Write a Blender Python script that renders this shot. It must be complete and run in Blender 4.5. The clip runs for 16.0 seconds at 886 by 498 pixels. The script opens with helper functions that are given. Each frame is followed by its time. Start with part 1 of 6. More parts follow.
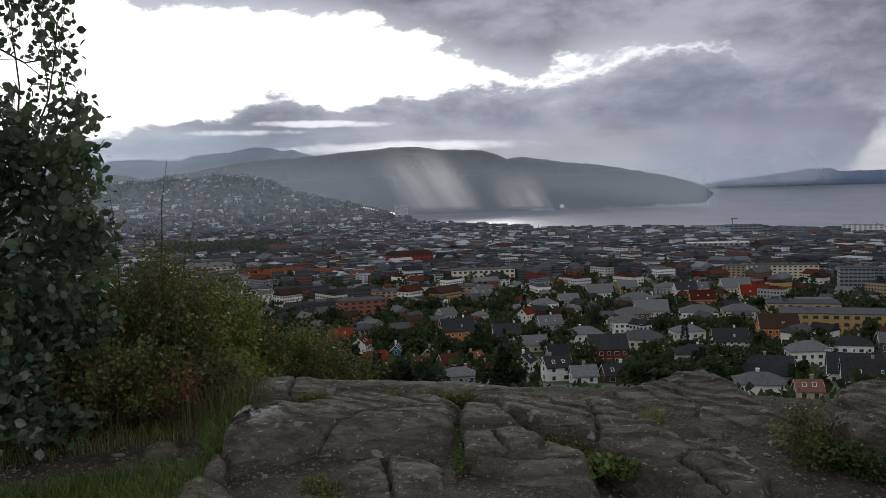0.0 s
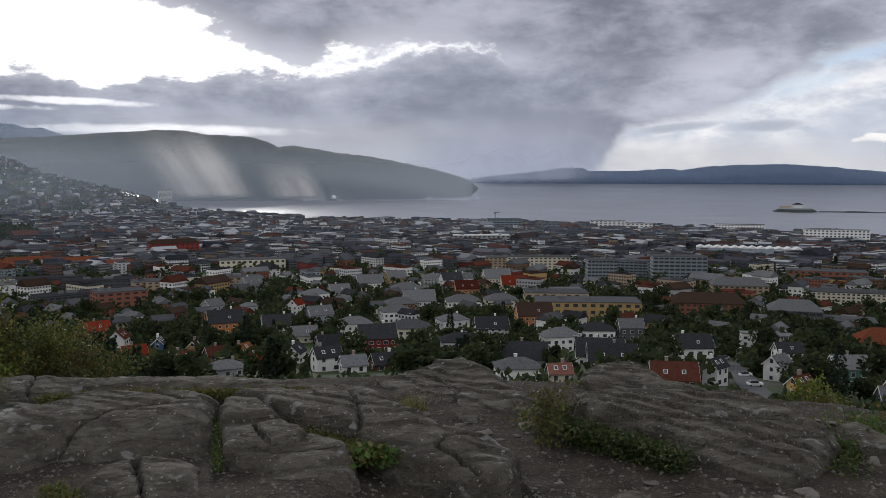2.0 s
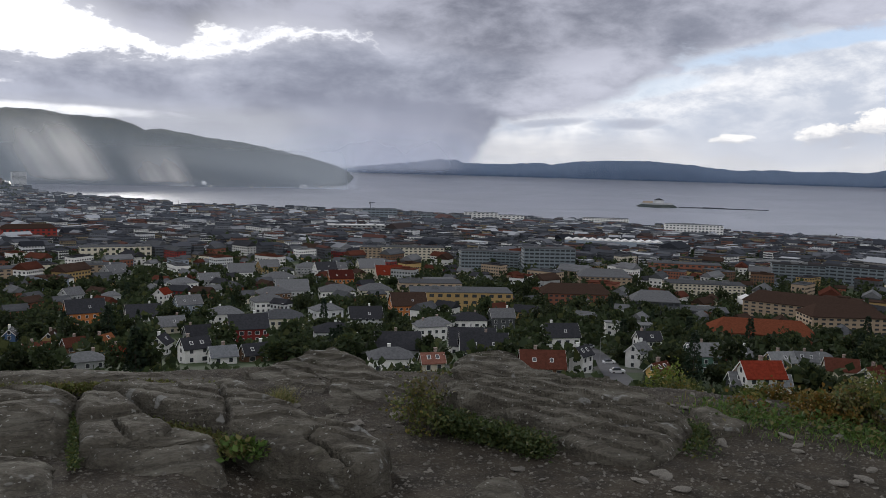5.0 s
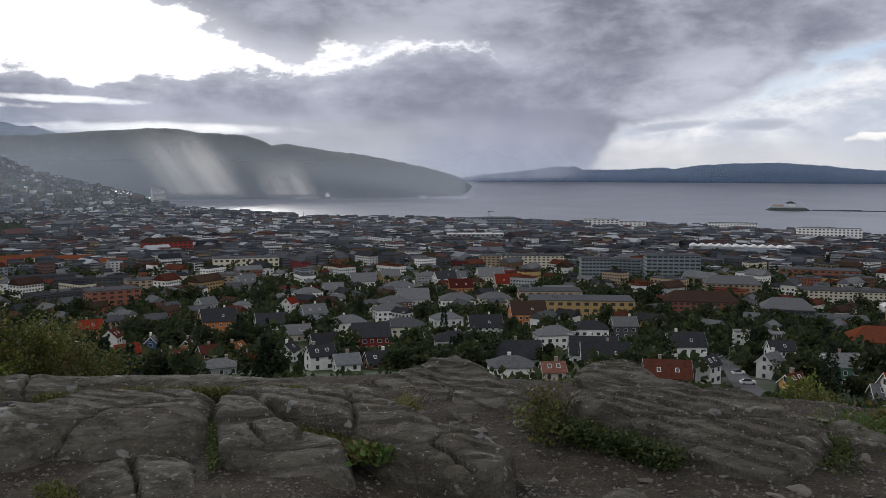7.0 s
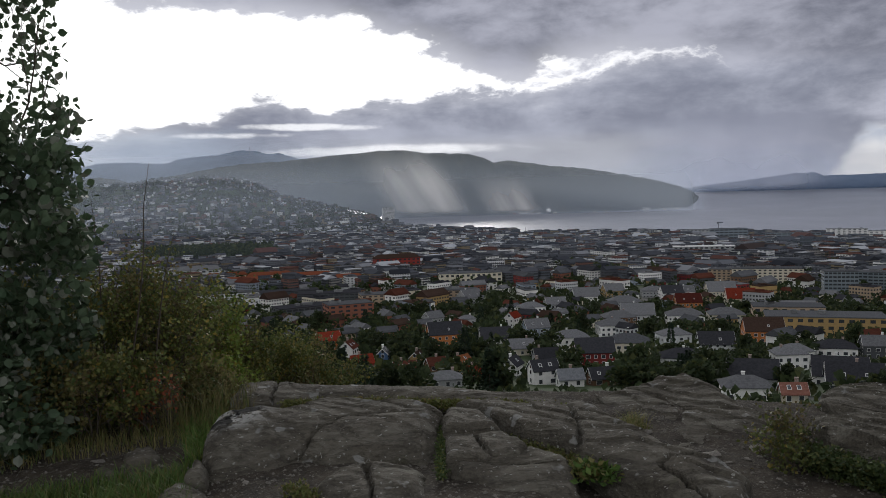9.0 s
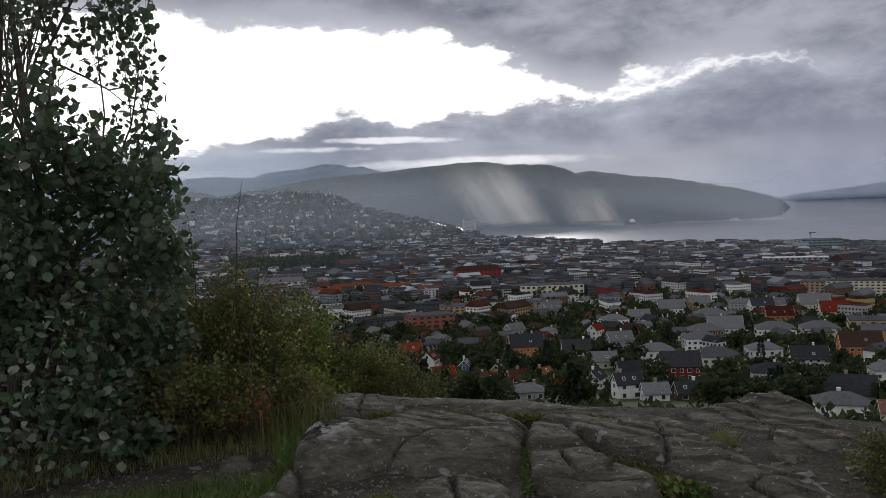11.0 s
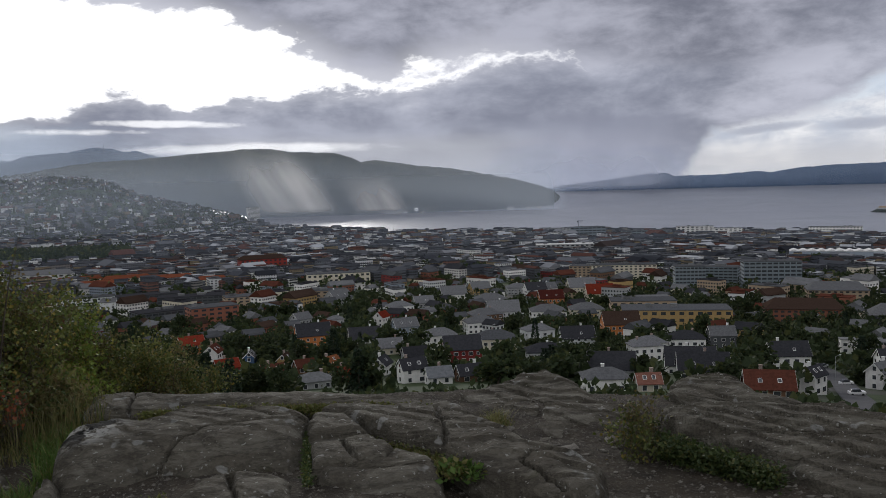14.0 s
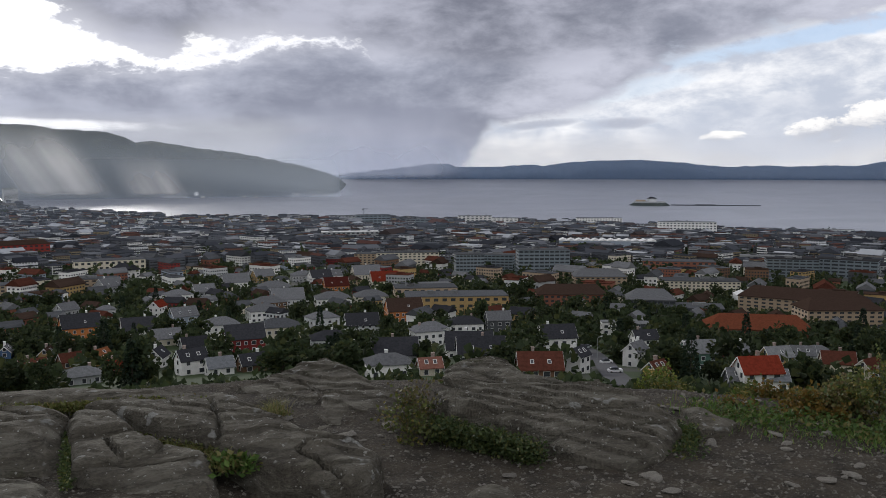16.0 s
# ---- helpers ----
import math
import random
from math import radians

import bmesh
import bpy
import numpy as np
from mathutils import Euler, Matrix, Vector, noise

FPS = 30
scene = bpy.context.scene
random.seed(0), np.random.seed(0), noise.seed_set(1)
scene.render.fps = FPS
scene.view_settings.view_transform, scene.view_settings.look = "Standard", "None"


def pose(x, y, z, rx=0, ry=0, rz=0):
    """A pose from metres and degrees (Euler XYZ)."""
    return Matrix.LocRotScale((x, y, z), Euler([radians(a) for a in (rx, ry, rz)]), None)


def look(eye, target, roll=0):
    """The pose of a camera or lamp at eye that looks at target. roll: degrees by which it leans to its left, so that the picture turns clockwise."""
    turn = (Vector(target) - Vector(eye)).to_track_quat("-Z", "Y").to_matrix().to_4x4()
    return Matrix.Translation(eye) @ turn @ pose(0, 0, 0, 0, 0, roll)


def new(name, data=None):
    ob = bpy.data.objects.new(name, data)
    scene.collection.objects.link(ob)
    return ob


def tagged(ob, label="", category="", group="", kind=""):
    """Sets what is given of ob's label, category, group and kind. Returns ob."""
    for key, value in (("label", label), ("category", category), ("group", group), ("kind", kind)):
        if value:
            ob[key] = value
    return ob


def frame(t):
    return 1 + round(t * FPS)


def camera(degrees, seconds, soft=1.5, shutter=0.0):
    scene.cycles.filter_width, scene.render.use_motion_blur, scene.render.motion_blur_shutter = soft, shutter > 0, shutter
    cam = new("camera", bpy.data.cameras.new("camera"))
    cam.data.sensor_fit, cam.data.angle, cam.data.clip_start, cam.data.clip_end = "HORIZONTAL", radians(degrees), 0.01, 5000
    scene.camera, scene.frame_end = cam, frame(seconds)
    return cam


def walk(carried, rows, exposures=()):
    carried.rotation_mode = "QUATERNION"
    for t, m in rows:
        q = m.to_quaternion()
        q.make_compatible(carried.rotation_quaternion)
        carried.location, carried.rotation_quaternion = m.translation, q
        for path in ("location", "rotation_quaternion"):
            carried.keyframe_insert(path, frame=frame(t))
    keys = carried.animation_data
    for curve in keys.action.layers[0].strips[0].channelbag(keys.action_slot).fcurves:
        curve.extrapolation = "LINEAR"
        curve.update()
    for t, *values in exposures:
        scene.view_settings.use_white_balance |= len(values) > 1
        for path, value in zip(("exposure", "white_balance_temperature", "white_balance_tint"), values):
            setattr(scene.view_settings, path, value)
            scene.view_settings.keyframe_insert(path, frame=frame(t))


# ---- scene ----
cam = camera(55.38, 16.0, soft=0.5)
PATH = [
    (0, pose(0.000, 0.000, 1.600, 85.81, 1.79, -0.13)),
    (0.5, pose(0.015, -0.005, 1.604, 85.70, 1.23, -5.04)),
    (1, pose(0.029, 0.002, 1.603, 85.48, 0.81, -9.01)),
    (1.5, pose(0.036, 0.016, 1.599, 85.19, 0.40, -12.39)),
    (2, pose(0.036, 0.009, 1.602, 84.93, -0.11, -15.45)),
    (2.5, pose(0.041, 0.007, 1.603, 84.92, -0.71, -18.11)),
    (3, pose(0.047, 0.006, 1.604, 84.84, -1.04, -20.00)),
    (3.5, pose(0.055, 0.013, 1.604, 84.58, -1.39, -22.03)),
    (6, pose(0.034, -0.007, 1.609, 84.37, -1.57, -23.96)),
    (6.5, pose(0.032, -0.011, 1.610, 84.56, -0.67, -20.32)),
    (7, pose(0.027, -0.004, 1.605, 84.83, -0.15, -15.87)),
    (7.5, pose(0.026, -0.000, 1.605, 85.03, 0.33, -11.36)),
    (8, pose(0.033, 0.010, 1.605, 85.43, 1.09, -7.54)),
    (8.5, pose(0.026, -0.001, 1.609, 85.64, 1.55, -4.13)),
    (9, pose(0.024, 0.005, 1.606, 86.02, 1.69, -1.00)),
    (9.5, pose(0.012, -0.006, 1.608, 86.41, 1.67, 2.01)),
    (10, pose(0.007, -0.053, 1.628, 86.99, 2.11, 4.54)),
    (12.5, pose(0.019, -0.019, 1.629, 86.94, 2.81, 3.49)),
    (13, pose(0.028, -0.017, 1.628, 86.55, 2.49, -1.18)),
    (13.5, pose(0.040, -0.027, 1.632, 86.07, 2.17, -5.91)),
    (14, pose(0.041, -0.019, 1.629, 85.73, 1.64, -9.96)),
    (14.5, pose(0.056, -0.026, 1.633, 85.41, 1.17, -13.84)),
    (15, pose(0.064, -0.030, 1.635, 85.34, 0.79, -17.76)),
    (15.5, pose(0.068, -0.036, 1.637, 85.07, 0.38, -21.45)),
    (16, pose(0.070, -0.036, 1.635, 84.67, 0.03, -24.36)),
]
walk(cam, PATH, ((0.0, -0.13), (3.5, 0.12), (6.0, 0.12), (7.5, 0.0), (10.0, -0.13), (12.5, -0.18), (16.0, 0.12)))

# the lookout's eye point, from which the landscape is laid out in bearing and distance
EX, EY, EZ = 0.03, 0.08, 1.6
rng = np.random.default_rng(7)
random.seed(7)


def spot(az, d, z=0.0):
    a = radians(az)
    return Vector((EX + d * math.sin(a), EY + d * math.cos(a), z))


def ramp(v, table):
    """Linear interpolation in a table of pairs."""
    return np.interp(v, [p[0] for p in table], [p[1] for p in table])


# ---- world, sun ----
world = bpy.data.worlds.new("overcast_sky")
scene.world = world
world.use_nodes = True
WT = world.node_tree
WT.nodes.clear()


def wired(tree, kind, op=None, *ins, clamp=False):
    n = tree.nodes.new(kind)
    if op:
        n.operation = op
    if clamp:
        n.use_clamp = True
    for k, v in enumerate(ins):
        if isinstance(v, bpy.types.NodeSocket):
            tree.links.new(v, n.inputs[k])
        elif v is not None:
            n.inputs[k].default_value = v
    return n


def M(op, *ins, clamp=False, tree=WT):
    return wired(tree, "ShaderNodeMath", op, *ins, clamp=clamp).outputs[0]


def smooth(v, lo, hi, tree=WT):
    n = tree.nodes.new("ShaderNodeMapRange")
    n.interpolation_type = "SMOOTHSTEP"
    tree.links.new(v, n.inputs[0])
    n.inputs[1].default_value, n.inputs[2].default_value = lo, hi
    return n.outputs[0]


def noise_tex(tree, vec, scale, detail=5.0, rough=0.55, distort=0.0):
    n = tree.nodes.new("ShaderNodeTexNoise")
    if vec is not None:
        tree.links.new(vec, n.inputs["Vector"])
    n.inputs["Scale"].default_value, n.inputs["Detail"].default_value = scale, detail
    n.inputs["Roughness"].default_value, n.inputs["Distortion"].default_value = rough, distort
    return n.outputs[0]


def mixed(tree, fac, a, b):
    n = tree.nodes.new("ShaderNodeMix")
    n.data_type = "RGBA"
    for k, v in ((0, fac), (6, a), (7, b)):
        if isinstance(v, bpy.types.NodeSocket):
            tree.links.new(v, n.inputs[k])
        else:
            n.inputs[k].default_value = v if k == 0 else (*v, 1)
    return n.outputs[2]


def lookup(v, table):
    """A piecewise-linear table of pairs as a node ramp."""
    lo, hi = table[0][0], table[-1][0]
    vs = [q[1] for q in table]
    v0, v1 = min(vs), max(vs)
    n = WT.nodes.new("ShaderNodeValToRGB")
    el = n.color_ramp.elements
    while len(el) < len(table):
        el.new(0.5)
    for k, (a, b) in enumerate(table):
        el[k].position = (a - lo) / (hi - lo)
        g = (b - v0) / (v1 - v0)
        el[k].color = (g, g, g, 1)
    WT.links.new(M("DIVIDE", M("SUBTRACT", v, lo), hi - lo, clamp=True), n.inputs[0])
    sep = WT.nodes.new("ShaderNodeSeparateColor")
    WT.links.new(n.outputs[0], sep.inputs[0])
    return M("ADD", M("MULTIPLY", sep.outputs[0], v1 - v0), v0)


def build_sky():
    tc = WT.nodes.new("ShaderNodeTexCoord")
    sep = WT.nodes.new("ShaderNodeSeparateXYZ")
    WT.links.new(tc.outputs["Generated"], sep.inputs[0])
    x, y, z = sep.outputs
    az = M("MULTIPLY", M("ARCTAN2", x, y), 57.2958)
    el = M("MULTIPLY", M("ARCSINE", M("MINIMUM", M("MAXIMUM", z, -1.0), 1.0)), 57.2958)

    def field(sx, sy, scale, detail, rough, distort=0.0, off=0.0):
        c = WT.nodes.new("ShaderNodeCombineXYZ")
        WT.links.new(M("MULTIPLY", az, sx), c.inputs[0])
        WT.links.new(M("MULTIPLY", el, sy), c.inputs[1])
        c.inputs[2].default_value = off
        return noise_tex(WT, c.outputs[0], scale, detail, rough, distort)

    broad = field(0.05, 0.15, 1.0, 4.0, 0.5, 0.2, 1.0)
    puff = field(0.11, 0.24, 1.0, 8.0, 0.58, 0.25, 4.0)
    fine = field(0.30, 0.62, 1.0, 8.0, 0.62, 0.2, 9.0)
    billow = M("ADD", M("MULTIPLY", M("SUBTRACT", puff, 0.5), 5.0), M("MULTIPLY", M("SUBTRACT", fine, 0.5), 4.6))

    def within(v, lo, hi, edge, wobble=0.0):
        """1 between two heights or bearings, with torn edges."""
        w = M("MULTIPLY", billow, wobble)
        up = v if wobble == 0 else M("ADD", v, w)
        low = M("SUBTRACT", up, lo)
        top = M("SUBTRACT", hi, up)
        return smooth(M("MINIMUM", low, top), -edge, edge)

    def gap(a0, e0, sa, se, lean=0.0, edge=0.35, wobble=1.0):
        da = M("SUBTRACT", az, a0)
        de = M("SUBTRACT", M("SUBTRACT", el, e0), M("MULTIPLY", da, lean))
        r = M("ADD", M("POWER", M("DIVIDE", da, sa), 2.0), M("POWER", M("DIVIDE", de, se), 2.0))
        return smooth(M("ADD", M("SUBTRACT", 1.0, r), M("MULTIPLY", billow, wobble)), -edge, edge)

    # rolling grey cloud, two tones
    tone = M("ADD", M("MULTIPLY", broad, 0.30), M("ADD", M("MULTIPLY", puff, 0.45), M("MULTIPLY", fine, 0.25)))
    grey = mixed(WT, smooth(tone, 0.36, 0.62), (0.200, 0.215, 0.275), (0.520, 0.535, 0.625))
    # dark deck above the opening towards the bay
    roof_el = lookup(az, [(-40, 14), (-24, 12.6), (-14, 12.0), (-6, 11.3), (-3, 10.3), (2, 8.7), (4, 7.6), (7.3, 7.2), (9, 8.1), (13, 8.7), (17, 8.6), (19, 7.8), (27, 6.6), (34, 7.0), (41, 9.6), (52, 12.5)])
    deck = smooth(M("SUBTRACT", M("ADD", el, M("MULTIPLY", billow, 0.5)), roof_el), -0.2, 1.2)
    shade = mixed(WT, smooth(tone, 0.38, 0.62), (0.155, 0.165, 0.212), (0.420, 0.432, 0.515))
    grey = mixed(WT, M("MULTIPLY", deck, M("SUBTRACT", 0.9, M("MULTIPLY", smooth(az, 27.0, 42.0), 0.7))), grey, shade)
    # long grey bank over the ridge
    bank_lo = lookup(az, [(-30, 3.0), (-14, 3.4), (-6, 3.7), (4, 3.3), (12, 3.6), (20, 3.0), (26, 3.6)])
    bank_hi = lookup(az, [(-30, 3.4), (-16, 4.8), (-10, 6.0), (2, 6.6), (9, 6.9), (14, 7.9), (26, 7.0)])
    band = M("MULTIPLY", within(el, bank_lo, bank_hi, 0.6, 0.35), M("SUBTRACT", 1.0, smooth(az, 22.0, 30.0)))
    grey = mixed(WT, M("MULTIPLY", band, 0.85), grey, mixed(WT, smooth(tone, 0.36, 0.64), (0.215, 0.232, 0.300), (0.440, 0.462, 0.555)))
    # smooth veil low in the west
    west = M("MULTIPLY", M("SUBTRACT", 1.0, smooth(az, -17.0, -9.0)), M("SUBTRACT", 1.0, smooth(M("ADD", el, M("MULTIPLY", billow, 0.5)), 3.4, 4.6)))
    grey = mixed(WT, M("MULTIPLY", west, 0.9), grey, mixed(WT, smooth(puff, 0.35, 0.65), (0.38, 0.43, 0.53), (0.62, 0.66, 0.74)))
    # paler air under the bank, over the ridge
    under = M("MULTIPLY", M("MULTIPLY", smooth(az, -10.0, -4.0), M("SUBTRACT", 1.0, smooth(az, 12.0, 19.0))), M("SUBTRACT", 1.0, smooth(el, 2.6, 3.8)))
    grey = mixed(WT, M("MULTIPLY", under, 0.7), grey, (0.44, 0.45, 0.50))
    # falling rain
    lean_az = M("SUBTRACT", az, M("MULTIPLY", el, 0.35))
    streak = field(0.45, 0.10, 1.0, 3.0, 0.5, 0.3, 2.0)
    rain = M("MULTIPLY", M("MULTIPLY", smooth(az, 12.0, 19.0), M("SUBTRACT", 1.0, smooth(M("ADD", lean_az, M("MULTIPLY", billow, 0.5)), 20.8, 27.6))), M("SUBTRACT", 1.0, smooth(el, 2.5, 5.5)))
    grey = mixed(WT, M("MULTIPLY", rain, 0.85), grey, mixed(WT, smooth(streak, 0.3, 0.7), (0.285, 0.302, 0.385), (0.345, 0.362, 0.450)))
    # clearing in the north: white cloud under a ragged lid
    lid = lookup(az, [(20, 0.0), (25.5, 0.2), (26.4, 1.4), (27.4, 2.8), (29, 3.5), (34, 4.3), (37, 5.9), (41, 7.6), (46, 8.8), (52, 10.0), (60, 11.0)])
    clear = M("MULTIPLY", smooth(M("SUBTRACT", lid, M("ADD", el, M("MULTIPLY", billow, 0.85))), -0.6, 0.7), smooth(az, 22.5, 28.5))
    white = mixed(WT, smooth(M("ADD", M("MULTIPLY", fine, 0.45), M("MULTIPLY", puff, 0.55)), 0.40, 0.64), (0.50, 0.545, 0.64), (0.95, 0.95, 0.96))
    white = mixed(WT, M("MULTIPLY", M("SUBTRACT", 1.0, smooth(el, 0.8, 3.0)), 0.6), white, (0.74, 0.70, 0.66))
    sky = WT.nodes.new("ShaderNodeTexSky")
    sky.sky_type, sky.sun_disc = "NISHITA", False
    sky.sun_elevation, sky.sun_rotation = radians(16), radians(-1)
    blue = WT.nodes.new("ShaderNodeVectorMath")
    blue.operation = "SCALE"
    WT.links.new(sky.outputs[0], blue.inputs[0])
    blue.inputs["Scale"].default_value = 0.115
    azure = mixed(WT, 0.6, blue.outputs[0], (0.42, 0.58, 0.90))
    patch = M("MAXIMUM", gap(46, 7.9, 9.0, 0.55, 0.16, 0.7, 0.9), M("MULTIPLY", gap(37, 5.3, 3.5, 0.6, 0.2, 0.7, 0.9), 0.6))
    white = mixed(WT, M("MULTIPLY", patch, 0.85), white, azure)
    low_grey = M("MAXIMUM", gap(36.0, 3.05, 2.2, 0.36, 0.04, 0.7, 1.1), gap(30.5, 3.0, 2.6, 0.25, 0.10, 0.8, 1.2))
    white = mixed(WT, M("MULTIPLY", low_grey, 0.7), white, (0.36, 0.385, 0.47))
    heap = M("MAXIMUM", gap(50.8, 3.1, 4.6, 1.1, 0.24, 0.22, 0.9), gap(42.4, 2.15, 1.5, 0.36, 0, 0.22, 0.8))
    lit = smooth(M("ADD", fine, M("MULTIPLY", M("SUBTRACT", el, M("ADD", 2.5, M("MULTIPLY", M("SUBTRACT", az, 46.0), 0.12))), 0.12)), 0.36, 0.60)
    white = mixed(WT, M("MULTIPLY", gap(46.5, 2.6, 8.0, 1.9, 0.05, 0.5, 0.5), 0.55), white, (0.50, 0.54, 0.63))
    white = mixed(WT, M("MULTIPLY", heap, 0.95), white, mixed(WT, lit, (0.50, 0.52, 0.58), (0.98, 0.96, 0.94)))
    grey = mixed(WT, M("MULTIPLY", clear, 0.9), grey, white)
    # the torn opening towards the sun, and thin rifts under it
    sill = lookup(az, [(-40, 3.6), (-22, 3.9), (-18, 4.2), (-16, 5.0), (-12.6, 5.5), (-10.9, 6.2), (-5.5, 6.15), (2, 6.6), (5, 6.75), (8, 6.85), (10, 7.5), (14, 8.0), (17, 8.15), (19, 8.0)])
    brim = lookup(az, [(-60, 14), (-40, 13.4), (-24, 12.5), (-14, 11.9), (-6, 11.2), (-3, 10.2), (2, 8.6), (4, 7.6), (6.5, 7.15), (7.5, 7.4), (9, 8.1), (13, 8.6), (17, 8.4), (19, 7.8), (24, 6.0)])
    torn = within(el, sill, brim, 0.36, 0.85)
    power = M("SUBTRACT", 1.0, M("MULTIPLY", smooth(az, 3.0, 12.0), 0.50))
    rifts = M("MAXIMUM", M("MULTIPLY", gap(-3.0, 2.75, 7.0, 0.32, 0.0, 1.2, 1.0), 0.45), M("MULTIPLY", M("MAXIMUM", gap(-9.0, 4.45, 4.0, 0.2, -0.02, 1.0, 1.1), gap(-13.5, 3.95, 3.5, 0.2, 0.0, 1.0, 1.1)), 0.45))
    out = mixed(WT, M("MAXIMUM", M("MULTIPLY", torn, power), rifts), grey, (1.55, 1.55, 1.56))
    # silver lining round the opening
    rim = within(el, M("SUBTRACT", sill, 0.5), M("ADD", brim, 0.9), 1.2, 0.6)
    out = mixed(WT, M("MULTIPLY", M("MULTIPLY", rim, M("SUBTRACT", 1.0, torn)), M("MULTIPLY", M("SUBTRACT", 1.0, smooth(az, 8.0, 22.0)), 0.30)), out, (0.80, 0.80, 0.83))
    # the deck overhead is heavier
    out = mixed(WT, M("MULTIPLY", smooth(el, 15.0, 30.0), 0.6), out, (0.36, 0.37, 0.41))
    # thinner, brighter cloud towards the south and east
    away = smooth(M("ABSOLUTE", M("SUBTRACT", az, 8.0)), 65.0, 110.0)
    out = mixed(WT, M("MULTIPLY", away, 0.8), out, (0.86, 0.87, 0.93))
    # below the horizon: dull ground light
    out = mixed(WT, smooth(el, -3.0, 0.0), (0.10, 0.11, 0.11), out)
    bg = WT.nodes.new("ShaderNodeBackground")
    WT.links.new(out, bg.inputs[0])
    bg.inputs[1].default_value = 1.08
    o = WT.nodes.new("ShaderNodeOutputWorld")
    WT.links.new(bg.outputs[0], o.inputs[0])


build_sky()
sun = new("sun", bpy.data.lights.new("sun", "SUN"))
sun.data.energy, sun.data.angle, sun.data.color = 1.3, radians(10), (1.0, 0.97, 0.93)
sun.matrix_world = look((0, 0, 0), spot(-1, -100, -29))


# ---- materials ----
def mat(name, a, b=None, rough=0.8, scale=4.0, fine=40.0, bump=0.3, dist=0.02, metal=0.0, coords="Object", vary=0.0, spec=0.2, third=None, patches=0.0):
    """Two tones broken up by noise at two scales, with relief."""
    m = bpy.data.materials.new(name)
    m.use_nodes = True
    t = m.node_tree
    p = t.nodes["Principled BSDF"]
    tc = t.nodes.new("ShaderNodeTexCoord").outputs[coords]
    b = b or tuple(v * 0.7 for v in a)
    n1 = noise_tex(t, tc, scale, 6.0, 0.6)
    n2 = noise_tex(t, tc, fine, 4.0, 0.6)
    fac = M("ADD", M("MULTIPLY", n1, 0.6, tree=t), M("MULTIPLY", n2, 0.4, tree=t), tree=t)
    c = mixed(t, smooth(fac, 0.36, 0.64, t), a, b)
    if third:
        n3 = noise_tex(t, tc, patches, 5.0, 0.6, 0.5)
        c = mixed(t, smooth(n3, 0.54, 0.66, t), c, third)
    if vary:
        info = t.nodes.new("ShaderNodeObjectInfo")
        hsv = t.nodes.new("ShaderNodeHueSaturation")
        t.links.new(c, hsv.inputs["Color"])
        t.links.new(M("ADD", 1.0 - vary / 2, M("MULTIPLY", info.outputs["Random"], vary, tree=t), tree=t), hsv.inputs["Value"])
        c = hsv.outputs[0]
    t.links.new(c, p.inputs["Base Color"])
    p.inputs["Roughness"].default_value, p.inputs["Metallic"].default_value = rough, metal
    p.inputs["Specular IOR Level"].default_value = spec
    if bump:
        bn = t.nodes.new("ShaderNodeBump")
        bn.inputs["Strength"].default_value, bn.inputs["Distance"].default_value = bump, dist
        t.links.new(fac, bn.inputs["Height"])
        t.links.new(bn.outputs[0], p.inputs["Normal"])
    return m


def leaf_mat(name, a, b, c=None, rough=0.55):
    """Foliage: colour varies leaf by leaf; thin enough to let light through."""
    m = bpy.data.materials.new(name)
    m.use_nodes = True
    t = m.node_tree
    p = t.nodes["Principled BSDF"]
    geo = t.nodes.new("ShaderNodeNewGeometry")
    info = t.nodes.new("ShaderNodeObjectInfo")
    col = mixed(t, geo.outputs["Random Per Island"], a, b)
    if c:
        col = mixed(t, M("GREATER_THAN", M("FRACT", M("MULTIPLY", geo.outputs["Random Per Island"], 17.3, tree=t), tree=t), 0.82, tree=t), col, c)
    hsv = t.nodes.new("ShaderNodeHueSaturation")
    t.links.new(col, hsv.inputs["Color"])
    t.links.new(M("ADD", 0.75, M("MULTIPLY", info.outputs["Random"], 0.5, tree=t), tree=t), hsv.inputs["Value"])
    t.links.new(hsv.outputs[0], p.inputs["Base Color"])
    p.inputs["Roughness"].default_value = rough
    p.inputs["Specular IOR Level"].default_value = 0.22
    tr = t.nodes.new("ShaderNodeBsdfTranslucent")
    t.links.new(hsv.outputs[0], tr.inputs[0])
    mx = t.nodes.new("ShaderNodeMixShader")
    mx.inputs[0].default_value = 0.3
    t.links.new(p.outputs[0], mx.inputs[1])
    t.links.new(tr.outputs[0], mx.inputs[2])
    t.links.new(mx.outputs[0], t.nodes["Material Output"].inputs[0])
    return m


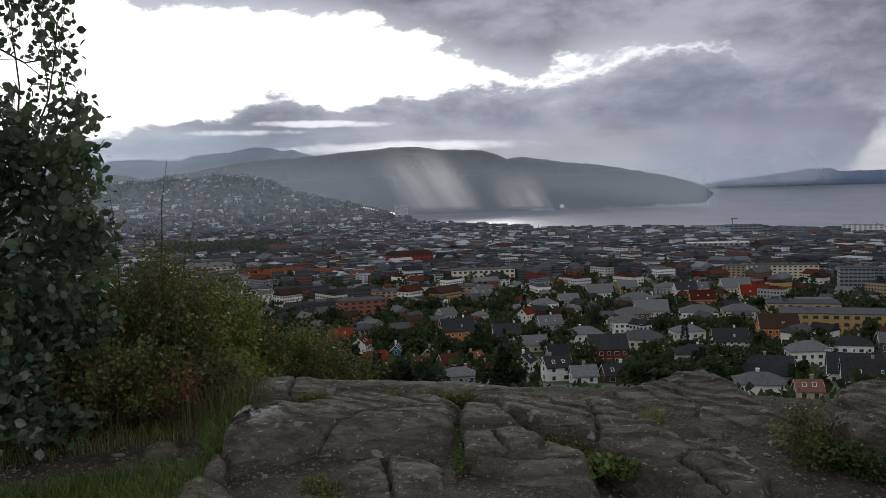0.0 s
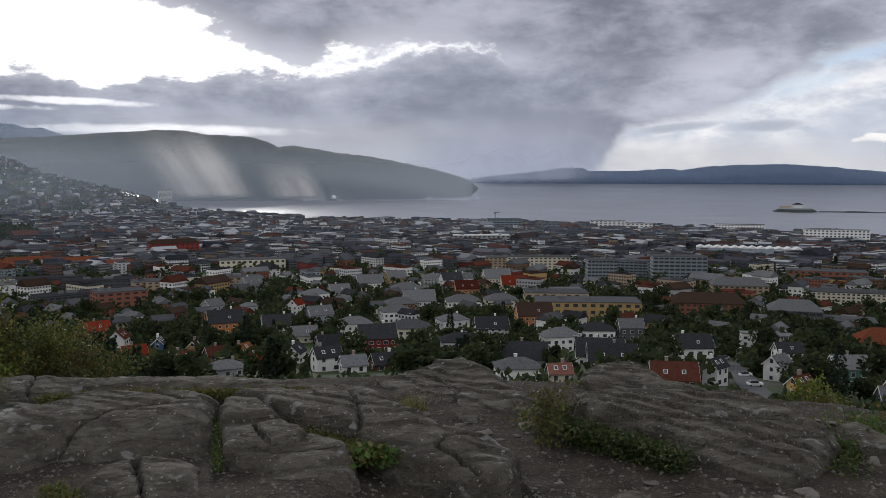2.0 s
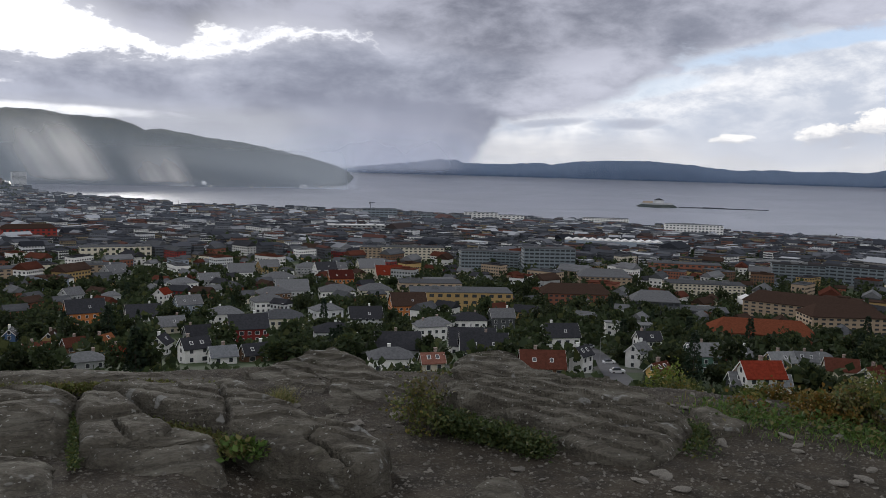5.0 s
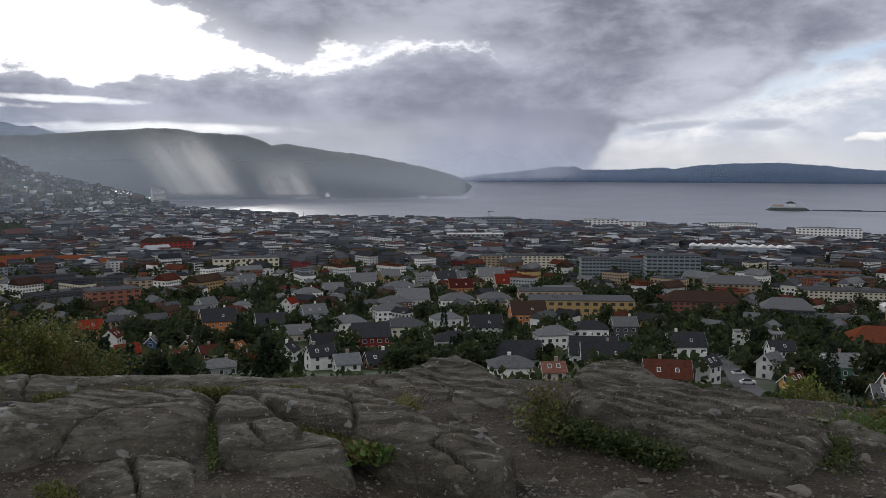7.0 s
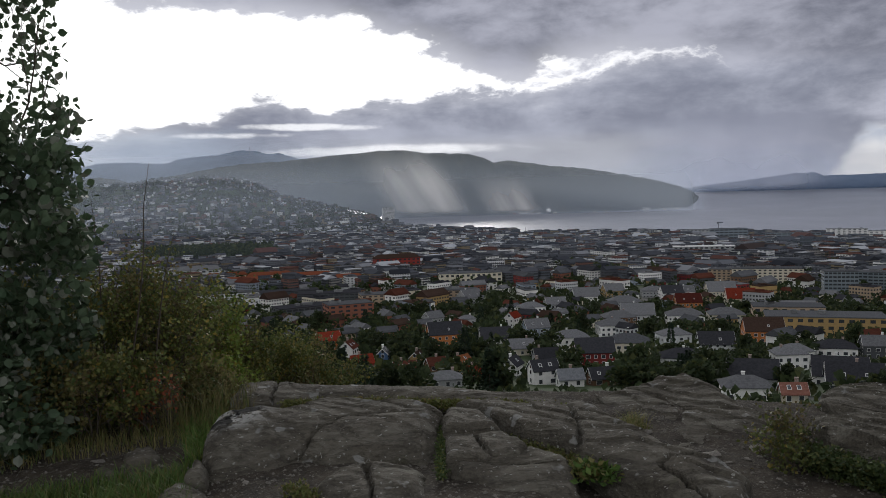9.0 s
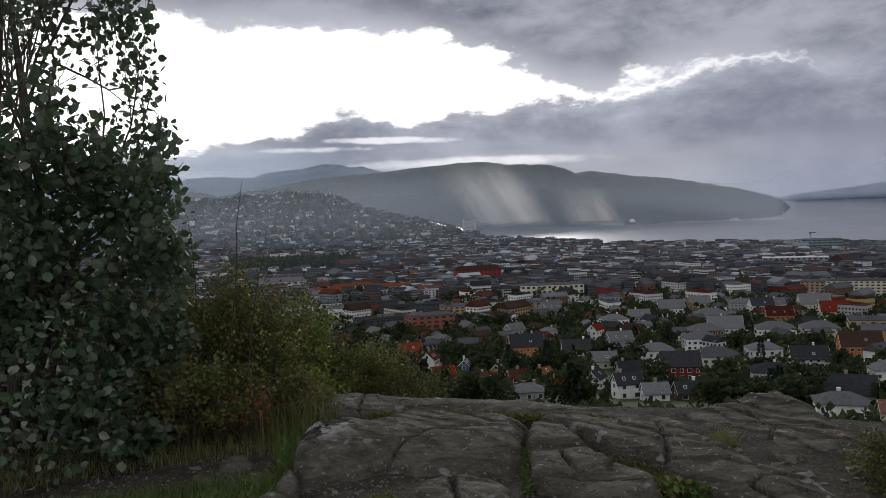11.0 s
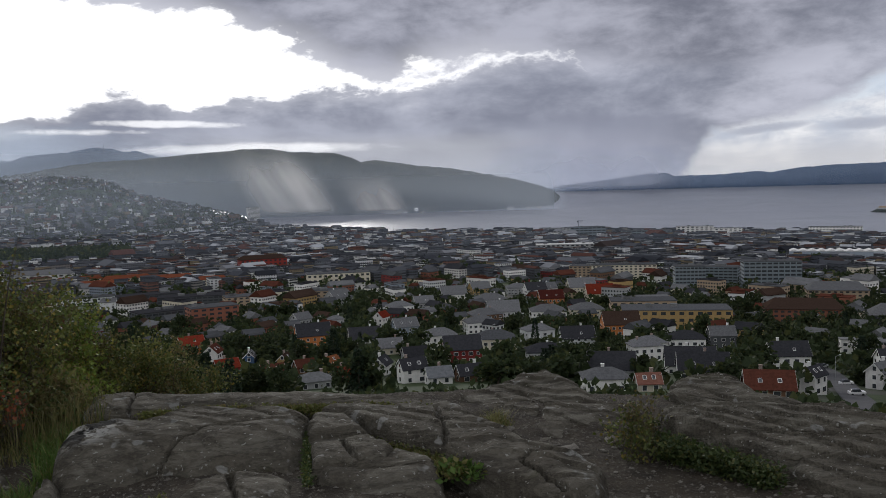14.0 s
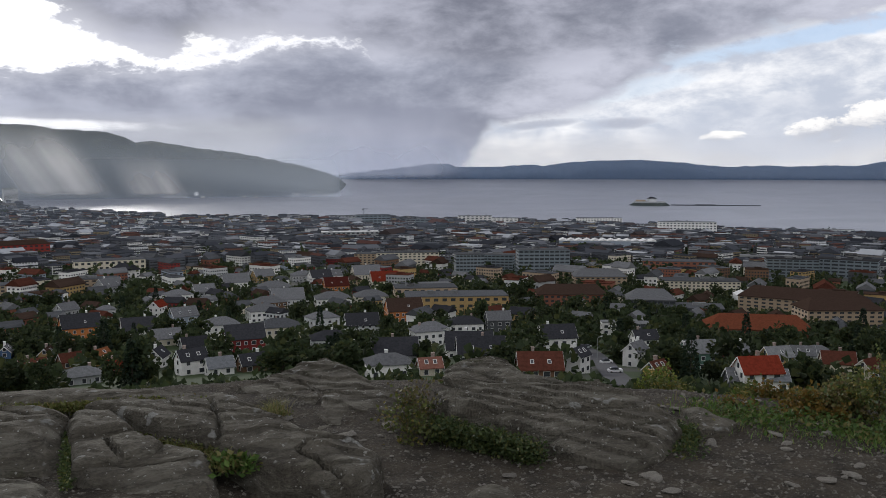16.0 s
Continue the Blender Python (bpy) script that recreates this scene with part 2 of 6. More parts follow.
def rock_mat():
    m = mat("schist", (0.094, 0.085, 0.067), (0.048, 0.043, 0.034), 0.9, 4.0, 70.0, 1.0, 0.028, spec=0.12)
    t = m.node_tree
    p = t.nodes["Principled BSDF"]
    base = p.inputs["Base Color"].links[0].from_socket
    tc = t.nodes.new("ShaderNodeTexCoord").outputs["Object"]
    mp = t.nodes.new("ShaderNodeMapping")
    t.links.new(tc, mp.inputs[0])
    mp.inputs["Scale"].default_value = (1.1, 2.8, 6.0)
    mp.inputs["Rotation"].default_value = (0.0, 0.2, 0.35)
    layer = noise_tex(t, mp.outputs[0], 3.0, 7.0, 0.68, 0.6)
    c = mixed(t, smooth(layer, 0.42, 0.70, t), base, (0.138, 0.130, 0.106))
    brown = noise_tex(t, tc, 1.3, 5.0, 0.6)
    c = mixed(t, M("MULTIPLY", smooth(brown, 0.50, 0.68, t), 0.38, tree=t), c, (0.042, 0.036, 0.026))
    seam = M("ABSOLUTE", M("SUBTRACT", noise_tex(t, mp.outputs[0], 1.6, 5.0, 0.6, 0.3), 0.5, tree=t), tree=t)
    c = mixed(t, M("MULTIPLY", M("SUBTRACT", 1.0, smooth(seam, 0.0, 0.025, t), tree=t), 0.45, tree=t), c, (0.026, 0.023, 0.018))
    pale = noise_tex(t, tc, 7.0, 3.0, 0.5)
    c = mixed(t, smooth(pale, 0.64, 0.69, t), c, (0.19, 0.19, 0.175))
    moss = noise_tex(t, tc, 2.1, 6.0, 0.7, 0.3)
    c = mixed(t, M("MULTIPLY", smooth(moss, 0.60, 0.72, t), 0.5, tree=t), c, (0.045, 0.048, 0.02))
    fleck = noise_tex(t, tc, 42.0, 2.0, 0.5)
    c = mixed(t, M("MULTIPLY", smooth(fleck, 0.66, 0.70, t), 0.8, tree=t), c, (0.26, 0.26, 0.235))
    # hairline joints
    crack = M("ABSOLUTE", M("SUBTRACT", noise_tex(t, mp.outputs[0], 0.42, 3.0, 0.5, 0.2), 0.5, tree=t), tree=t)
    line = M("SUBTRACT", 1.0, smooth(crack, 0.003, 0.009, t), tree=t)
    c = mixed(t, M("MULTIPLY", line, 0.22, tree=t), c, (0.016, 0.014, 0.011))
    t.links.new(c, p.inputs["Base Color"])
    bn = t.nodes.new("ShaderNodeBump")
    bn.inputs["Strength"].default_value, bn.inputs["Distance"].default_value = 0.9, 0.045
    t.links.new(layer, bn.inputs["Height"])
    old = p.inputs["Normal"].links[0].from_node
    t.links.new(old.outputs[0], bn.inputs["Normal"])
    t.links.new(bn.outputs[0], p.inputs["Normal"])
    return m


def lichened(source, at, reach):
    """The same rock with a crust of pale lichen and black pits in one corner."""
    m = source.copy()
    m.name = "schist_lichened"
    t = m.node_tree
    p = t.nodes["Principled BSDF"]
    base = p.inputs["Base Color"].links[0].from_socket
    tc = t.nodes.new("ShaderNodeTexCoord").outputs["Object"]
    far = t.nodes.new("ShaderNodeVectorMath")
    far.operation = "DISTANCE"
    t.links.new(tc, far.inputs[0])
    far.inputs[1].default_value = at
    near = M("SUBTRACT", 1.0, smooth(far.outputs["Value"], reach * 0.4, reach, t), tree=t)
    n = noise_tex(t, tc, 16.0, 4.0, 0.6)
    c = mixed(t, M("MULTIPLY", near, smooth(n, 0.44, 0.54, t), tree=t), base, (0.30, 0.30, 0.28))
    k = noise_tex(t, tc, 7.0, 3.0, 0.5)
    c = mixed(t, M("MULTIPLY", near, smooth(k, 0.50, 0.55, t), tree=t), c, (0.012, 0.012, 0.011))
    t.links.new(c, p.inputs["Base Color"])
    return m


ROCK = rock_mat()
DIRT = mat("trodden_earth", (0.050, 0.041, 0.029), (0.018, 0.015, 0.011), 0.95, 7.0, 85.0, 1.0, 0.030, third=(0.080, 0.072, 0.058), patches=38.0)
STONE = mat("loose_stone", (0.18, 0.168, 0.145), (0.08, 0.074, 0.064), 0.9, 9.0, 70.0, 0.4, 0.008, vary=0.5)
TOWN_GROUND = mat("town_greens", (0.026, 0.042, 0.017), (0.042, 0.062, 0.022), 0.95, 0.03, 0.3, 0.5, 0.6, third=(0.06, 0.058, 0.056), patches=0.012)
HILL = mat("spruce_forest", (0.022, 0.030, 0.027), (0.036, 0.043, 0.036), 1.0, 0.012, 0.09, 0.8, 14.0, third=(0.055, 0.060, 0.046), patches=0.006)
# distant forest: the blue of the air in between is put into its colour
FARHILL = mat("far_forest_haze_blue", (0.012, 0.032, 0.068), (0.019, 0.042, 0.082), 1.0, 0.008, 0.05, 0.6, 14.0)


def sea_mat():
    # pale base colour stands in for bright sky mirrored by the water
    m = mat("fjord_water", (0.235, 0.245, 0.280), (0.205, 0.216, 0.252), 0.16, 0.004, 0.05, 0.0, spec=0.6)
    t = m.node_tree
    p = t.nodes["Principled BSDF"]
    tc = t.nodes.new("ShaderNodeTexCoord").outputs["Object"]
    a = noise_tex(t, tc, 0.15, 6.0, 0.6)
    bn = t.nodes.new("ShaderNodeBump")
    bn.inputs["Strength"].default_value, bn.inputs["Distance"].default_value = 0.012, 0.5
    t.links.new(a, bn.inputs["Height"])
    t.links.new(bn.outputs[0], p.inputs["Normal"])
    wind = noise_tex(t, tc, 0.0022, 5.0, 0.6, 0.8)
    t.links.new(M("ADD", 0.30, M("MULTIPLY", smooth(wind, 0.35, 0.65, t), 0.08, tree=t), tree=t), p.inputs["Roughness"])
    return m


SEA = sea_mat()


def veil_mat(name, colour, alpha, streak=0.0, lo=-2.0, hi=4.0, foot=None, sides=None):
    """A faint tinted sheet standing in for haze or rain: scatters light, thins out upwards."""
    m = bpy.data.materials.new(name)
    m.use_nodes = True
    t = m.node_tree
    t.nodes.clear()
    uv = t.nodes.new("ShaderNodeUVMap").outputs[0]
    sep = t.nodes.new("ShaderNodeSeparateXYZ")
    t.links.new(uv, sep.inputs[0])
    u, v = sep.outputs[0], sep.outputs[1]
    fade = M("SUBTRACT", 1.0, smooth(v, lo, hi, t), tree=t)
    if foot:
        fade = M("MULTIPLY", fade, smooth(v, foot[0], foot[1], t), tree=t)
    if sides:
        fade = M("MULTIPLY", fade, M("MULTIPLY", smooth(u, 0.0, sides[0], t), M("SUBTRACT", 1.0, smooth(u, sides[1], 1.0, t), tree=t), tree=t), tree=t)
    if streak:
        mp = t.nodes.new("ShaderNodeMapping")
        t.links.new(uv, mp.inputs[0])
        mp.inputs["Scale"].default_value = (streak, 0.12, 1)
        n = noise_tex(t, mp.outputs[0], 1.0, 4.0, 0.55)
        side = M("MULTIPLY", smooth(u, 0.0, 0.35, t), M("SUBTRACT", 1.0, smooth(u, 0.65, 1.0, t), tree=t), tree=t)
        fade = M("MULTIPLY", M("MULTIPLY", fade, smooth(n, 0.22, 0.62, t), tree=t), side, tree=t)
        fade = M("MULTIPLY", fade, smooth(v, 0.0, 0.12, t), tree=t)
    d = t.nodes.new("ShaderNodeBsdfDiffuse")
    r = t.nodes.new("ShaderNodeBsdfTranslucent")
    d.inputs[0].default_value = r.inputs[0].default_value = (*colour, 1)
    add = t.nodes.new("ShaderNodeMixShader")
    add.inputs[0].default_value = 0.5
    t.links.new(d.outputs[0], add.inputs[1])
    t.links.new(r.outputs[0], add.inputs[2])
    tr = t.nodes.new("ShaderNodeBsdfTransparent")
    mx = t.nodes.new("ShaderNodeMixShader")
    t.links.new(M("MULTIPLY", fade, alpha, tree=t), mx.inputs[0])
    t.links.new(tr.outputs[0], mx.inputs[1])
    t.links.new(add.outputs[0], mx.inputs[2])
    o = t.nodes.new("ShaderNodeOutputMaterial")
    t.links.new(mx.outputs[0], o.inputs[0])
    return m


# ---- mesh helpers ----
def mesh_of(name, verts, faces, material=None, smooth_faces=False):
    me = bpy.data.meshes.new(name)
    me.from_pydata(verts, [], faces)
    if material:
        me.materials.append(material)
    if smooth_faces:
        me.polygons.foreach_set("use_smooth", [True] * len(me.polygons))
    me.update()
    return me


def part(name, bm, material, parent=None, label=""):
    me = bpy.data.meshes.new(name)
    bm.to_mesh(me)
    bm.free()
    me.materials.append(material)
    ob = new(name, me)
    if parent:
        ob.parent = parent
    return tagged(ob, label)


def grid_faces(n, m):
    i = np.arange(n - 1)[:, None] * m + np.arange(m - 1)[None, :]
    return np.stack([i, i + 1, i + m + 1, i + m], -1).reshape(-1, 4).tolist()


def fractal(x, y, scale, octaves=4, seed=0.0):
    """Value noise over arrays, built from sines and hashed lattices."""
    out, amp = np.zeros_like(x), 1.0
    for o in range(octaves):
        u, v = x / scale + 17.3 * o + seed, y / scale - 9.1 * o + seed * 1.7
        iu, iv = np.floor(u), np.floor(v)
        fu, fv = u - iu, v - iv
        fu, fv = fu * fu * (3 - 2 * fu), fv * fv * (3 - 2 * fv)

        def hsh(a, b):
            s = np.sin(a * 127.1 + b * 311.7) * 43758.5453
            return s - np.floor(s)

        out += amp * ((hsh(iu, iv) * (1 - fu) + hsh(iu + 1, iv) * fu) * (1 - fv) + (hsh(iu, iv + 1) * (1 - fu) + hsh(iu + 1, iv + 1) * fu) * fv - 0.5)
        amp, scale = amp * 0.5, scale * 0.5
    return out


# ---- the lie of the land: height by bearing and distance ----
SEA_EL = [(1000, -8.0), (2100, -4.25), (2300, -3.85), (2600, -3.4), (2900, -3.05), (3300, -2.6), (3600, -2.25), (4100, -1.68), (4500, -1.15), (4800, -0.6), (5000, -0.4)]
COAST = [(-180, 4600), (-14, 4600), (-8, 4250), (-5, 3800), (-3.2, 3560), (0, 3300), (3, 3080), (7, 2900), (11, 2720), (17, 2630), (30, 2420), (38, 2300), (43.5, 2165), (52, 2110), (80, 2000), (180, 2000)]
NEAR = [(0, 0.2), (5.5, 0.2), (7.0, -0.25), (12, -2.6), (30, -10.0), (60, -20.0), (100, -30.0), (160, -42.5), (220, -52.8)]
SLOPE = [(220, -13.9), (290, -12.9), (375, -11.3), (450, -10.2), (600, -8.6), (800, -7.2), (1150, -5.6), (1600, -4.6)]
UPLAND = [(-180, 0.3), (-40, 0.8), (-22, 1.0), (-19, 0.85), (-17.7, 1.15), (-14.2, 1.25), (-11.7, 0.95), (-9.9, 0.08), (-6.9, -0.7), (-3.9, -1.35), (-2, -1.9)]


def sea_z(d):
    return EZ + d * np.tan(np.radians(ramp(d, SEA_EL)))


def land_z(az, d):
    az, d = np.broadcast_arrays(np.asarray(az, float), np.asarray(d, float))
    near = ramp(d, NEAR)
    dc = ramp(az, COAST)
    f = np.clip((d - 1600) / (dc - 1600), 0, 1.3)
    el_c = ramp(dc, SEA_EL) + 0.06
    el = np.where(d < 1600, ramp(d, SLOPE), -4.6 + (el_c + 4.6) * f ** 0.75)
    # the suburb climbs the hillside in the south-west
    up = np.clip((d - 3000) / 1150, 0, 1)
    up = up * up * (3 - 2 * up)
    el = np.where(az < -2, el + (ramp(az, UPLAND) - el) * up, el)
    z = EZ + d * np.tan(np.radians(el))
    z = np.where((d > dc) & (az > -9), sea_z(d) - 3.0 - 0.01 * (d - dc), z)
    return np.where(d < 220, near, z)


def ground_z(az, d):
    return float(land_z(az, d))


def build_land():
    az = np.concatenate([np.arange(-180, -40, 6.0), np.arange(-40, 60, 0.5), np.arange(60, 181, 6.0)])
    d = np.concatenate([np.linspace(6.0, 30, 14), np.geomspace(33, 4880, 150)])
    A, D = np.meshgrid(az, d, indexing="ij")
    z = land_z(A, D)
    x, y = EX + D * np.sin(np.radians(A)), EY + D * np.cos(np.radians(A))
    behind = (np.abs(A) > 75)
    z = np.where(behind, -0.02 * D + 0.2, z)
    z = z + np.where(D > 220, fractal(x, y, 120.0, 3) * np.clip((D - 220) / 600, 0.0, 2.0), fractal(x, y, 9.0, 3) * 0.5 * np.clip((D - 7) / 10, 0, 1))
    z -= np.where(D < 12, 0.06, 0)
    v = np.stack([x, y, z], -1).reshape(-1, 3)
    ob = new("ground", mesh_of("ground", v.tolist(), grid_faces(len(az), len(d)), TOWN_GROUND, True))
    tagged(ob, "green and built-up valley floor falling to the fjord", "ground", kind="structure")


build_land()


def build_sea():
    az = np.linspace(-30, 75, 120)
    d = np.linspace(2050, 4900, 60)
    A, D = np.meshgrid(az, d, indexing="ij")
    v = np.stack([EX + D * np.sin(np.radians(A)), EY + D * np.cos(np.radians(A)), sea_z(D)], -1).reshape(-1, 3)
    ob = new("water", mesh_of("water", v.tolist(), grid_faces(120, 60), SEA, True))
    tagged(ob, "grey wind-rippled fjord under an overcast sky", "water", kind="structure")


build_sea()


def build_hill(name, label, skyline, d0, d1, material, foot=None, rough=0.10, steps=360, shore=None):
    """A wooded ridge: rises from its foot at d0 to its skyline at d1 and falls away behind."""
    a0, a1 = skyline[0][0], skyline[-1][0]
    az = np.linspace(a0, a1, steps)
    s = np.linspace(0, 1.25, 40)
    A, S = np.meshgrid(az, s, indexing="ij")
    near = ramp(A, shore) if shore else np.full_like(A, d0)
    D = near + (d1 - near) * S
    top = ramp(A, skyline)
    base = ramp(A, foot) if foot else ramp(np.full_like(A, d0), SEA_EL) - 0.1
    rise = np.where(S < 1, np.sin(np.minimum(S, 1) * math.pi / 2) ** 0.9, 1 - (S - 1) * 0.9)
    el = base + (top - base) * rise
    x, y = EX + D * np.sin(np.radians(A)), EY + D * np.cos(np.radians(A))
    el = el + fractal(x, y, 260.0, 4) * rough * 1.6 * np.sin(np.clip(S, 0, 1) * math.pi) + fractal(x, y, 30.0, 3) * rough * 0.8 * np.clip(S * 3, 0, 1)
    z = EZ + D * np.tan(np.radians(el))
    v = np.stack([x, y, z], -1).reshape(-1, 3)
    ob = new(name, mesh_of(name, v.tolist(), grid_faces(steps, 40), material, True))
    return tagged(ob, label, "hill", kind="structure")


build_hill("hill_main", "long dark wooded ridge across the fjord bay",
           [(-18, 1.2), (-14.5, 1.8), (-12.4, 2.07), (-10.5, 2.17), (-8.4, 2.33), (-6.8, 2.48), (-5.2, 2.6), (-3.3, 2.76), (-1.4, 2.76), (-0.3, 2.55), (0.8, 2.49), (2.8, 2.4), (3.9, 2.05), (4.5, 1.75), (5.4, 1.87), (8, 1.46), (10.6, 1.17), (12.8, 0.74), (15, 0.28), (16.7, -0.22), (17.4, -0.56), (17.8, -0.9), (18.1, -1.25)],
           4030, 4620, HILL, foot=[(-18, 0.4), (-9, -0.4), (-5, -1.2), (-2, -1.95), (13, -1.9), (17.1, -1.7), (17.6, -1.45), (18.1, -1.3)], steps=620,
           shore=[(-18, 4030), (10, 4030), (13, 4060), (17.1, 4170), (17.5, 4330), (17.9, 4540), (18.1, 4590)])
build_hill("hill_far_west", "wooded hill with a mast, distance haze painted into its blue",
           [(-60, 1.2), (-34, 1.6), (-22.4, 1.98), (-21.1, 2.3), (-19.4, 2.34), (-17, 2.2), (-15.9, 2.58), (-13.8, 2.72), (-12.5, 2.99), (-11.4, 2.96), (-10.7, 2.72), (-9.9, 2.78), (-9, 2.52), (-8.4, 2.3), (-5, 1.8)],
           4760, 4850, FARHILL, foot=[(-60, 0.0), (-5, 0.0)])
build_hill("hill_wooded_knoll", "small dark wooded knoll above the suburb",
           [(-34, 0.9), (-25, 1.2), (-22.4, 1.3), (-21.1, 1.44), (-20.1, 1.3), (-19, 0.9), (-18, 0.5)], 4080, 4190, HILL, foot=[(-34, 0.2), (-18, 0.2)], steps=120)
build_hill("hill_far_shore", "low wooded hills along the far shore, painted haze-blue",
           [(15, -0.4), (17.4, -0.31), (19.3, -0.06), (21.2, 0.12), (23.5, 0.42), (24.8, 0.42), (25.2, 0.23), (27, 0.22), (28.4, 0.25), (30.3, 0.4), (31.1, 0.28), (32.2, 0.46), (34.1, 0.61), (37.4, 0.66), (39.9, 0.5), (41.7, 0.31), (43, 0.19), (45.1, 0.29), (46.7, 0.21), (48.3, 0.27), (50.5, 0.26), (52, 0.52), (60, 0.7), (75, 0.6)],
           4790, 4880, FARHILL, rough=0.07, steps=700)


def build_veil(name, label, d, a0, a1, e0, e1, material, lean=0.0, unit=False):
    az = np.linspace(a0, a1, 60)
    el = np.linspace(e0, e1, 12)
    A, E = np.meshgrid(az, el, indexing="ij")
    B = A - lean * (E - e0)
    D = np.full_like(A, d)
    v = np.stack([EX + D * np.sin(np.radians(B)), EY + D * np.cos(np.radians(B)), EZ + D * np.tan(np.radians(E))], -1).reshape(-1, 3)
    me = mesh_of(name, v.tolist(), grid_faces(60, 12), material, True)
    uv = me.uv_layers.new(name="UVMap")
    U = (A - a0) / (a1 - a0)
    V = (E - e0) / (e1 - e0) if unit else E
    flat = np.stack([U, V], -1).reshape(-1, 2)
    idx = np.zeros(len(me.loops), dtype=np.int32)
    me.loops.foreach_get("vertex_index", idx)
    uv.data.foreach_set("uv", flat[idx].ravel())
    ob = new(name, me)
    return tagged(ob, label, "haze", kind="structure")


# haze is imitated by pale blue see-through sheets added at set distances
build_veil("backdrop_haze", "tinted sheet standing in for thin haze over the town", 1650, -50, 70, -6, 3, veil_mat("haze_thin", (0.66, 0.80, 1.0), 0.035, lo=-3, hi=2.5, foot=(-5.6, -3.6)))
build_veil("backdrop_haze_bay", "tinted sheet standing in for blue-grey haze under the ridge", 4005, -50, 18.6, -2.2, 5, veil_mat("haze_bay", (0.76, 0.84, 0.95), 0.37, lo=-1.2, hi=4.8, foot=(-1.84, -1.74), sides=(0.05, 0.975)))
build_veil("backdrop_haze_suburb", "tinted sheet standing in for haze before the hillside suburb", 2750, -50, 6, -3, 5, veil_mat("haze_suburb", (0.72, 0.82, 0.96), 0.24, lo=-1.0, hi=4.5, foot=(-4.2, 0.4), sides=(0.05, 0.72)))
build_veil("backdrop_haze_west", "tinted sheet standing in for blue haze before the western hills", 4700, -60, -2, -1.5, 5, veil_mat("haze_west", (0.70, 0.82, 1.0), 0.55, lo=0.8, hi=4.6, foot=(-1.0, 0.4), sides=(0.05, 0.86)))
build_veil("backdrop_haze_far", "tinted sheet standing in for thin haze before the far shore", 4740, 10, 70, -1.5, 5, veil_mat("haze_far", (0.62, 0.76, 1.0), 0.20, lo=0, hi=3.0, foot=(-0.75, -0.4), sides=(0.1, 0.9)))
# two near-white streaked sheets added to draw sunbeams through the rain
build_veil("backdrop_rain", "near-white sheet painted as sunbeams through rain over the bay", 3800, -2.9, 3.6, -1.75, 3.2, veil_mat("sunbeam_sheet", (0.98, 0.95, 0.90), 0.95, streak=1.1, lo=0.35, hi=1.05), lean=0.62, unit=True)
build_veil("backdrop_rain_shaft", "second fainter sheet painted as sunbeams through rain over the bay", 3850, 3.6, 8.0, -1.75, 1.6, veil_mat("sunbeam_sheet_faint", (0.98, 0.94, 0.90), 0.75, streak=1.0, lo=0.15, hi=0.9), lean=0.5, unit=True)
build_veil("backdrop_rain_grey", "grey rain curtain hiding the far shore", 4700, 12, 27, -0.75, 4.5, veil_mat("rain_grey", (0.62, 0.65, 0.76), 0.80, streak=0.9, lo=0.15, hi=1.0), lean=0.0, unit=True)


# ---- the lookout: earth, bedrock slabs, stones ----
def lookout_z(x, y):
    """Height of the trodden ground round the lookout."""
    r = np.hypot(x - EX, y - EY)
    a = np.degrees(np.arctan2(x - EX, y - EY))
    z = np.where(np.abs(a) < 75, ramp(r, NEAR), 0.2 - 0.02 * r)
    z = z + fractal(x, y, 1.1, 4, 3.0) * 0.07 + fractal(x, y, 0.16, 3, 5.0) * 0.018
    # earth banked up round the slabs
    bank = np.clip((a + 17) / 4, 0, 1) * np.clip((12 - a) / 5, 0, 1) * np.clip((5.3 - r) / 0.5, 0, 1)
    z = z + 0.075 * bank + 0.03
    z = z - 0.05 * np.exp(-((x - 1.5) ** 2 + (y - 3.6) ** 2) / 0.5)
    # the wooded shoulder beside the outcrop stays level a little further
    keep = np.clip((-a - 8) / 6, 0, 1) * np.clip((r - 5.5) / 1.5, 0, 1) * np.clip((11 - r) / 3, 0, 1)
    return z + keep * 0.35 * np.clip(r - 5.5, 0, 4) * 0.6


def lookout_at(x, y):
    return float(lookout_z(np.array([x]), np.array([y]))[0])


def build_lookout():
    xs, ys = np.arange(-8, 8.01, 0.045), np.arange(-7, 9.01, 0.045)
    X, Y = np.meshgrid(xs, ys, indexing="ij")
    v = np.stack([X, Y, lookout_z(X, Y)], -1).reshape(-1, 3)
    ob = new("ground_lookout", mesh_of("ground_lookout", v.tolist(), grid_faces(len(xs), len(ys)), DIRT, True))
    tagged(ob, "trodden brown earth path with gravel", "ground", kind="structure")


build_lookout()


def side_of(px, py, poly):
    """Signed distance to a closed outline, inside positive."""
    best = np.full(px.shape, 1e9)
    inside = np.zeros(px.shape, bool)
    for (x0, y0), (x1, y1) in zip(poly, poly[1:] + poly[:1]):
        ex, ey = x1 - x0, y1 - y0
        t = np.clip(((px - x0) * ex + (py - y0) * ey) / (ex * ex + ey * ey + 1e-9), 0, 1)
        best = np.minimum(best, np.hypot(px - x0 - t * ex, py - y0 - t * ey))
        if y0 != y1:
            inside ^= ((y0 > py) != (y1 > py)) & (px < ex * (py - y0) / (y1 - y0) + x0)
    return np.where(inside, best, -best)


ROCKS = []


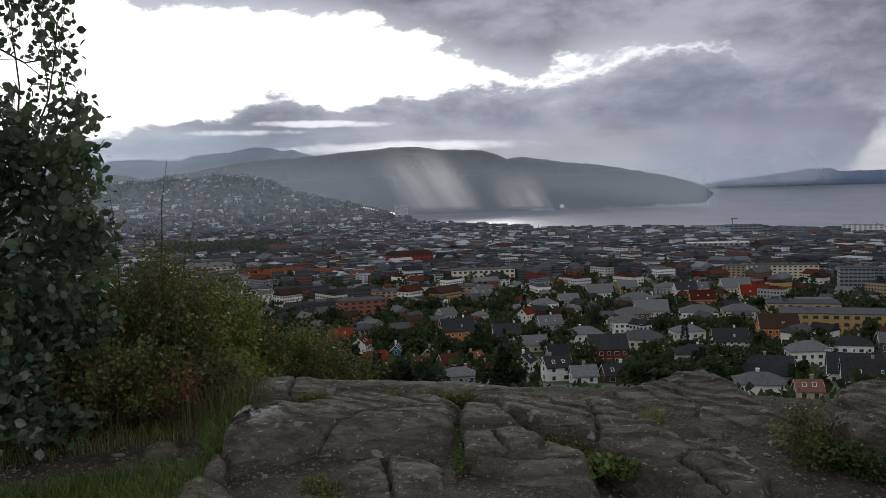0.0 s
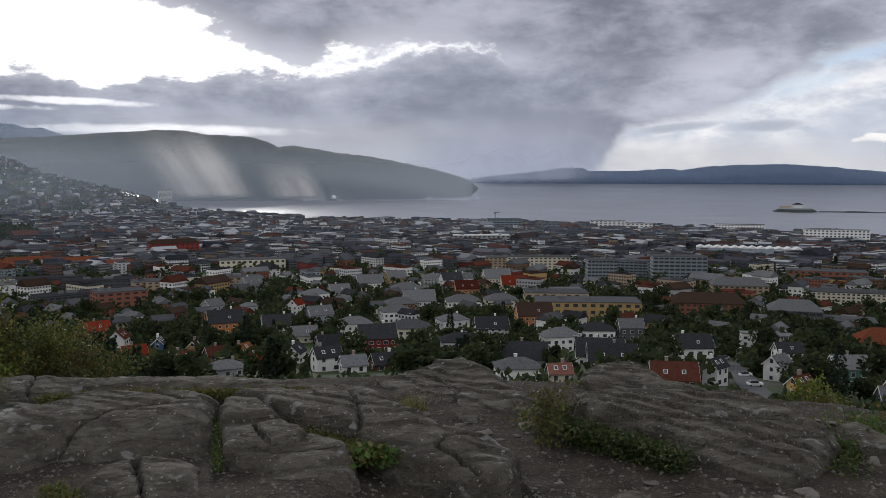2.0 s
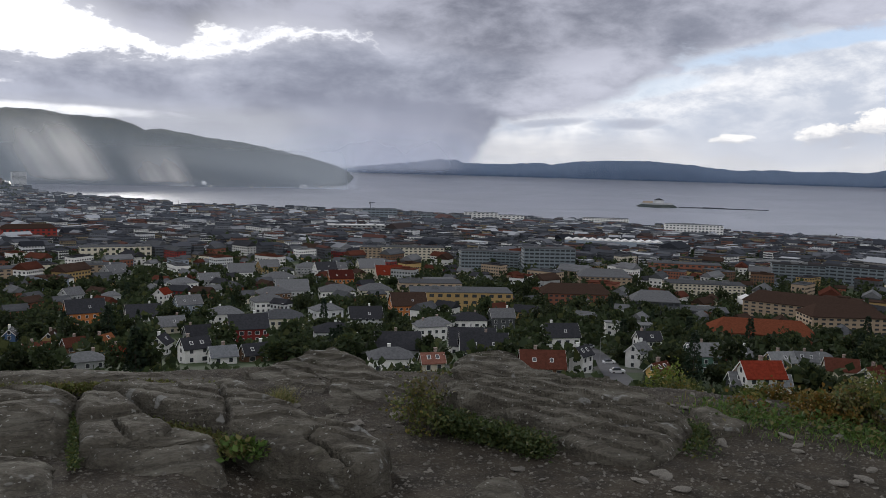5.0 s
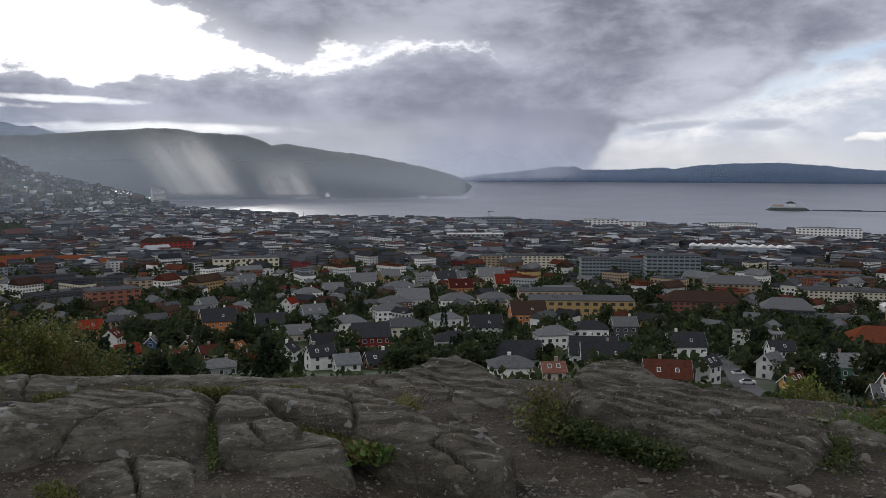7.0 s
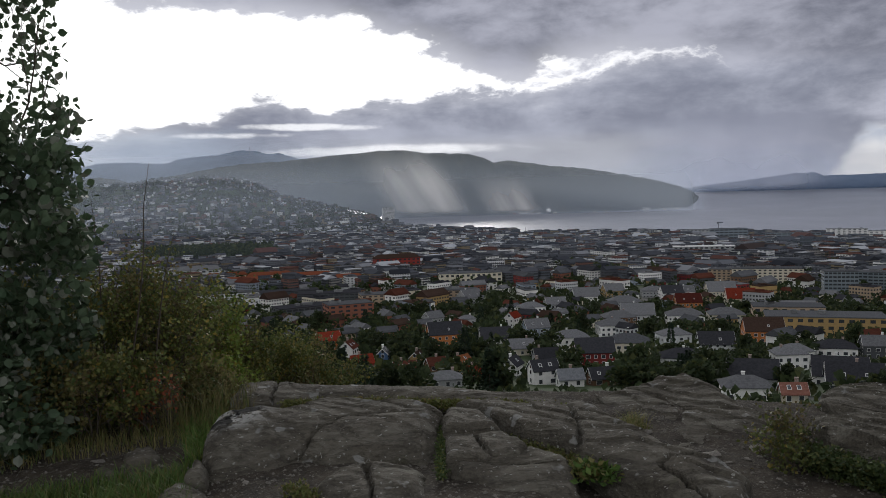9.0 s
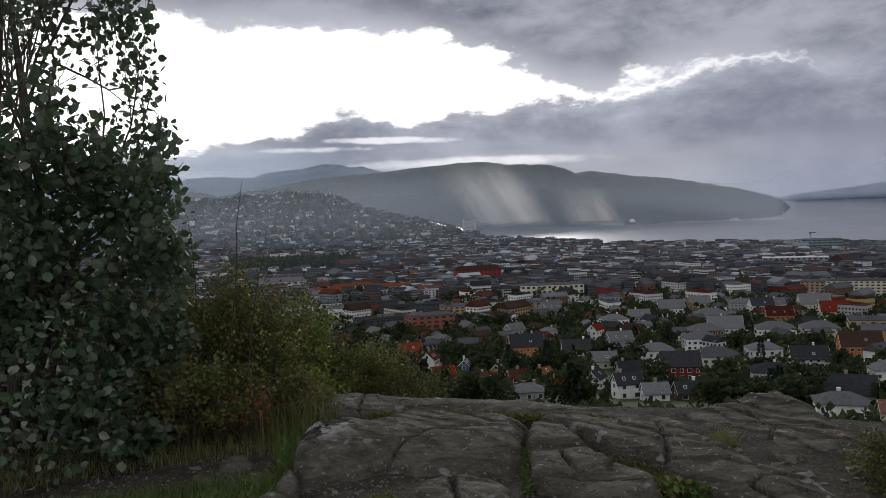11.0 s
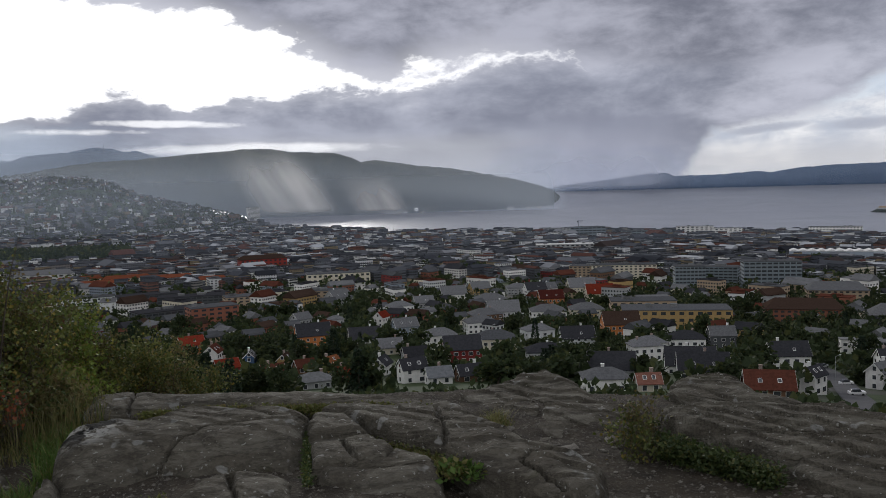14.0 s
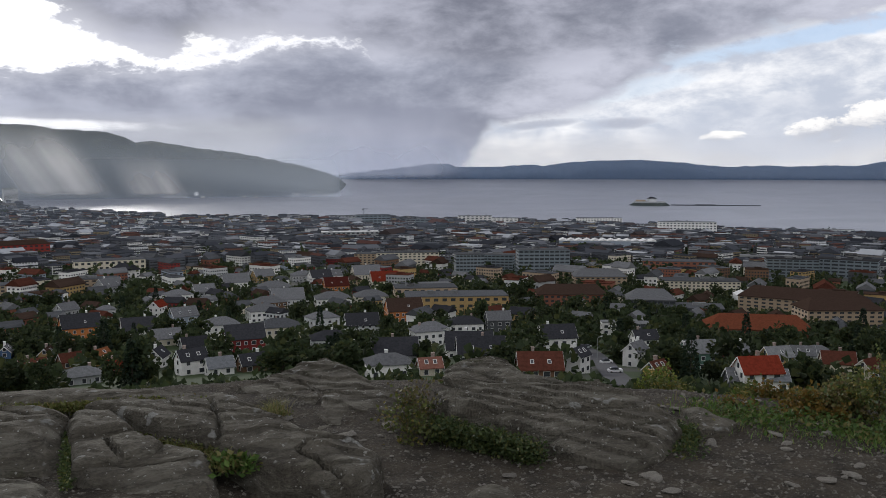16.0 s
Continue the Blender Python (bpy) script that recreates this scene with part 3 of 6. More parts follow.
def rock(label, z, poly, bevel=0.10, rough=0.03, drop=0.10, step=0.0115, cracks=(), tilt=(0.0, 0.0), name="rock", lichen=False, ledge=0.5, fall=0.0, grain=(0.62, 0.78), beds=0.16):
    """A slab of bedrock: layered, worn round at its edges, split by cracks."""
    ROCKS.append(poly)
    xs, ys = [p[0] for p in poly], [p[1] for p in poly]
    cx, cy = sum(xs) / len(xs), sum(ys) / len(ys)
    gx, gy = np.arange(min(xs) - 0.16, max(xs) + 0.16, step), np.arange(min(ys) - 0.16, max(ys) + 0.16, step)
    X, Y = np.meshgrid(gx, gy, indexing="ij")
    wx, wy = fractal(X, Y, 0.22, 3, 1.0) * 0.04, fractal(X, Y, 0.22, 3, 8.0) * 0.04
    s = side_of(X + wx, Y + wy, poly) - 0.008
    # layers run slantwise across the slab and step down towards the path
    u = (X * grain[0] + Y * grain[1])
    layer = u / beds + fractal(X, Y, 0.7, 3, 4.0) * 2.2
    step_h = ledge * (np.floor(layer) + np.clip((layer - np.floor(layer)) * 16 - 8, 0, 1)) * 0.013 - ledge * layer * 0.013
    vein = np.exp(-(fractal(X * 1.4, Y, 0.55, 4, 12.0) / 0.018) ** 2) * 0.0015 + np.exp(-(fractal(X, Y * 1.6, 0.33, 3, 15.0) / 0.014) ** 2) * 0.0008
    h = z + rough * 0.9 * fractal(X, Y, 0.9, 3, 2.0) + 0.014 * np.abs(fractal(X, Y, 0.30, 4, 7.0)) + step_h - vein + 0.014 * fractal(X, Y, 0.07, 3, 6.0) + tilt[0] * (X - cx) + tilt[1] * (Y - cy)
    e = np.clip(1 - s / (bevel * 0.7), 0, 1)
    # the face towards the path falls away
    front = np.clip(1 - s / 0.55, 0, 1) * np.clip((cy - Y) / (0.5 * (max(ys) - min(ys))) + 0.35, 0, 1)
    h = h - fall * front ** 1.5
    h = h - drop * 0.50 * e ** 2.2 - np.clip(-s, 0, 1) * 5.0
    for line in cracks:
        dist = np.full(X.shape, 1e9)
        for (x0, y0), (x1, y1) in zip(line, line[1:]):
            ex, ey = x1 - x0, y1 - y0
            t = np.clip(((X + wx * 0.6 - x0) * ex + (Y + wy * 0.6 - y0) * ey) / (ex * ex + ey * ey), 0, 1)
            dist = np.minimum(dist, np.hypot(X + wx * 0.6 - x0 - t * ex, Y + wy * 0.6 - y0 - t * ey))
        wide = 0.010 + 0.016 * np.clip(fractal(X, Y, 0.3, 2, 9.0) + 0.2, 0, 1)
        h = h - 0.05 * np.exp(-(dist / (wide * 0.8)) ** 2) - 0.004 * np.exp(-(dist / 0.06) ** 2)
    keep = s > -0.13
    idx = np.where(keep, np.cumsum(keep.ravel()).reshape(keep.shape) - 1, -1)
    v = np.stack([X - cx, Y - cy, h], -1)[keep]
    q = np.stack([idx[:-1, :-1], idx[1:, :-1], idx[1:, 1:], idx[:-1, 1:]], -1).reshape(-1, 4)
    q = q[(q >= 0).all(1)]
    ob = new(name, mesh_of(name, v.tolist(), q.tolist(), lichened(ROCK, (-1.04 - cx, 4.42 - cy, z - 0.06), 0.26) if lichen else ROCK))
    ob.location = (cx, cy, 0)
    return tagged(ob, label, "rock", "bedrock slabs of the lookout")


rock("large grey bedrock slab with a dark-pitted lichened corner", 0.45,
     [(-0.78, 4.63), (-0.63, 4.85), (-0.3, 4.77), (-0.07, 4.72), (0.06, 4.55), (0.04, 4.1), (0.02, 3.84), (-0.2, 3.95), (-0.49, 3.97), (-0.62, 4.08), (-0.74, 3.94), (-0.90, 3.84), (-1.10, 3.92), (-1.15, 4.27), (-1.16, 4.48), (-1.11, 4.64)],
     bevel=0.16, drop=0.10, lichen=True, ledge=0.8, fall=0.16, cracks=[[(-0.95, 3.85), (-0.71, 3.98), (-0.61, 4.18), (-0.46, 4.36), (-0.2, 4.43)], [(-0.35, 4.72), (-0.12, 4.52), (0.05, 4.44)]])
rock("low grey rock block at the foot of the slab", 0.36, [(-0.52, 3.56), (-0.47, 3.82), (-0.27, 3.90), (-0.03, 3.76), (0.0, 3.4), (-0.1, 3.2), (-0.32, 3.18), (-0.47, 3.3)], fall=0.12, cracks=[[(-0.3, 3.8), (-0.22, 3.3)]])
rock("squarish grey rock block between cracks", 0.44, [(0.065, 4.53), (0.26, 4.46), (0.36, 4.10), (0.065, 4.115)], bevel=0.05, drop=0.04)
rock("squarish grey rock block between cracks", 0.41, [(0.06, 4.1), (0.36, 4.07), (0.46, 3.90), (0.41, 3.79), (0.14, 3.755), (0.05, 3.745)], bevel=0.05, drop=0.04, cracks=[[(0.22, 4.1), (0.27, 3.75)]])
rock("grey rock block split by thin cracks", 0.375, [(0.07, 3.70), (0.09, 3.87), (0.27, 3.95), (0.49, 3.97), (0.64, 3.81), (0.66, 3.5), (0.63, 3.36), (0.54, 3.24), (0.40, 3.38), (0.27, 3.5)], bevel=0.08, drop=0.08, fall=0.12,
     cracks=[[(0.12, 3.8), (0.35, 3.72), (0.62, 3.72)]])
rock("low dark rock block half sunk in the path", 0.325, [(0.05, 3.66), (0.25, 3.47), (0.38, 3.34), (0.44, 3.2), (0.2, 3.15), (0.04, 3.3)], bevel=0.08, drop=0.06, fall=0.08)
rock("long tilted grey bedrock slab with a sharp lower edge", 0.44,
     [(0.12, 4.68), (0.35, 4.73), (0.58, 4.57), (0.79, 4.48), (0.95, 4.18), (1.12, 3.88), (1.26, 3.74), (1.37, 3.53), (1.28, 3.32), (1.13, 3.2), (1.0, 3.3), (0.82, 3.54), (0.66, 3.88), (0.44, 4.12), (0.27, 4.46)],
     bevel=0.07, drop=0.08, ledge=1.3, fall=0.10, cracks=[[(0.75, 4.5), (0.72, 4.1), (0.7, 3.9)], [(1.2, 3.72), (1.0, 3.6), (1.1, 3.3)]])
rock("rounded bedrock ridge along the drop", 0.40,
     [(-1.22, 5.07), (-1.26, 5.45), (-1.13, 5.56), (-0.7, 5.38), (-0.36, 5.32), (0.03, 5.2), (0.47, 5.02), (0.72, 4.85), (0.87, 4.8), (1.0, 4.36), (0.66, 4.64), (0.13, 4.9), (-0.31, 5.01), (-0.7, 5.09), (-0.98, 4.96)],
     bevel=0.12, drop=0.06, cracks=[[(-1.0, 5.5), (-0.95, 5.0)]])
rock("rounded grey bedrock hump at the edge of the drop", 0.28,
     [(1.0, 5.3), (1.26, 5.49), (1.58, 5.68), (1.76, 5.78), (1.89, 5.47), (1.9, 5.04), (2.03, 4.62), (1.94, 4.45), (1.62, 4.44), (1.29, 4.34), (1.22, 4.56), (1.18, 4.87)],
     bevel=0.14, drop=0.06, rough=0.06, ledge=1.4, fall=0.08, cracks=[[(1.2, 5.1), (1.6, 4.95), (1.95, 4.9)], [(1.35, 4.6), (1.5, 4.95), (1.45, 5.3)]])
rock("mossy grey bedrock knob at the edge of the drop", 0.30, [(2.32, 4.97), (2.51, 5.21), (2.88, 5.41), (2.96, 5.24), (2.89, 4.8), (3.07, 4.63), (3.08, 4.15), (2.64, 4.1), (2.36, 4.4)], bevel=0.14, drop=0.06, rough=0.06, ledge=1.4, fall=0.08, cracks=[[(2.4, 4.8), (2.7, 4.6), (3.0, 4.5)]])
rock("broad pale layered bedrock slab sloping into the path", 0.351,
     [(1.95, 4.3), (2.04, 4.25), (2.51, 4.1), (2.9, 3.98), (3.02, 3.5), (2.98, 3.36), (2.75, 3.17), (2.47, 3.03), (2.3, 3.18), (2.2, 3.5), (2.12, 3.85), (1.95, 4.02), (1.91, 4.14)],
     bevel=0.12, drop=0.06, ledge=1.7, grain=(0.80, 0.60), beds=0.11, tilt=(0.059, 0.156), cracks=[[(2.0, 3.95), (2.4, 3.75), (2.85, 3.6)], [(2.35, 3.95), (2.55, 3.6), (2.75, 3.3)], [(2.15, 3.5), (2.6, 3.45), (2.95, 3.4)]])
rock("flat pale rock beside the path", 0.27, [(3.27, 3.71), (3.4, 3.7), (3.36, 3.39), (3.25, 3.32), (3.1, 3.38)], bevel=0.06, drop=0.04, step=0.012)
rock("rounded boulder top in the path", 0.24, [(1.43, 3.0), (1.59, 3.2), (1.76, 3.25), (1.86, 3.14), (1.8, 2.8), (1.5, 2.78)], bevel=0.16, drop=0.12, step=0.012)
rock("grey boulder beside the slab", 0.30, [(-1.22, 3.45), (-1.25, 3.78), (-1.2, 3.95), (-1.04, 3.8), (-0.8, 3.49), (-0.95, 3.3)], bevel=0.14, drop=0.10, step=0.012)
rock("flat stone on the path edge", 0.28, [(-1.62, 4.38), (-1.61, 4.51), (-1.5, 4.5), (-1.4, 4.34), (-1.43, 4.23), (-1.55, 4.24)], bevel=0.06, drop=0.05, step=0.01, rough=0.01)
rock("flat stone on the path", 0.25, [(-1.71, 4.23), (-1.67, 4.29), (-1.56, 4.19), (-1.55, 4.1), (-1.65, 4.11)], bevel=0.04, drop=0.03, step=0.01, rough=0.01)
rock("small flat stone on the path", 0.24, [(-1.53, 4.13), (-1.49, 4.18), (-1.41, 4.13), (-1.41, 4.04), (-1.49, 4.04)], bevel=0.03, drop=0.02, step=0.01, rough=0.01)
rock("pale upright stone leaning on the slab", 0.34, [(-1.14, 3.8), (-1.18, 4.07), (-1.15, 4.11), (-1.06, 3.95), (-1.02, 3.78)], bevel=0.05, drop=0.08, step=0.01)
rock("pale flat stone in the path", 0.23, [(2.5, 2.87), (2.6, 2.92), (2.64, 2.83), (2.53, 2.62), (2.4, 2.66)], bevel=0.04, drop=0.03, step=0.01, rough=0.01)


def pebble_mesh(seed):
    bm = bmesh.new()
    bmesh.ops.create_icosphere(bm, subdivisions=2, radius=1.0)
    for v in bm.verts:
        n = noise.noise(v.co * 1.3 + Vector((seed * 7.1, 0, 0)))
        v.co *= 1 + 0.45 * n
        v.co.z *= 0.42
        v.co.x *= 1.25
    me = bpy.data.meshes.new("stone")
    bm.to_mesh(me)
    bm.free()
    me.materials.append(STONE)
    return me


PEBBLES = [pebble_mesh(k) for k in range(7)]


def on_rock(x, y, margin=0.0):
    return any(side_of(np.array([x]), np.array([y]), p)[0] > -margin for p in ROCKS)


def scatter_stones():
    r = random.Random(3)
    made = 0
    while made < 230:
        a, d = r.uniform(-30, 56), r.uniform(2.9, 5.4)
        if -16 < a < 10 or (a < -16 and r.random() < 0.6):
            if r.random() < 0.75:
                continue
        p = spot(a, d)
        if on_rock(p.x, p.y, 0.02):
            continue
        size = 0.010 + 0.035 * r.random() ** 3
        ob = new("stone", r.choice(PEBBLES))
        ob.scale = (size, size * r.uniform(0.6, 1.0), size * r.uniform(0.6, 1.1))
        ob.rotation_euler = (r.uniform(-0.2, 0.2), r.uniform(-0.2, 0.2), r.uniform(0, 6.3))
        ob.location = (p.x, p.y, lookout_at(p.x, p.y) + size * 0.12)
        tagged(ob, "small grey stone lying on the trodden earth", "stone", "loose stones on the path")
        made += 1


scatter_stones()


def scatter_gravel():
    r = np.random.default_rng(5)
    n = 17000
    a, d = np.radians(r.uniform(-32, 58, n)), r.uniform(2.6, 5.6, n)
    x, y = EX + d * np.sin(a), EY + d * np.cos(a)
    z = lookout_z(x, y)
    s = 0.003 + 0.013 * r.random(n) ** 4
    base = np.array([(1, 0, 0), (0.2, 0.8, 0.1), (-0.9, 0.3, 0), (-0.3, -0.8, 0), (0.1, 0, 0.75)])
    t = r.uniform(0, 6.3, n)
    bx = base[None, :, 0] * np.cos(t)[:, None] - base[None, :, 1] * np.sin(t)[:, None]
    by = base[None, :, 0] * np.sin(t)[:, None] + base[None, :, 1] * np.cos(t)[:, None]
    v = np.stack([x[:, None] + bx * s[:, None], y[:, None] + by * s[:, None], z[:, None] + (base[None, :, 2] - 0.05) * s[:, None]], -1).reshape(-1, 3)
    f = (np.arange(n)[:, None, None] * 5 + np.array([(0, 1, 4), (1, 2, 4), (2, 3, 4), (3, 0, 4)])[None]).reshape(-1, 3)
    ob = new("gravel", mesh_of("gravel", v.tolist(), f.tolist(), STONE))
    tagged(ob, "fine grey gravel scattered over the path", "gravel", kind="stuff")


scatter_gravel()

# ---- plants ----
BARK = mat("bark", (0.085, 0.07, 0.055), (0.045, 0.036, 0.028), 0.9, 20.0, 120.0, 0.5, 0.004)
LEAF_TREE = leaf_mat("leaves_aspen", (0.054, 0.092, 0.048), (0.105, 0.146, 0.082), (0.20, 0.22, 0.17))
LEAF_OLIVE = leaf_mat("leaves_olive", (0.056, 0.080, 0.021), (0.115, 0.125, 0.033), (0.18, 0.145, 0.036))
LEAF_LIME = leaf_mat("leaves_lime", (0.085, 0.135, 0.024), (0.155, 0.19, 0.033), (0.17, 0.155, 0.03))
LEAF_BROWN = leaf_mat("leaves_turning", (0.11, 0.080, 0.037), (0.118, 0.122, 0.037), (0.058, 0.086, 0.028))
LEAF_RED = leaf_mat("leaves_red", (0.22, 0.05, 0.025), (0.16, 0.075, 0.03), (0.10, 0.09, 0.03))
LEAF_ORANGE = leaf_mat("leaves_orange", (0.16, 0.085, 0.02), (0.12, 0.10, 0.02), (0.07, 0.085, 0.02))
GRASS = leaf_mat("grass_green", (0.05, 0.10, 0.02), (0.09, 0.14, 0.03), (0.15, 0.14, 0.05))
GRASS_DRY = leaf_mat("grass_dry", (0.17, 0.14, 0.06), (0.10, 0.11, 0.035), (0.06, 0.085, 0.025))
MOSS = leaf_mat("moss_grass", (0.06, 0.075, 0.02), (0.10, 0.10, 0.03), (0.12, 0.095, 0.04))
DARK_GRASS = leaf_mat("heath_plants", (0.028, 0.045, 0.016), (0.05, 0.07, 0.02), (0.08, 0.085, 0.025))


def leaf_mesh(name, pts, dirs, size, r, material, spread=0.5, slim=0.42, small=True):
    """One small folded leaf at each point."""
    n = len(pts)
    d = dirs + r.normal(0, spread, (n, 3))
    d /= np.linalg.norm(d, axis=1, keepdims=True) + 1e-9
    up = r.normal(0, 1, (n, 3)) + np.array([0, 0, 0.8])
    s = np.cross(d, up)
    s /= np.linalg.norm(s, axis=1, keepdims=True) + 1e-9
    k = np.cross(s, d)
    L = (size * (0.6 + 0.7 * r.random(n)))[:, None]
    if small:
        v = np.stack([pts, pts + d * L * 0.45 + s * L * slim + k * L * 0.08, pts + d * L, pts + d * L * 0.45 - s * L * slim + k * L * 0.08], 1).reshape(-1, 3)
        f = (np.arange(n)[:, None, None] * 4 + np.array([(0, 1, 2), (0, 2, 3)])[None]).reshape(-1, 3)
    else:
        ring = ((0, 0), (0.28, 0.85), (0.62, 0.9), (1.0, 0.0), (0.62, -0.9), (0.28, -0.85))
        v = np.stack([pts + d * L * a + s * L * slim * b + k * L * 0.09 * abs(b) for a, b in ring], 1).reshape(-1, 3)
        f = (np.arange(n)[:, None, None] * 6 + np.array([(0, 1, 2), (0, 2, 3), (0, 3, 4), (0, 4, 5)])[None]).reshape(-1, 3)
    return mesh_of(name, v.tolist(), f.tolist(), material)


def tube_mesh(name, segs, material, sides=5):
    v, f = [], []
    ring = [(math.cos(6.2832 * k / sides), math.sin(6.2832 * k / sides)) for k in range(sides)]
    for p0, p1, r0, r1 in segs:
        ax = (p1 - p0).normalized()
        s = ax.orthogonal().normalized()
        t = ax.cross(s)
        b = len(v)
        v += [tuple(p0 + (s * c + t * q) * r0) for c, q in ring] + [tuple(p1 + (s * c + t * q) * r1) for c, q in ring]
        f += [(b + k, b + (k + 1) % sides, b + sides + (k + 1) % sides, b + sides + k) for k in range(sides)]
    return mesh_of(name, v, f, material, True)


def grow(r, start, way, length, radius, depth, segs, tips, lift=0.15, kink=0.22, split=(2, 4)):
    """Branch by branch, tapering; leaf places gather along the thin wood."""
    p, d = start, way.normalized()
    n = 4
    for k in range(n):
        d = (d + Vector((r.gauss(0, kink), r.gauss(0, kink), r.gauss(0, kink) + lift))).normalized()
        q = p + d * (length / n)
        r0, r1 = radius * (1 - 0.6 * k / n), radius * (1 - 0.6 * (k + 1) / n)
        segs.append((p, q, r0, r1))
        if depth <= 1:
            for _ in range(2):
                tips.append((p.lerp(q, r.random()), d))
        if depth > 0 and k >= 1:
            for _ in range(r.randint(*split) if k == n - 1 else r.randint(1, 2)):
                side = Vector((r.gauss(0, 1), r.gauss(0, 1), r.gauss(0, 0.6) + 0.2)).normalized()
                grow(r, q, (d * 0.7 + side * 0.9), length * r.uniform(0.45, 0.7), r1 * 0.62, depth - 1, segs, tips, lift, kink, split)
        p = q


def shrub(name, label, category, base, height, spread, stems, leaves, size, material, seed, group="", lean=(0, 0), depth=2):
    r, q = random.Random(seed), np.random.default_rng(seed)
    segs, tips = [], []
    for _ in range(stems):
        a, o = r.uniform(0, 6.283), spread * 0.35 * r.random()
        way = Vector((math.cos(a) * 0.55 * spread / height + lean[0], math.sin(a) * 0.55 * spread / height + lean[1], 1.0))
        grow(r, Vector((math.cos(a) * o, math.sin(a) * o, -0.05)), way, height * r.uniform(0.55, 0.8), 0.010 * height ** 0.5, depth, segs, tips)
    top = max(t[0].z for t in tips)
    k = height / top
    segs = [(a * k, b * k, c, e) for a, b, c, e in segs]
    P = np.array([t[0] * k for t in tips])
    D = np.array([t[1] for t in tips])
    pick = q.integers(0, len(P), leaves)
    pts = P[pick] + q.normal(0, size * 0.9, (leaves, 3))
    thing = new(name, tube_mesh("stems", segs, BARK, 4))
    thing.location = base
    lv = new("leaves", leaf_mesh("leaves", pts, D[pick], size, q, material, 0.9))
    lv.parent = thing
    return tagged(thing, label, category, group)


def seat(az, d, sink=0.05):
    p = spot(az, d)
    return Vector((p.x, p.y, (lookout_at(p.x, p.y) if d < 8 else ground_z(az, d)) - sink))


def top_of(az, d, el):
    return EZ + d * math.tan(radians(el)) - seat(az, d).z


def big_tree():
    r, q = random.Random(21), np.random.default_rng(21)
    base = seat(-33.5, 5.5)
    thing = new("aspen_tree", None)
    thing.location = base
    segs, tips = [], []
    for k, (ax, ay, ln) in enumerate(((0.10, 0.0, 3.0), (-0.22, 0.1, 3.2), (0.30, -0.1, 2.3), (0.02, 0.3, 2.7), (-0.35, -0.2, 2.6), (0.34, 0.15, 1.9), (0.42, -0.2, 1.4))):
        grow(r, Vector((0.05 * k - 0.12, 0.03 * k, 0)), Vector((ax, ay, 1.0)), ln, 0.034, 3, segs, tips, 0.10, 0.20, (2, 3))
    squeeze = Matrix.Diagonal((0.60, 0.75, 1.0))
    segs = [(squeeze @ a, squeeze @ b, c, e) for a, b, c, e in segs]
    tips = [(squeeze @ a, b) for a, b in tips]
    # the crown keeps to its own side of the clearing
    def inside(v):
        a = math.degrees(math.atan2(base.x + v.x - EX, base.y + v.y - EY))
        return a < -22.4 - 0.8 * min(1, max(0, v.z - 1.2)) + 1.6 * noise.noise(Vector((0, 0, v.z * 2.3)))

    segs = [q4 for q4 in segs if inside(q4[0]) and inside(q4[1])]
    tips = [q2 for q2 in tips if inside(q2[0])]
    trunk = [s for s in segs if s[2] > 0.012]
    twigs = [s for s in segs if s[2] <= 0.012]
    for nm, some in (("trunk", trunk), ("branchwork", twigs)):
        ob = new(nm, tube_mesh(nm, some, BARK, 5))
        ob.parent = thing
    P, D = np.array([t[0] for t in tips]), np.array([t[1] for t in tips])
    # fuller low down, ragged towards the top
    w = np.where(P[:, 2] < 1.3, 1.0, np.where(P[:, 2] < 1.8, 0.4, 0.13))
    pick = q.choice(len(P), 12500, p=w / w.sum())
    ob = new("leaves", leaf_mesh("leaves", P[pick] + q.normal(0, 0.05, (12500, 3)), D[pick], 0.058, q, LEAF_TREE, 0.9, 0.42, False))
    ob.parent = thing
    # low skirt of sucker growth
    n = 5200
    a, h = q.uniform(0, 6.283, n), q.uniform(0.05, 2.0, n)
    rad = 0.78 * np.sqrt(q.random(n)) * (1.15 - 0.2 * h)
    sk = np.stack([rad * np.cos(a) + 0.1, rad * np.sin(a), h + q.normal(0, 0.05, n)], -1)
    ob = new("leaf_skirt", leaf_mesh("leaf_skirt", sk, np.stack([np.cos(a), np.sin(a), 0.2 + 0 * a], -1), 0.06, q, LEAF_TREE, 0.9, 0.42, False))
    ob.parent = thing
    tagged(thing, "dark-leaved young aspen tree with ragged thinning top", "tree")


big_tree()


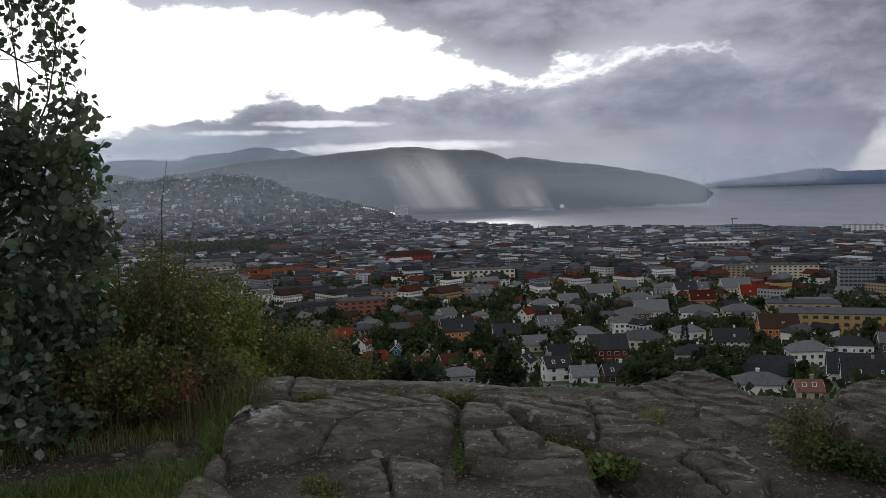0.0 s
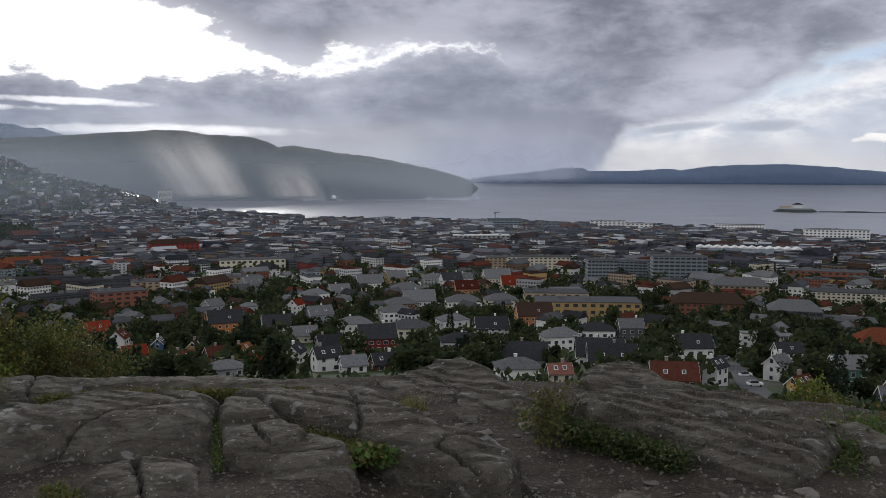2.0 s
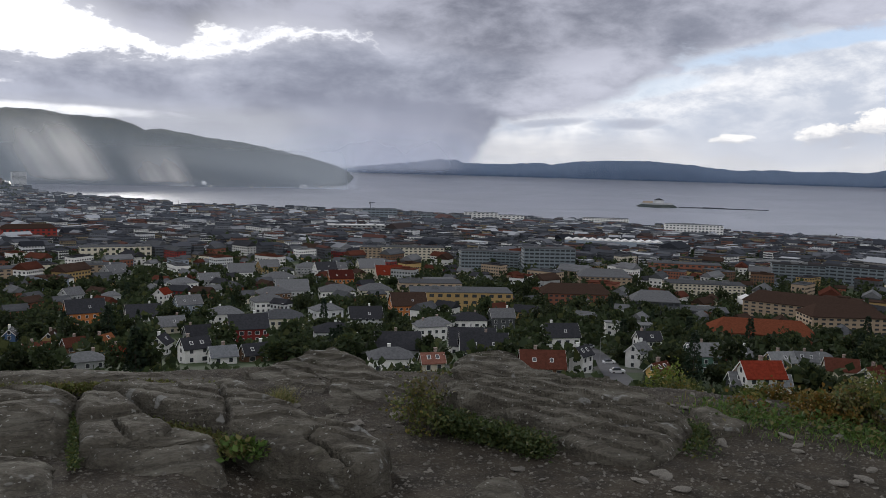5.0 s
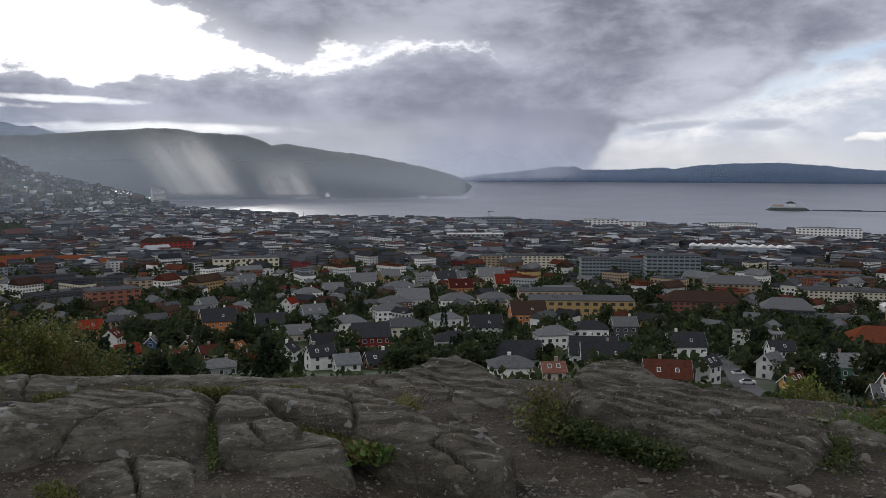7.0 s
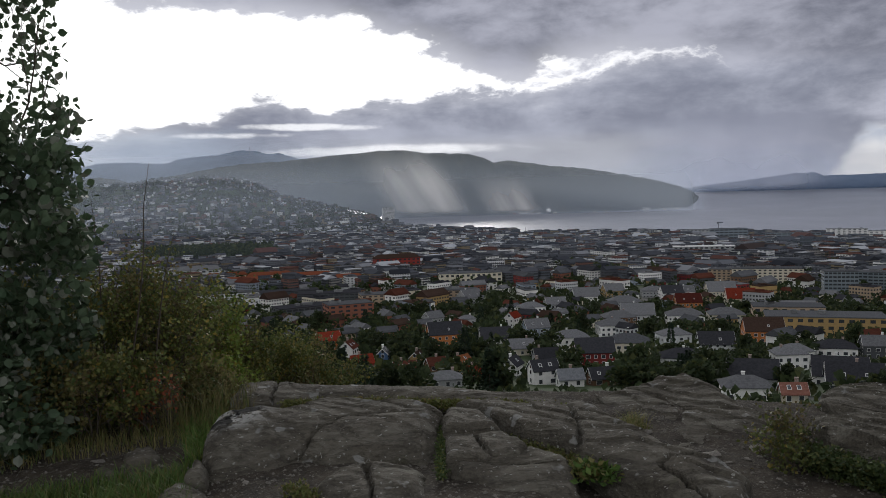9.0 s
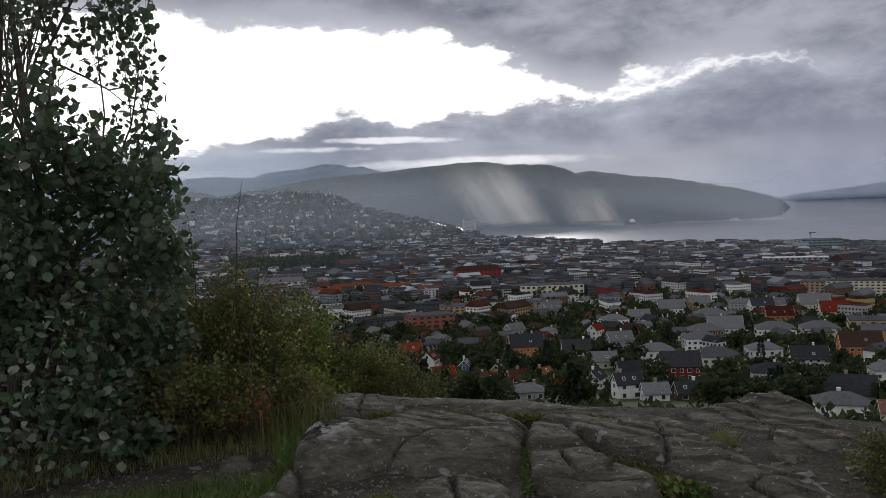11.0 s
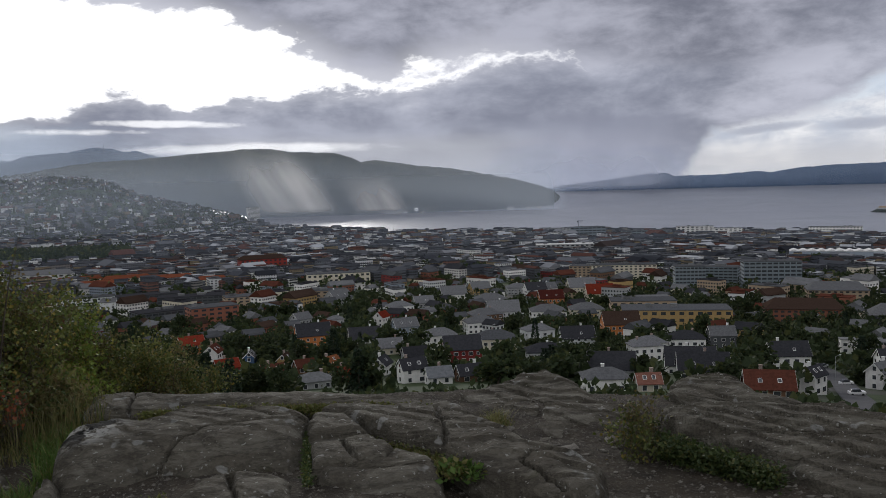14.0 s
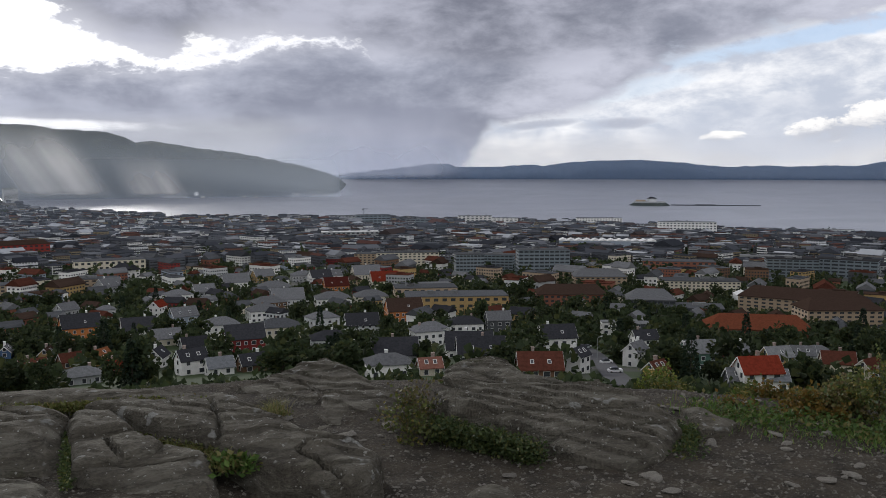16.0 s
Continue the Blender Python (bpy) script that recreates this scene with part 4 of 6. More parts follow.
def hedge():
    rows = ((-25.5, 5.9, -0.5, 0.55, 3000, LEAF_OLIVE, "olive-green shrub with thinning dark leaves"),
            (-22.5, 6.0, -1.6, 0.55, 3000, LEAF_OLIVE, "olive-green shrub with thinning dark leaves"),
            (-20, 6.3, -1.9, 0.6, 3200, LEAF_BROWN, "shrub with leaves turning brown"),
            (-18, 6.2, -3.0, 0.5, 3000, LEAF_OLIVE, "olive-green shrub with arching stems"),
            (-16, 6.6, -5.6, 0.6, 3000, LEAF_LIME, "yellow-green shrub on the slope edge"),
            (-13.8, 7.0, -7.2, 0.65, 3000, LEAF_BROWN, "grey-brown shrub with sparse leaves"),
            (-11.8, 7.2, -8.0, 0.65, 3000, LEAF_OLIVE, "olive-green shrub with sparse leaves"),
            (-9.8, 7.6, -9.0, 0.6, 2800, LEAF_BROWN, "grey-brown shrub with sparse leaves"),
            (-7.8, 7.6, -10.4, 0.5, 2200, LEAF_OLIVE, "low olive-green shrub behind the ridge"),
            (-23.5, 5.1, -8.5, 0.4, 1800, LEAF_BROWN, "low tangle of browning stems and leaves"),
            (-20.5, 5.2, -8.6, 0.4, 2000, LEAF_OLIVE, "low olive-green shrub at the path edge"),
            (-18.3, 5.1, -10.0, 0.35, 200, LEAF_RED, "small shrub with red autumn leaves"),
            (-16.0, 5.4, -10.4, 0.4, 1900, LEAF_BROWN, "low browning shrub above dry grass"),
            (-14.2, 5.8, -10.2, 0.4, 1800, LEAF_LIME, "low yellow-green shrub beside the rock"))
    for k, (az, d, el, w, n, m, label) in enumerate(rows):
        shrub("shrub", label, "shrub", seat(az, d), max(0.3, top_of(az, d, el)), w, 9, int(n * 1.9), 0.025, m, 40 + k, "shrubs beside the lookout")
    right = ((39.9, 6.2, -12.4, 0.22, 700, LEAF_LIME, "thin yellow-green sapling at the drop"), (41.2, 6.0, -13.2, 0.22, 600, LEAF_OLIVE, "thin olive sapling at the drop"),
             (45.5, 5.6, -14.4, 0.35, 1500, LEAF_OLIVE, "low olive-green shrub beside the path"), (47.5, 5.4, -13.6, 0.4, 1900, LEAF_ORANGE, "low shrub with orange autumn leaves"),
             (49.8, 5.2, -13.0, 0.4, 1900, LEAF_ORANGE, "low shrub with orange autumn leaves"), (52, 5.3, -12.3, 0.4, 1900, LEAF_BROWN, "low browning shrub beside the path"), (54.6, 5.3, -11.0, 0.4, 1900, LEAF_OLIVE, "low olive-green shrub beside the path"),
             (23.4, 4.5, -13.6, 0.09, 420, LEAF_BROWN, "small browning bush against the slab"), (23.2, 4.3, -15.2, 0.09, 380, LEAF_OLIVE, "small wiry bush against the slab"))
    for k, (az, d, el, w, n, m, label) in enumerate(right):
        shrub("shrub", label, "shrub", seat(az, d), max(0.10, top_of(az, d, el)), w, 7, int(n * 1.6), 0.021, m, 80 + k, "shrubs beside the lookout")


hedge()


def bare_stems():
    r = random.Random(9)
    for az, d, el0, lean in ((-20.6, 5.6, 2.5, 0.12), (-19.6, 5.6, -1.5, 0.25), (-21.4, 5.8, 0.2, -0.05)):
        h = top_of(az, d, el0)
        p, w, v = Vector((0, 0, 0)), Vector((lean, 0, 1)), []
        for k in range(7):
            rad = 0.009 - 0.0012 * k
            v += [(p.x + rad * math.cos(q * 1.2566), p.y + rad * math.sin(q * 1.2566), p.z) for q in range(5)]
            p = p + (w + Vector((r.gauss(0, 0.05), r.gauss(0, 0.05), 0))).normalized() * h / 6
        f = [(5 * k + q, 5 * k + (q + 1) % 5, 5 * k + 5 + (q + 1) % 5, 5 * k + 5 + q) for k in range(6) for q in range(5)]
        ob = new("bare_stem", mesh_of("bare_stem", v, f, BARK, True))
        ob.location = seat(az, d)
        tagged(ob, "bare dark upright twig among the shrubs", "twig", "bare twigs")


bare_stems()


def grass(name, label, n, region, height, material, seed, width=0.004, lean=0.35):
    """Tapered bent blades over a stretch of ground."""
    r = np.random.default_rng(seed)
    x, y, z = region(r, n)
    a = r.uniform(0, 6.283, n)
    h = height * (0.45 + 0.75 * r.random(n))
    lx, ly = np.cos(a) * lean * h * r.random(n), np.sin(a) * lean * h * r.random(n)
    wx, wy = -np.sin(a) * width, np.cos(a) * width
    v = np.stack([np.stack([x - wx, y - wy, z - 0.01], -1), np.stack([x + wx, y + wy, z - 0.01], -1),
                  np.stack([x + lx * 0.4 + wx * 0.7, y + ly * 0.4 + wy * 0.7, z + h * 0.6], -1), np.stack([x + lx * 0.4 - wx * 0.7, y + ly * 0.4 - wy * 0.7, z + h * 0.6], -1),
                  np.stack([x + lx * 1.3, y + ly * 1.3, z + h], -1)], 1).reshape(-1, 3)
    f = []
    b = np.arange(n) * 5
    quads = np.stack([b, b + 1, b + 2, b + 3], -1).tolist()
    tris = np.stack([b + 3, b + 2, b + 4], -1).tolist()
    ob = new(name, mesh_of(name, v.tolist(), quads + tris, material))
    return tagged(ob, label, "grass", kind="stuff")


def sector(a0, a1, d0, d1, lift=0.0):
    def pick(r, n):
        a, d = np.radians(r.uniform(a0, a1, n)), r.uniform(d0, d1, n)
        x, y = EX + d * np.sin(a), EY + d * np.cos(a)
        return x, y, lookout_z(x, y) + lift
    return pick


def along(line, spread, z):
    def pick(r, n):
        k = r.integers(0, len(line) - 1, n)
        t = r.random(n)
        p = np.array(line)
        x = p[k, 0] + (p[k + 1, 0] - p[k, 0]) * t + r.normal(0, spread, n)
        y = p[k, 1] + (p[k + 1, 1] - p[k, 1]) * t + r.normal(0, spread, n)
        return x, y, np.full(n, z) + r.normal(0, 0.006, n)
    return pick


grass("grass_verge", "short green grass beside the path", 9500, sector(-37, -17, 3.3, 4.3), 0.085, GRASS, 1, 0.003, 0.9)
grass("grass_slope", "dry yellowing grass under the shrubs", 4200, sector(-34, -12.5, 4.72, 5.9), 0.085, GRASS_DRY, 2, 0.0025, 1.0)
grass("grass_tall", "tall dry straw-coloured stalks by the rock", 380, sector(-18.5, -12.5, 4.8, 5.4), 0.30, GRASS_DRY, 3, 0.002, 0.7)
grass("grass_rock_edge", "green tussocks beside the big slab", 1500, sector(-17.2, -14.2, 4.3, 5.2), 0.10, GRASS, 4, 0.003, 0.9)
def herbs(name, label, n, region, tall, size, material, seed):
    """Low leafy growth: moss, weeds and creeping heath."""
    q = np.random.default_rng(seed)
    x, y, z = region(q, n)
    pts = np.stack([x, y, z + tall * q.random(n) ** 1.5 - 0.01], -1)
    d = q.normal(0, 1, (n, 3)) * np.array([1, 1, 0.3]) + np.array([0, 0, 0.6])
    ob = new(name, leaf_mesh(name, pts, d, size, q, material, 0.4, 0.3))
    return tagged(ob, label, "plants", kind="stuff")


herbs("turf_ledge", "mossy turf between the rock ridges", 6500, along([(-0.85, 4.93), (-0.4, 4.92), (0.0, 4.83), (0.45, 4.75), (0.75, 4.6)], 0.03, 0.365), 0.03, 0.022, MOSS, 5)
grass("grass_ledge", "thin grass on the rock ledge", 900, along([(-0.85, 4.93), (-0.4, 4.92), (0.0, 4.83), (0.45, 4.75)], 0.03, 0.365), 0.04, MOSS, 25, 0.002, 0.9)
herbs("turf_crack", "roots and turf in the crack", 2200, along([(0.06, 4.5), (0.06, 4.1), (0.04, 3.6)], 0.012, 0.36), 0.02, 0.016, DARK_GRASS, 6)
herbs("turf_gully", "dark turf in the gully between slabs", 2600, along([(0.32, 4.35), (0.45, 4.08), (0.62, 3.85), (0.7, 3.6)], 0.03, 0.34), 0.03, 0.02, MOSS, 7)
herbs("weeds_gully", "fresh green weeds between the slabs", 420, along([(0.66, 3.70), (0.78, 3.62)], 0.04, 0.33), 0.05, 0.035, GRASS, 8)
grass("grass_hump", "dry grass tufts between the slabs", 650, along([(1.0, 4.42), (1.1, 4.6), (1.17, 4.72)], 0.03, 0.22), 0.10, GRASS_DRY, 9, 0.002, 0.9)
herbs("turf_hump", "mossy turf beside the hump", 1500, along([(0.98, 4.4), (1.1, 4.6), (1.17, 4.75)], 0.04, 0.22), 0.03, 0.022, MOSS, 19)
herbs("heath_slab", "dark heath plants under the pale slab", 6500, along([(1.86, 4.05), (1.92, 3.85), (2.05, 3.66), (2.13, 3.42)], 0.04, 0.22), 0.10, 0.022, DARK_GRASS, 10)
herbs("heath_slab_end", "green weeds at the end of the slab", 2600, along([(2.80, 3.15), (2.96, 3.35), (3.1, 3.5)], 0.05, 0.22), 0.06, 0.022, DARK_GRASS, 11)
grass("grass_bank", "bright grass bank beside the path", 4200, along([(3.45, 3.75), (3.55, 3.35), (3.75, 3.0), (4.1, 2.75), (4.4, 2.7)], 0.11, 0.22), 0.05, GRASS, 12, 0.003, 0.9)
herbs("weeds_bank", "leafy weeds along the path bank", 3600, along([(3.5, 3.7), (3.6, 3.4), (3.85, 3.1), (4.2, 2.85), (4.5, 2.8)], 0.12, 0.22), 0.08, 0.03, GRASS, 32)
herbs("moss_foot", "thin moss and grass at the foot of the slab", 1300, along([(-0.62, 3.62), (-0.52, 3.5), (-0.5, 3.32), (-0.62, 3.25)], 0.03, 0.33), 0.03, 0.018, MOSS, 13)


# ---- the town: houses, blocks, trees ----
def town_paint(name, c, rough=0.75):
    return mat("wall_" + name, c, tuple(v * 0.82 for v in c), rough, 0.6, 5.0, 0.15, 0.02, vary=0.25)


WALL = {n: town_paint(n, c) for n, c in dict(
    white=(0.72, 0.71, 0.68), pale=(0.55, 0.56, 0.56), cream=(0.58, 0.53, 0.42), grey=(0.33, 0.34, 0.34), bluegrey=(0.26, 0.30, 0.35), dark=(0.075, 0.08, 0.085),
    orange=(0.42, 0.15, 0.045), rust=(0.24, 0.095, 0.06), red=(0.30, 0.045, 0.035), darkred=(0.20, 0.03, 0.028), brown=(0.15, 0.085, 0.05), ochre=(0.38, 0.26, 0.11),
    yellow=(0.52, 0.34, 0.12), tan=(0.34, 0.26, 0.18), blue=(0.07, 0.13, 0.24), green=(0.08, 0.15, 0.12), glass=(0.17, 0.20, 0.22)).items()}


def roof_mat(name, c, rough=0.6):
    m = mat("roof_" + name, c, tuple(v * 0.65 for v in c), rough, 1.2, 9.0, 0.2, 0.03, vary=0.3, spec=0.0)
    t = m.node_tree
    p = t.nodes["Principled BSDF"]
    tc = t.nodes.new("ShaderNodeTexCoord").outputs["Object"]
    w = t.nodes.new("ShaderNodeTexWave")
    w.bands_direction = "Z"
    w.inputs["Scale"].default_value = 1.1
    w.inputs["Distortion"].default_value = 0.4
    t.links.new(tc, w.inputs["Vector"])
    bn = t.nodes.new("ShaderNodeBump")
    bn.inputs["Strength"].default_value, bn.inputs["Distance"].default_value = 0.4, 0.06
    t.links.new(w.outputs[1], bn.inputs["Height"])
    t.links.new(bn.outputs[0], p.inputs["Normal"])
    return m


ROOF = {n: roof_mat(n, c, r) for n, c, r in (
    ("slate", (0.150, 0.153, 0.158), 0.7), ("black", (0.042, 0.043, 0.048), 0.75), ("grey", (0.092, 0.096, 0.102), 0.75), ("pale", (0.19, 0.196, 0.198), 0.7), ("white", (0.702, 0.702, 0.693), 0.5),
    ("metal", (0.187, 0.198, 0.209), 0.4), ("red", (0.182, 0.033, 0.019), 0.65), ("redbrown", (0.094, 0.036, 0.025), 0.7), ("brown", (0.055, 0.036, 0.028), 0.7), ("orange", (0.182, 0.072, 0.033), 0.7),
    ("orangeroof", (0.175, 0.058, 0.032), 0.75), ("pink", (0.231, 0.110, 0.083), 0.7), ("darkroof", (0.077, 0.022, 0.017), 0.7), ("dark", (0.039, 0.039, 0.041), 0.6))}
TRIM = mat("white_trim", (0.70, 0.70, 0.68), (0.6, 0.6, 0.58), 0.6, 3.0, 20.0, 0.1, 0.005)
BRICK = mat("chimney_brick", (0.22, 0.13, 0.10), (0.30, 0.28, 0.26), 0.85, 3.0, 20.0, 0.3, 0.02)
PANE = mat("window_pane", (0.03, 0.035, 0.04), (0.05, 0.055, 0.06), 0.12, 1.0, 6.0, 0.0, spec=0.6)


def box_bm(bm, x0, x1, y0, y1, z0, z1):
    vs = [bm.verts.new(c) for c in ((x0, y0, z0), (x1, y0, z0), (x1, y1, z0), (x0, y1, z0), (x0, y0, z1), (x1, y0, z1), (x1, y1, z1), (x0, y1, z1))]
    for f in ((3, 2, 1, 0), (4, 5, 6, 7), (0, 1, 5, 4), (1, 2, 6, 5), (2, 3, 7, 6), (3, 0, 4, 7)):
        bm.faces.new([vs[k] for k in f])


def prism_bm(bm, a, b):
    """A closed slab between two rings of points."""
    va, vb = [bm.verts.new(p) for p in a], [bm.verts.new(p) for p in b]
    n = len(a)
    bm.faces.new(va[::-1])
    bm.faces.new(vb)
    for k in range(n):
        bm.faces.new((va[k], va[(k + 1) % n], vb[(k + 1) % n], vb[k]))


def window_mesh(w, h):
    """A white window frame standing proud of the wall, and its dark pane, facing -y."""
    e = 0.12
    bm = bmesh.new()
    box_bm(bm, -w / 2 - e, w / 2 + e, -0.07, 0.06, -e, h + e)
    fr = bpy.data.meshes.new("window")
    bm.to_mesh(fr)
    bm.free()
    fr.materials.append(TRIM)
    bm = bmesh.new()
    box_bm(bm, -w / 2, w / 2, -0.085, -0.05, 0, h)
    pn = bpy.data.meshes.new("pane")
    bm.to_mesh(pn)
    bm.free()
    pn.materials.append(PANE)
    return fr, pn


WINDOWS = [window_mesh(1.1, 1.3), window_mesh(1.6, 1.3), window_mesh(0.8, 1.1)]
PLACED = []
HOMES = []


def put_window(parent, pair, x, y, z, turn, tilt=0.0, name="window"):
    ob = new(name, pair[0])
    ob.parent = parent
    ob.matrix_basis = pose(x, y, z, tilt, 0, turn)
    pane = new("pane", pair[1])
    pane.parent = ob
    return ob


NOTE = {"white": "white", "pale": "pale grey", "cream": "cream", "grey": "grey", "bluegrey": "blue-grey", "dark": "near-black", "orange": "orange", "rust": "rust-brown", "red": "red", "darkred": "dark red", "brown": "brown", "ochre": "ochre", "yellow": "yellow", "tan": "sandy", "blue": "blue", "green": "dark green", "glass": "glazed grey"}
RNOTE = {"slate": "grey slate", "black": "black", "grey": "grey", "pale": "pale", "white": "white", "metal": "grey metal", "red": "red tile", "redbrown": "red-brown tile", "brown": "brown tile", "orange": "orange tile", "orangeroof": "orange tile", "pink": "pink tile", "darkroof": "dark red", "dark": "dark"}


def house(az, d, l, w, h, turn, wall, roof, kind):
    """A wooden house: walls with gables, pitched roof with eaves, windows on each floor, chimney."""
    r = random.Random(int(az * 100) + int(d))
    p = spot(az, d, ground_z(az, d))
    PLACED.append((p.x, p.y, max(l, w) * 0.62))
    HOMES.append((az, d, max(l, w) * 0.5))
    thing = new("house", None)
    thing.matrix_basis = pose(p.x, p.y, p.z, 0, 0, -az + turn)
    rise = {"g": 0.42 * w, "h": 0.20 * w, "f": 0.0}[kind] + (0.3 if kind != "f" else 0)
    x, y, b = l / 2, w / 2, -3.0
    bm = bmesh.new()
    if kind == "g":
        ring = [(-1, -y, b), (-1, y, b), (-1, y, h), (-1, 0, h + rise), (-1, -y, h)]
        prism_bm(bm, [(-x, q, z) for _, q, z in ring], [(x, q, z) for _, q, z in ring])
    else:
        box_bm(bm, -x, x, -y, y, b, h)
    body = part("wall", bm, WALL[wall], thing)
    bm = bmesh.new()
    o, t = 0.45, 0.22
    if kind == "g":
        k = rise / y
        for s in (-1, 1):
            a = [(-x - o, 0, h + rise + 0.04), (x + o, 0, h + rise + 0.04), (x + o, s * (y + o), h - o * k + 0.04), (-x - o, s * (y + o), h - o * k + 0.04)]
            c = [(q[0], q[1], q[2] + t) for q in a]
            prism_bm(bm, a, c) if s > 0 else prism_bm(bm, a[::-1], c[::-1])
    elif kind == "h":
        rl = max(0.2, x - y * 0.9)
        e = [(-x - o, -y - o, h), (x + o, -y - o, h), (x + o, y + o, h), (-x - o, y + o, h)]
        vs = [bm.verts.new(q) for q in e] + [bm.verts.new((q[0], q[1], h + 0.18)) for q in e] + [bm.verts.new((-rl, 0, h + rise + 0.6)), bm.verts.new((rl, 0, h + rise + 0.6))]
        for f in ((3, 2, 1, 0), (0, 1, 5, 4), (1, 2, 6, 5), (2, 3, 7, 6), (3, 0, 4, 7), (4, 5, 9, 8), (6, 7, 8, 9), (5, 6, 9), (7, 4, 8)):
            bm.faces.new([vs[q] for q in f])
    else:
        box_bm(bm, -x - 0.3, x + 0.3, -y - 0.3, y + 0.3, h, h + 0.35)
    cover = part("roof", bm, ROOF[roof], thing)
    if kind != "f":
        bm = bmesh.new()
        cx = r.uniform(-0.3, 0.3) * l
        box_bm(bm, cx - 0.4, cx + 0.4, 0.1, 0.9, h + rise * 0.5, h + rise + 1.2)
        box_bm(bm, cx - 0.48, cx + 0.48, 0.02, 0.98, h + rise + 1.2, h + rise + 1.35)
        part("chimney", bm, BRICK if roof not in ("black", "slate") or r.random() < 0.5 else TRIM, thing)
        if kind == "g":
            # barge boards and, on some, skylights
            k = rise / y
            for s in (-1, 1):
                for g in (-1, 1):
                    bm = bmesh.new()
                    a = [(g * (x + o), 0, h + rise - 0.12), (g * (x + o), s * (y + o), h - o * k - 0.12), (g * (x + o), s * (y + o), h - o * k + 0.2), (g * (x + o), 0, h + rise + 0.2)]
                    c = [(q[0] + g * 0.06, q[1], q[2]) for q in a]
                    prism_bm(bm, a, c)
                    bmesh.ops.recalc_face_normals(bm, faces=bm.faces)
                    part("barge_board", bm, TRIM, thing)
            if r.random() < 0.6:
                for sx in ((-0.2, 0.2) if r.random() < 0.6 else (0.1,)):
                    put_window(thing, WINDOWS[2], sx * l, -y * 0.70, h + rise * 0.30 + 0.28, 0, -90 + math.degrees(math.atan2(rise, y)), "skylight")
    floors = max(1, round(h / 2.7))
    for fl in range(floors):
        z = 0.9 + fl * 2.7
        if z + 1.3 > h + 0.2:
            continue
        nl, nw = max(2, int(l / 2.9)), max(1, int(w / 3.2))
        for k in range(nl):
            px = -x + l * (k + 0.5) / nl
            me = WINDOWS[r.choice((0, 0, 1))]
            put_window(thing, me, px, -y, z, 0)
            put_window(thing, me, px, y, z, 180)
        for k in range(nw):
            py = -y + w * (k + 0.5) / nw
            put_window(thing, WINDOWS[0], x, py, z, 90)
            put_window(thing, WINDOWS[0], -x, py, z, -90)
    if kind == "g":
        for g in (-1, 1):
            put_window(thing, WINDOWS[0], g * x, 0, h + rise * 0.18, 90 * g)
    return tagged(thing, f"{NOTE[wall]} {'modern box' if kind == 'f' else 'wooden'} house with {'hipped' if kind == 'h' else 'flat' if kind == 'f' else 'gabled'} {RNOTE[roof]} roof", "house", "houses on the slope")


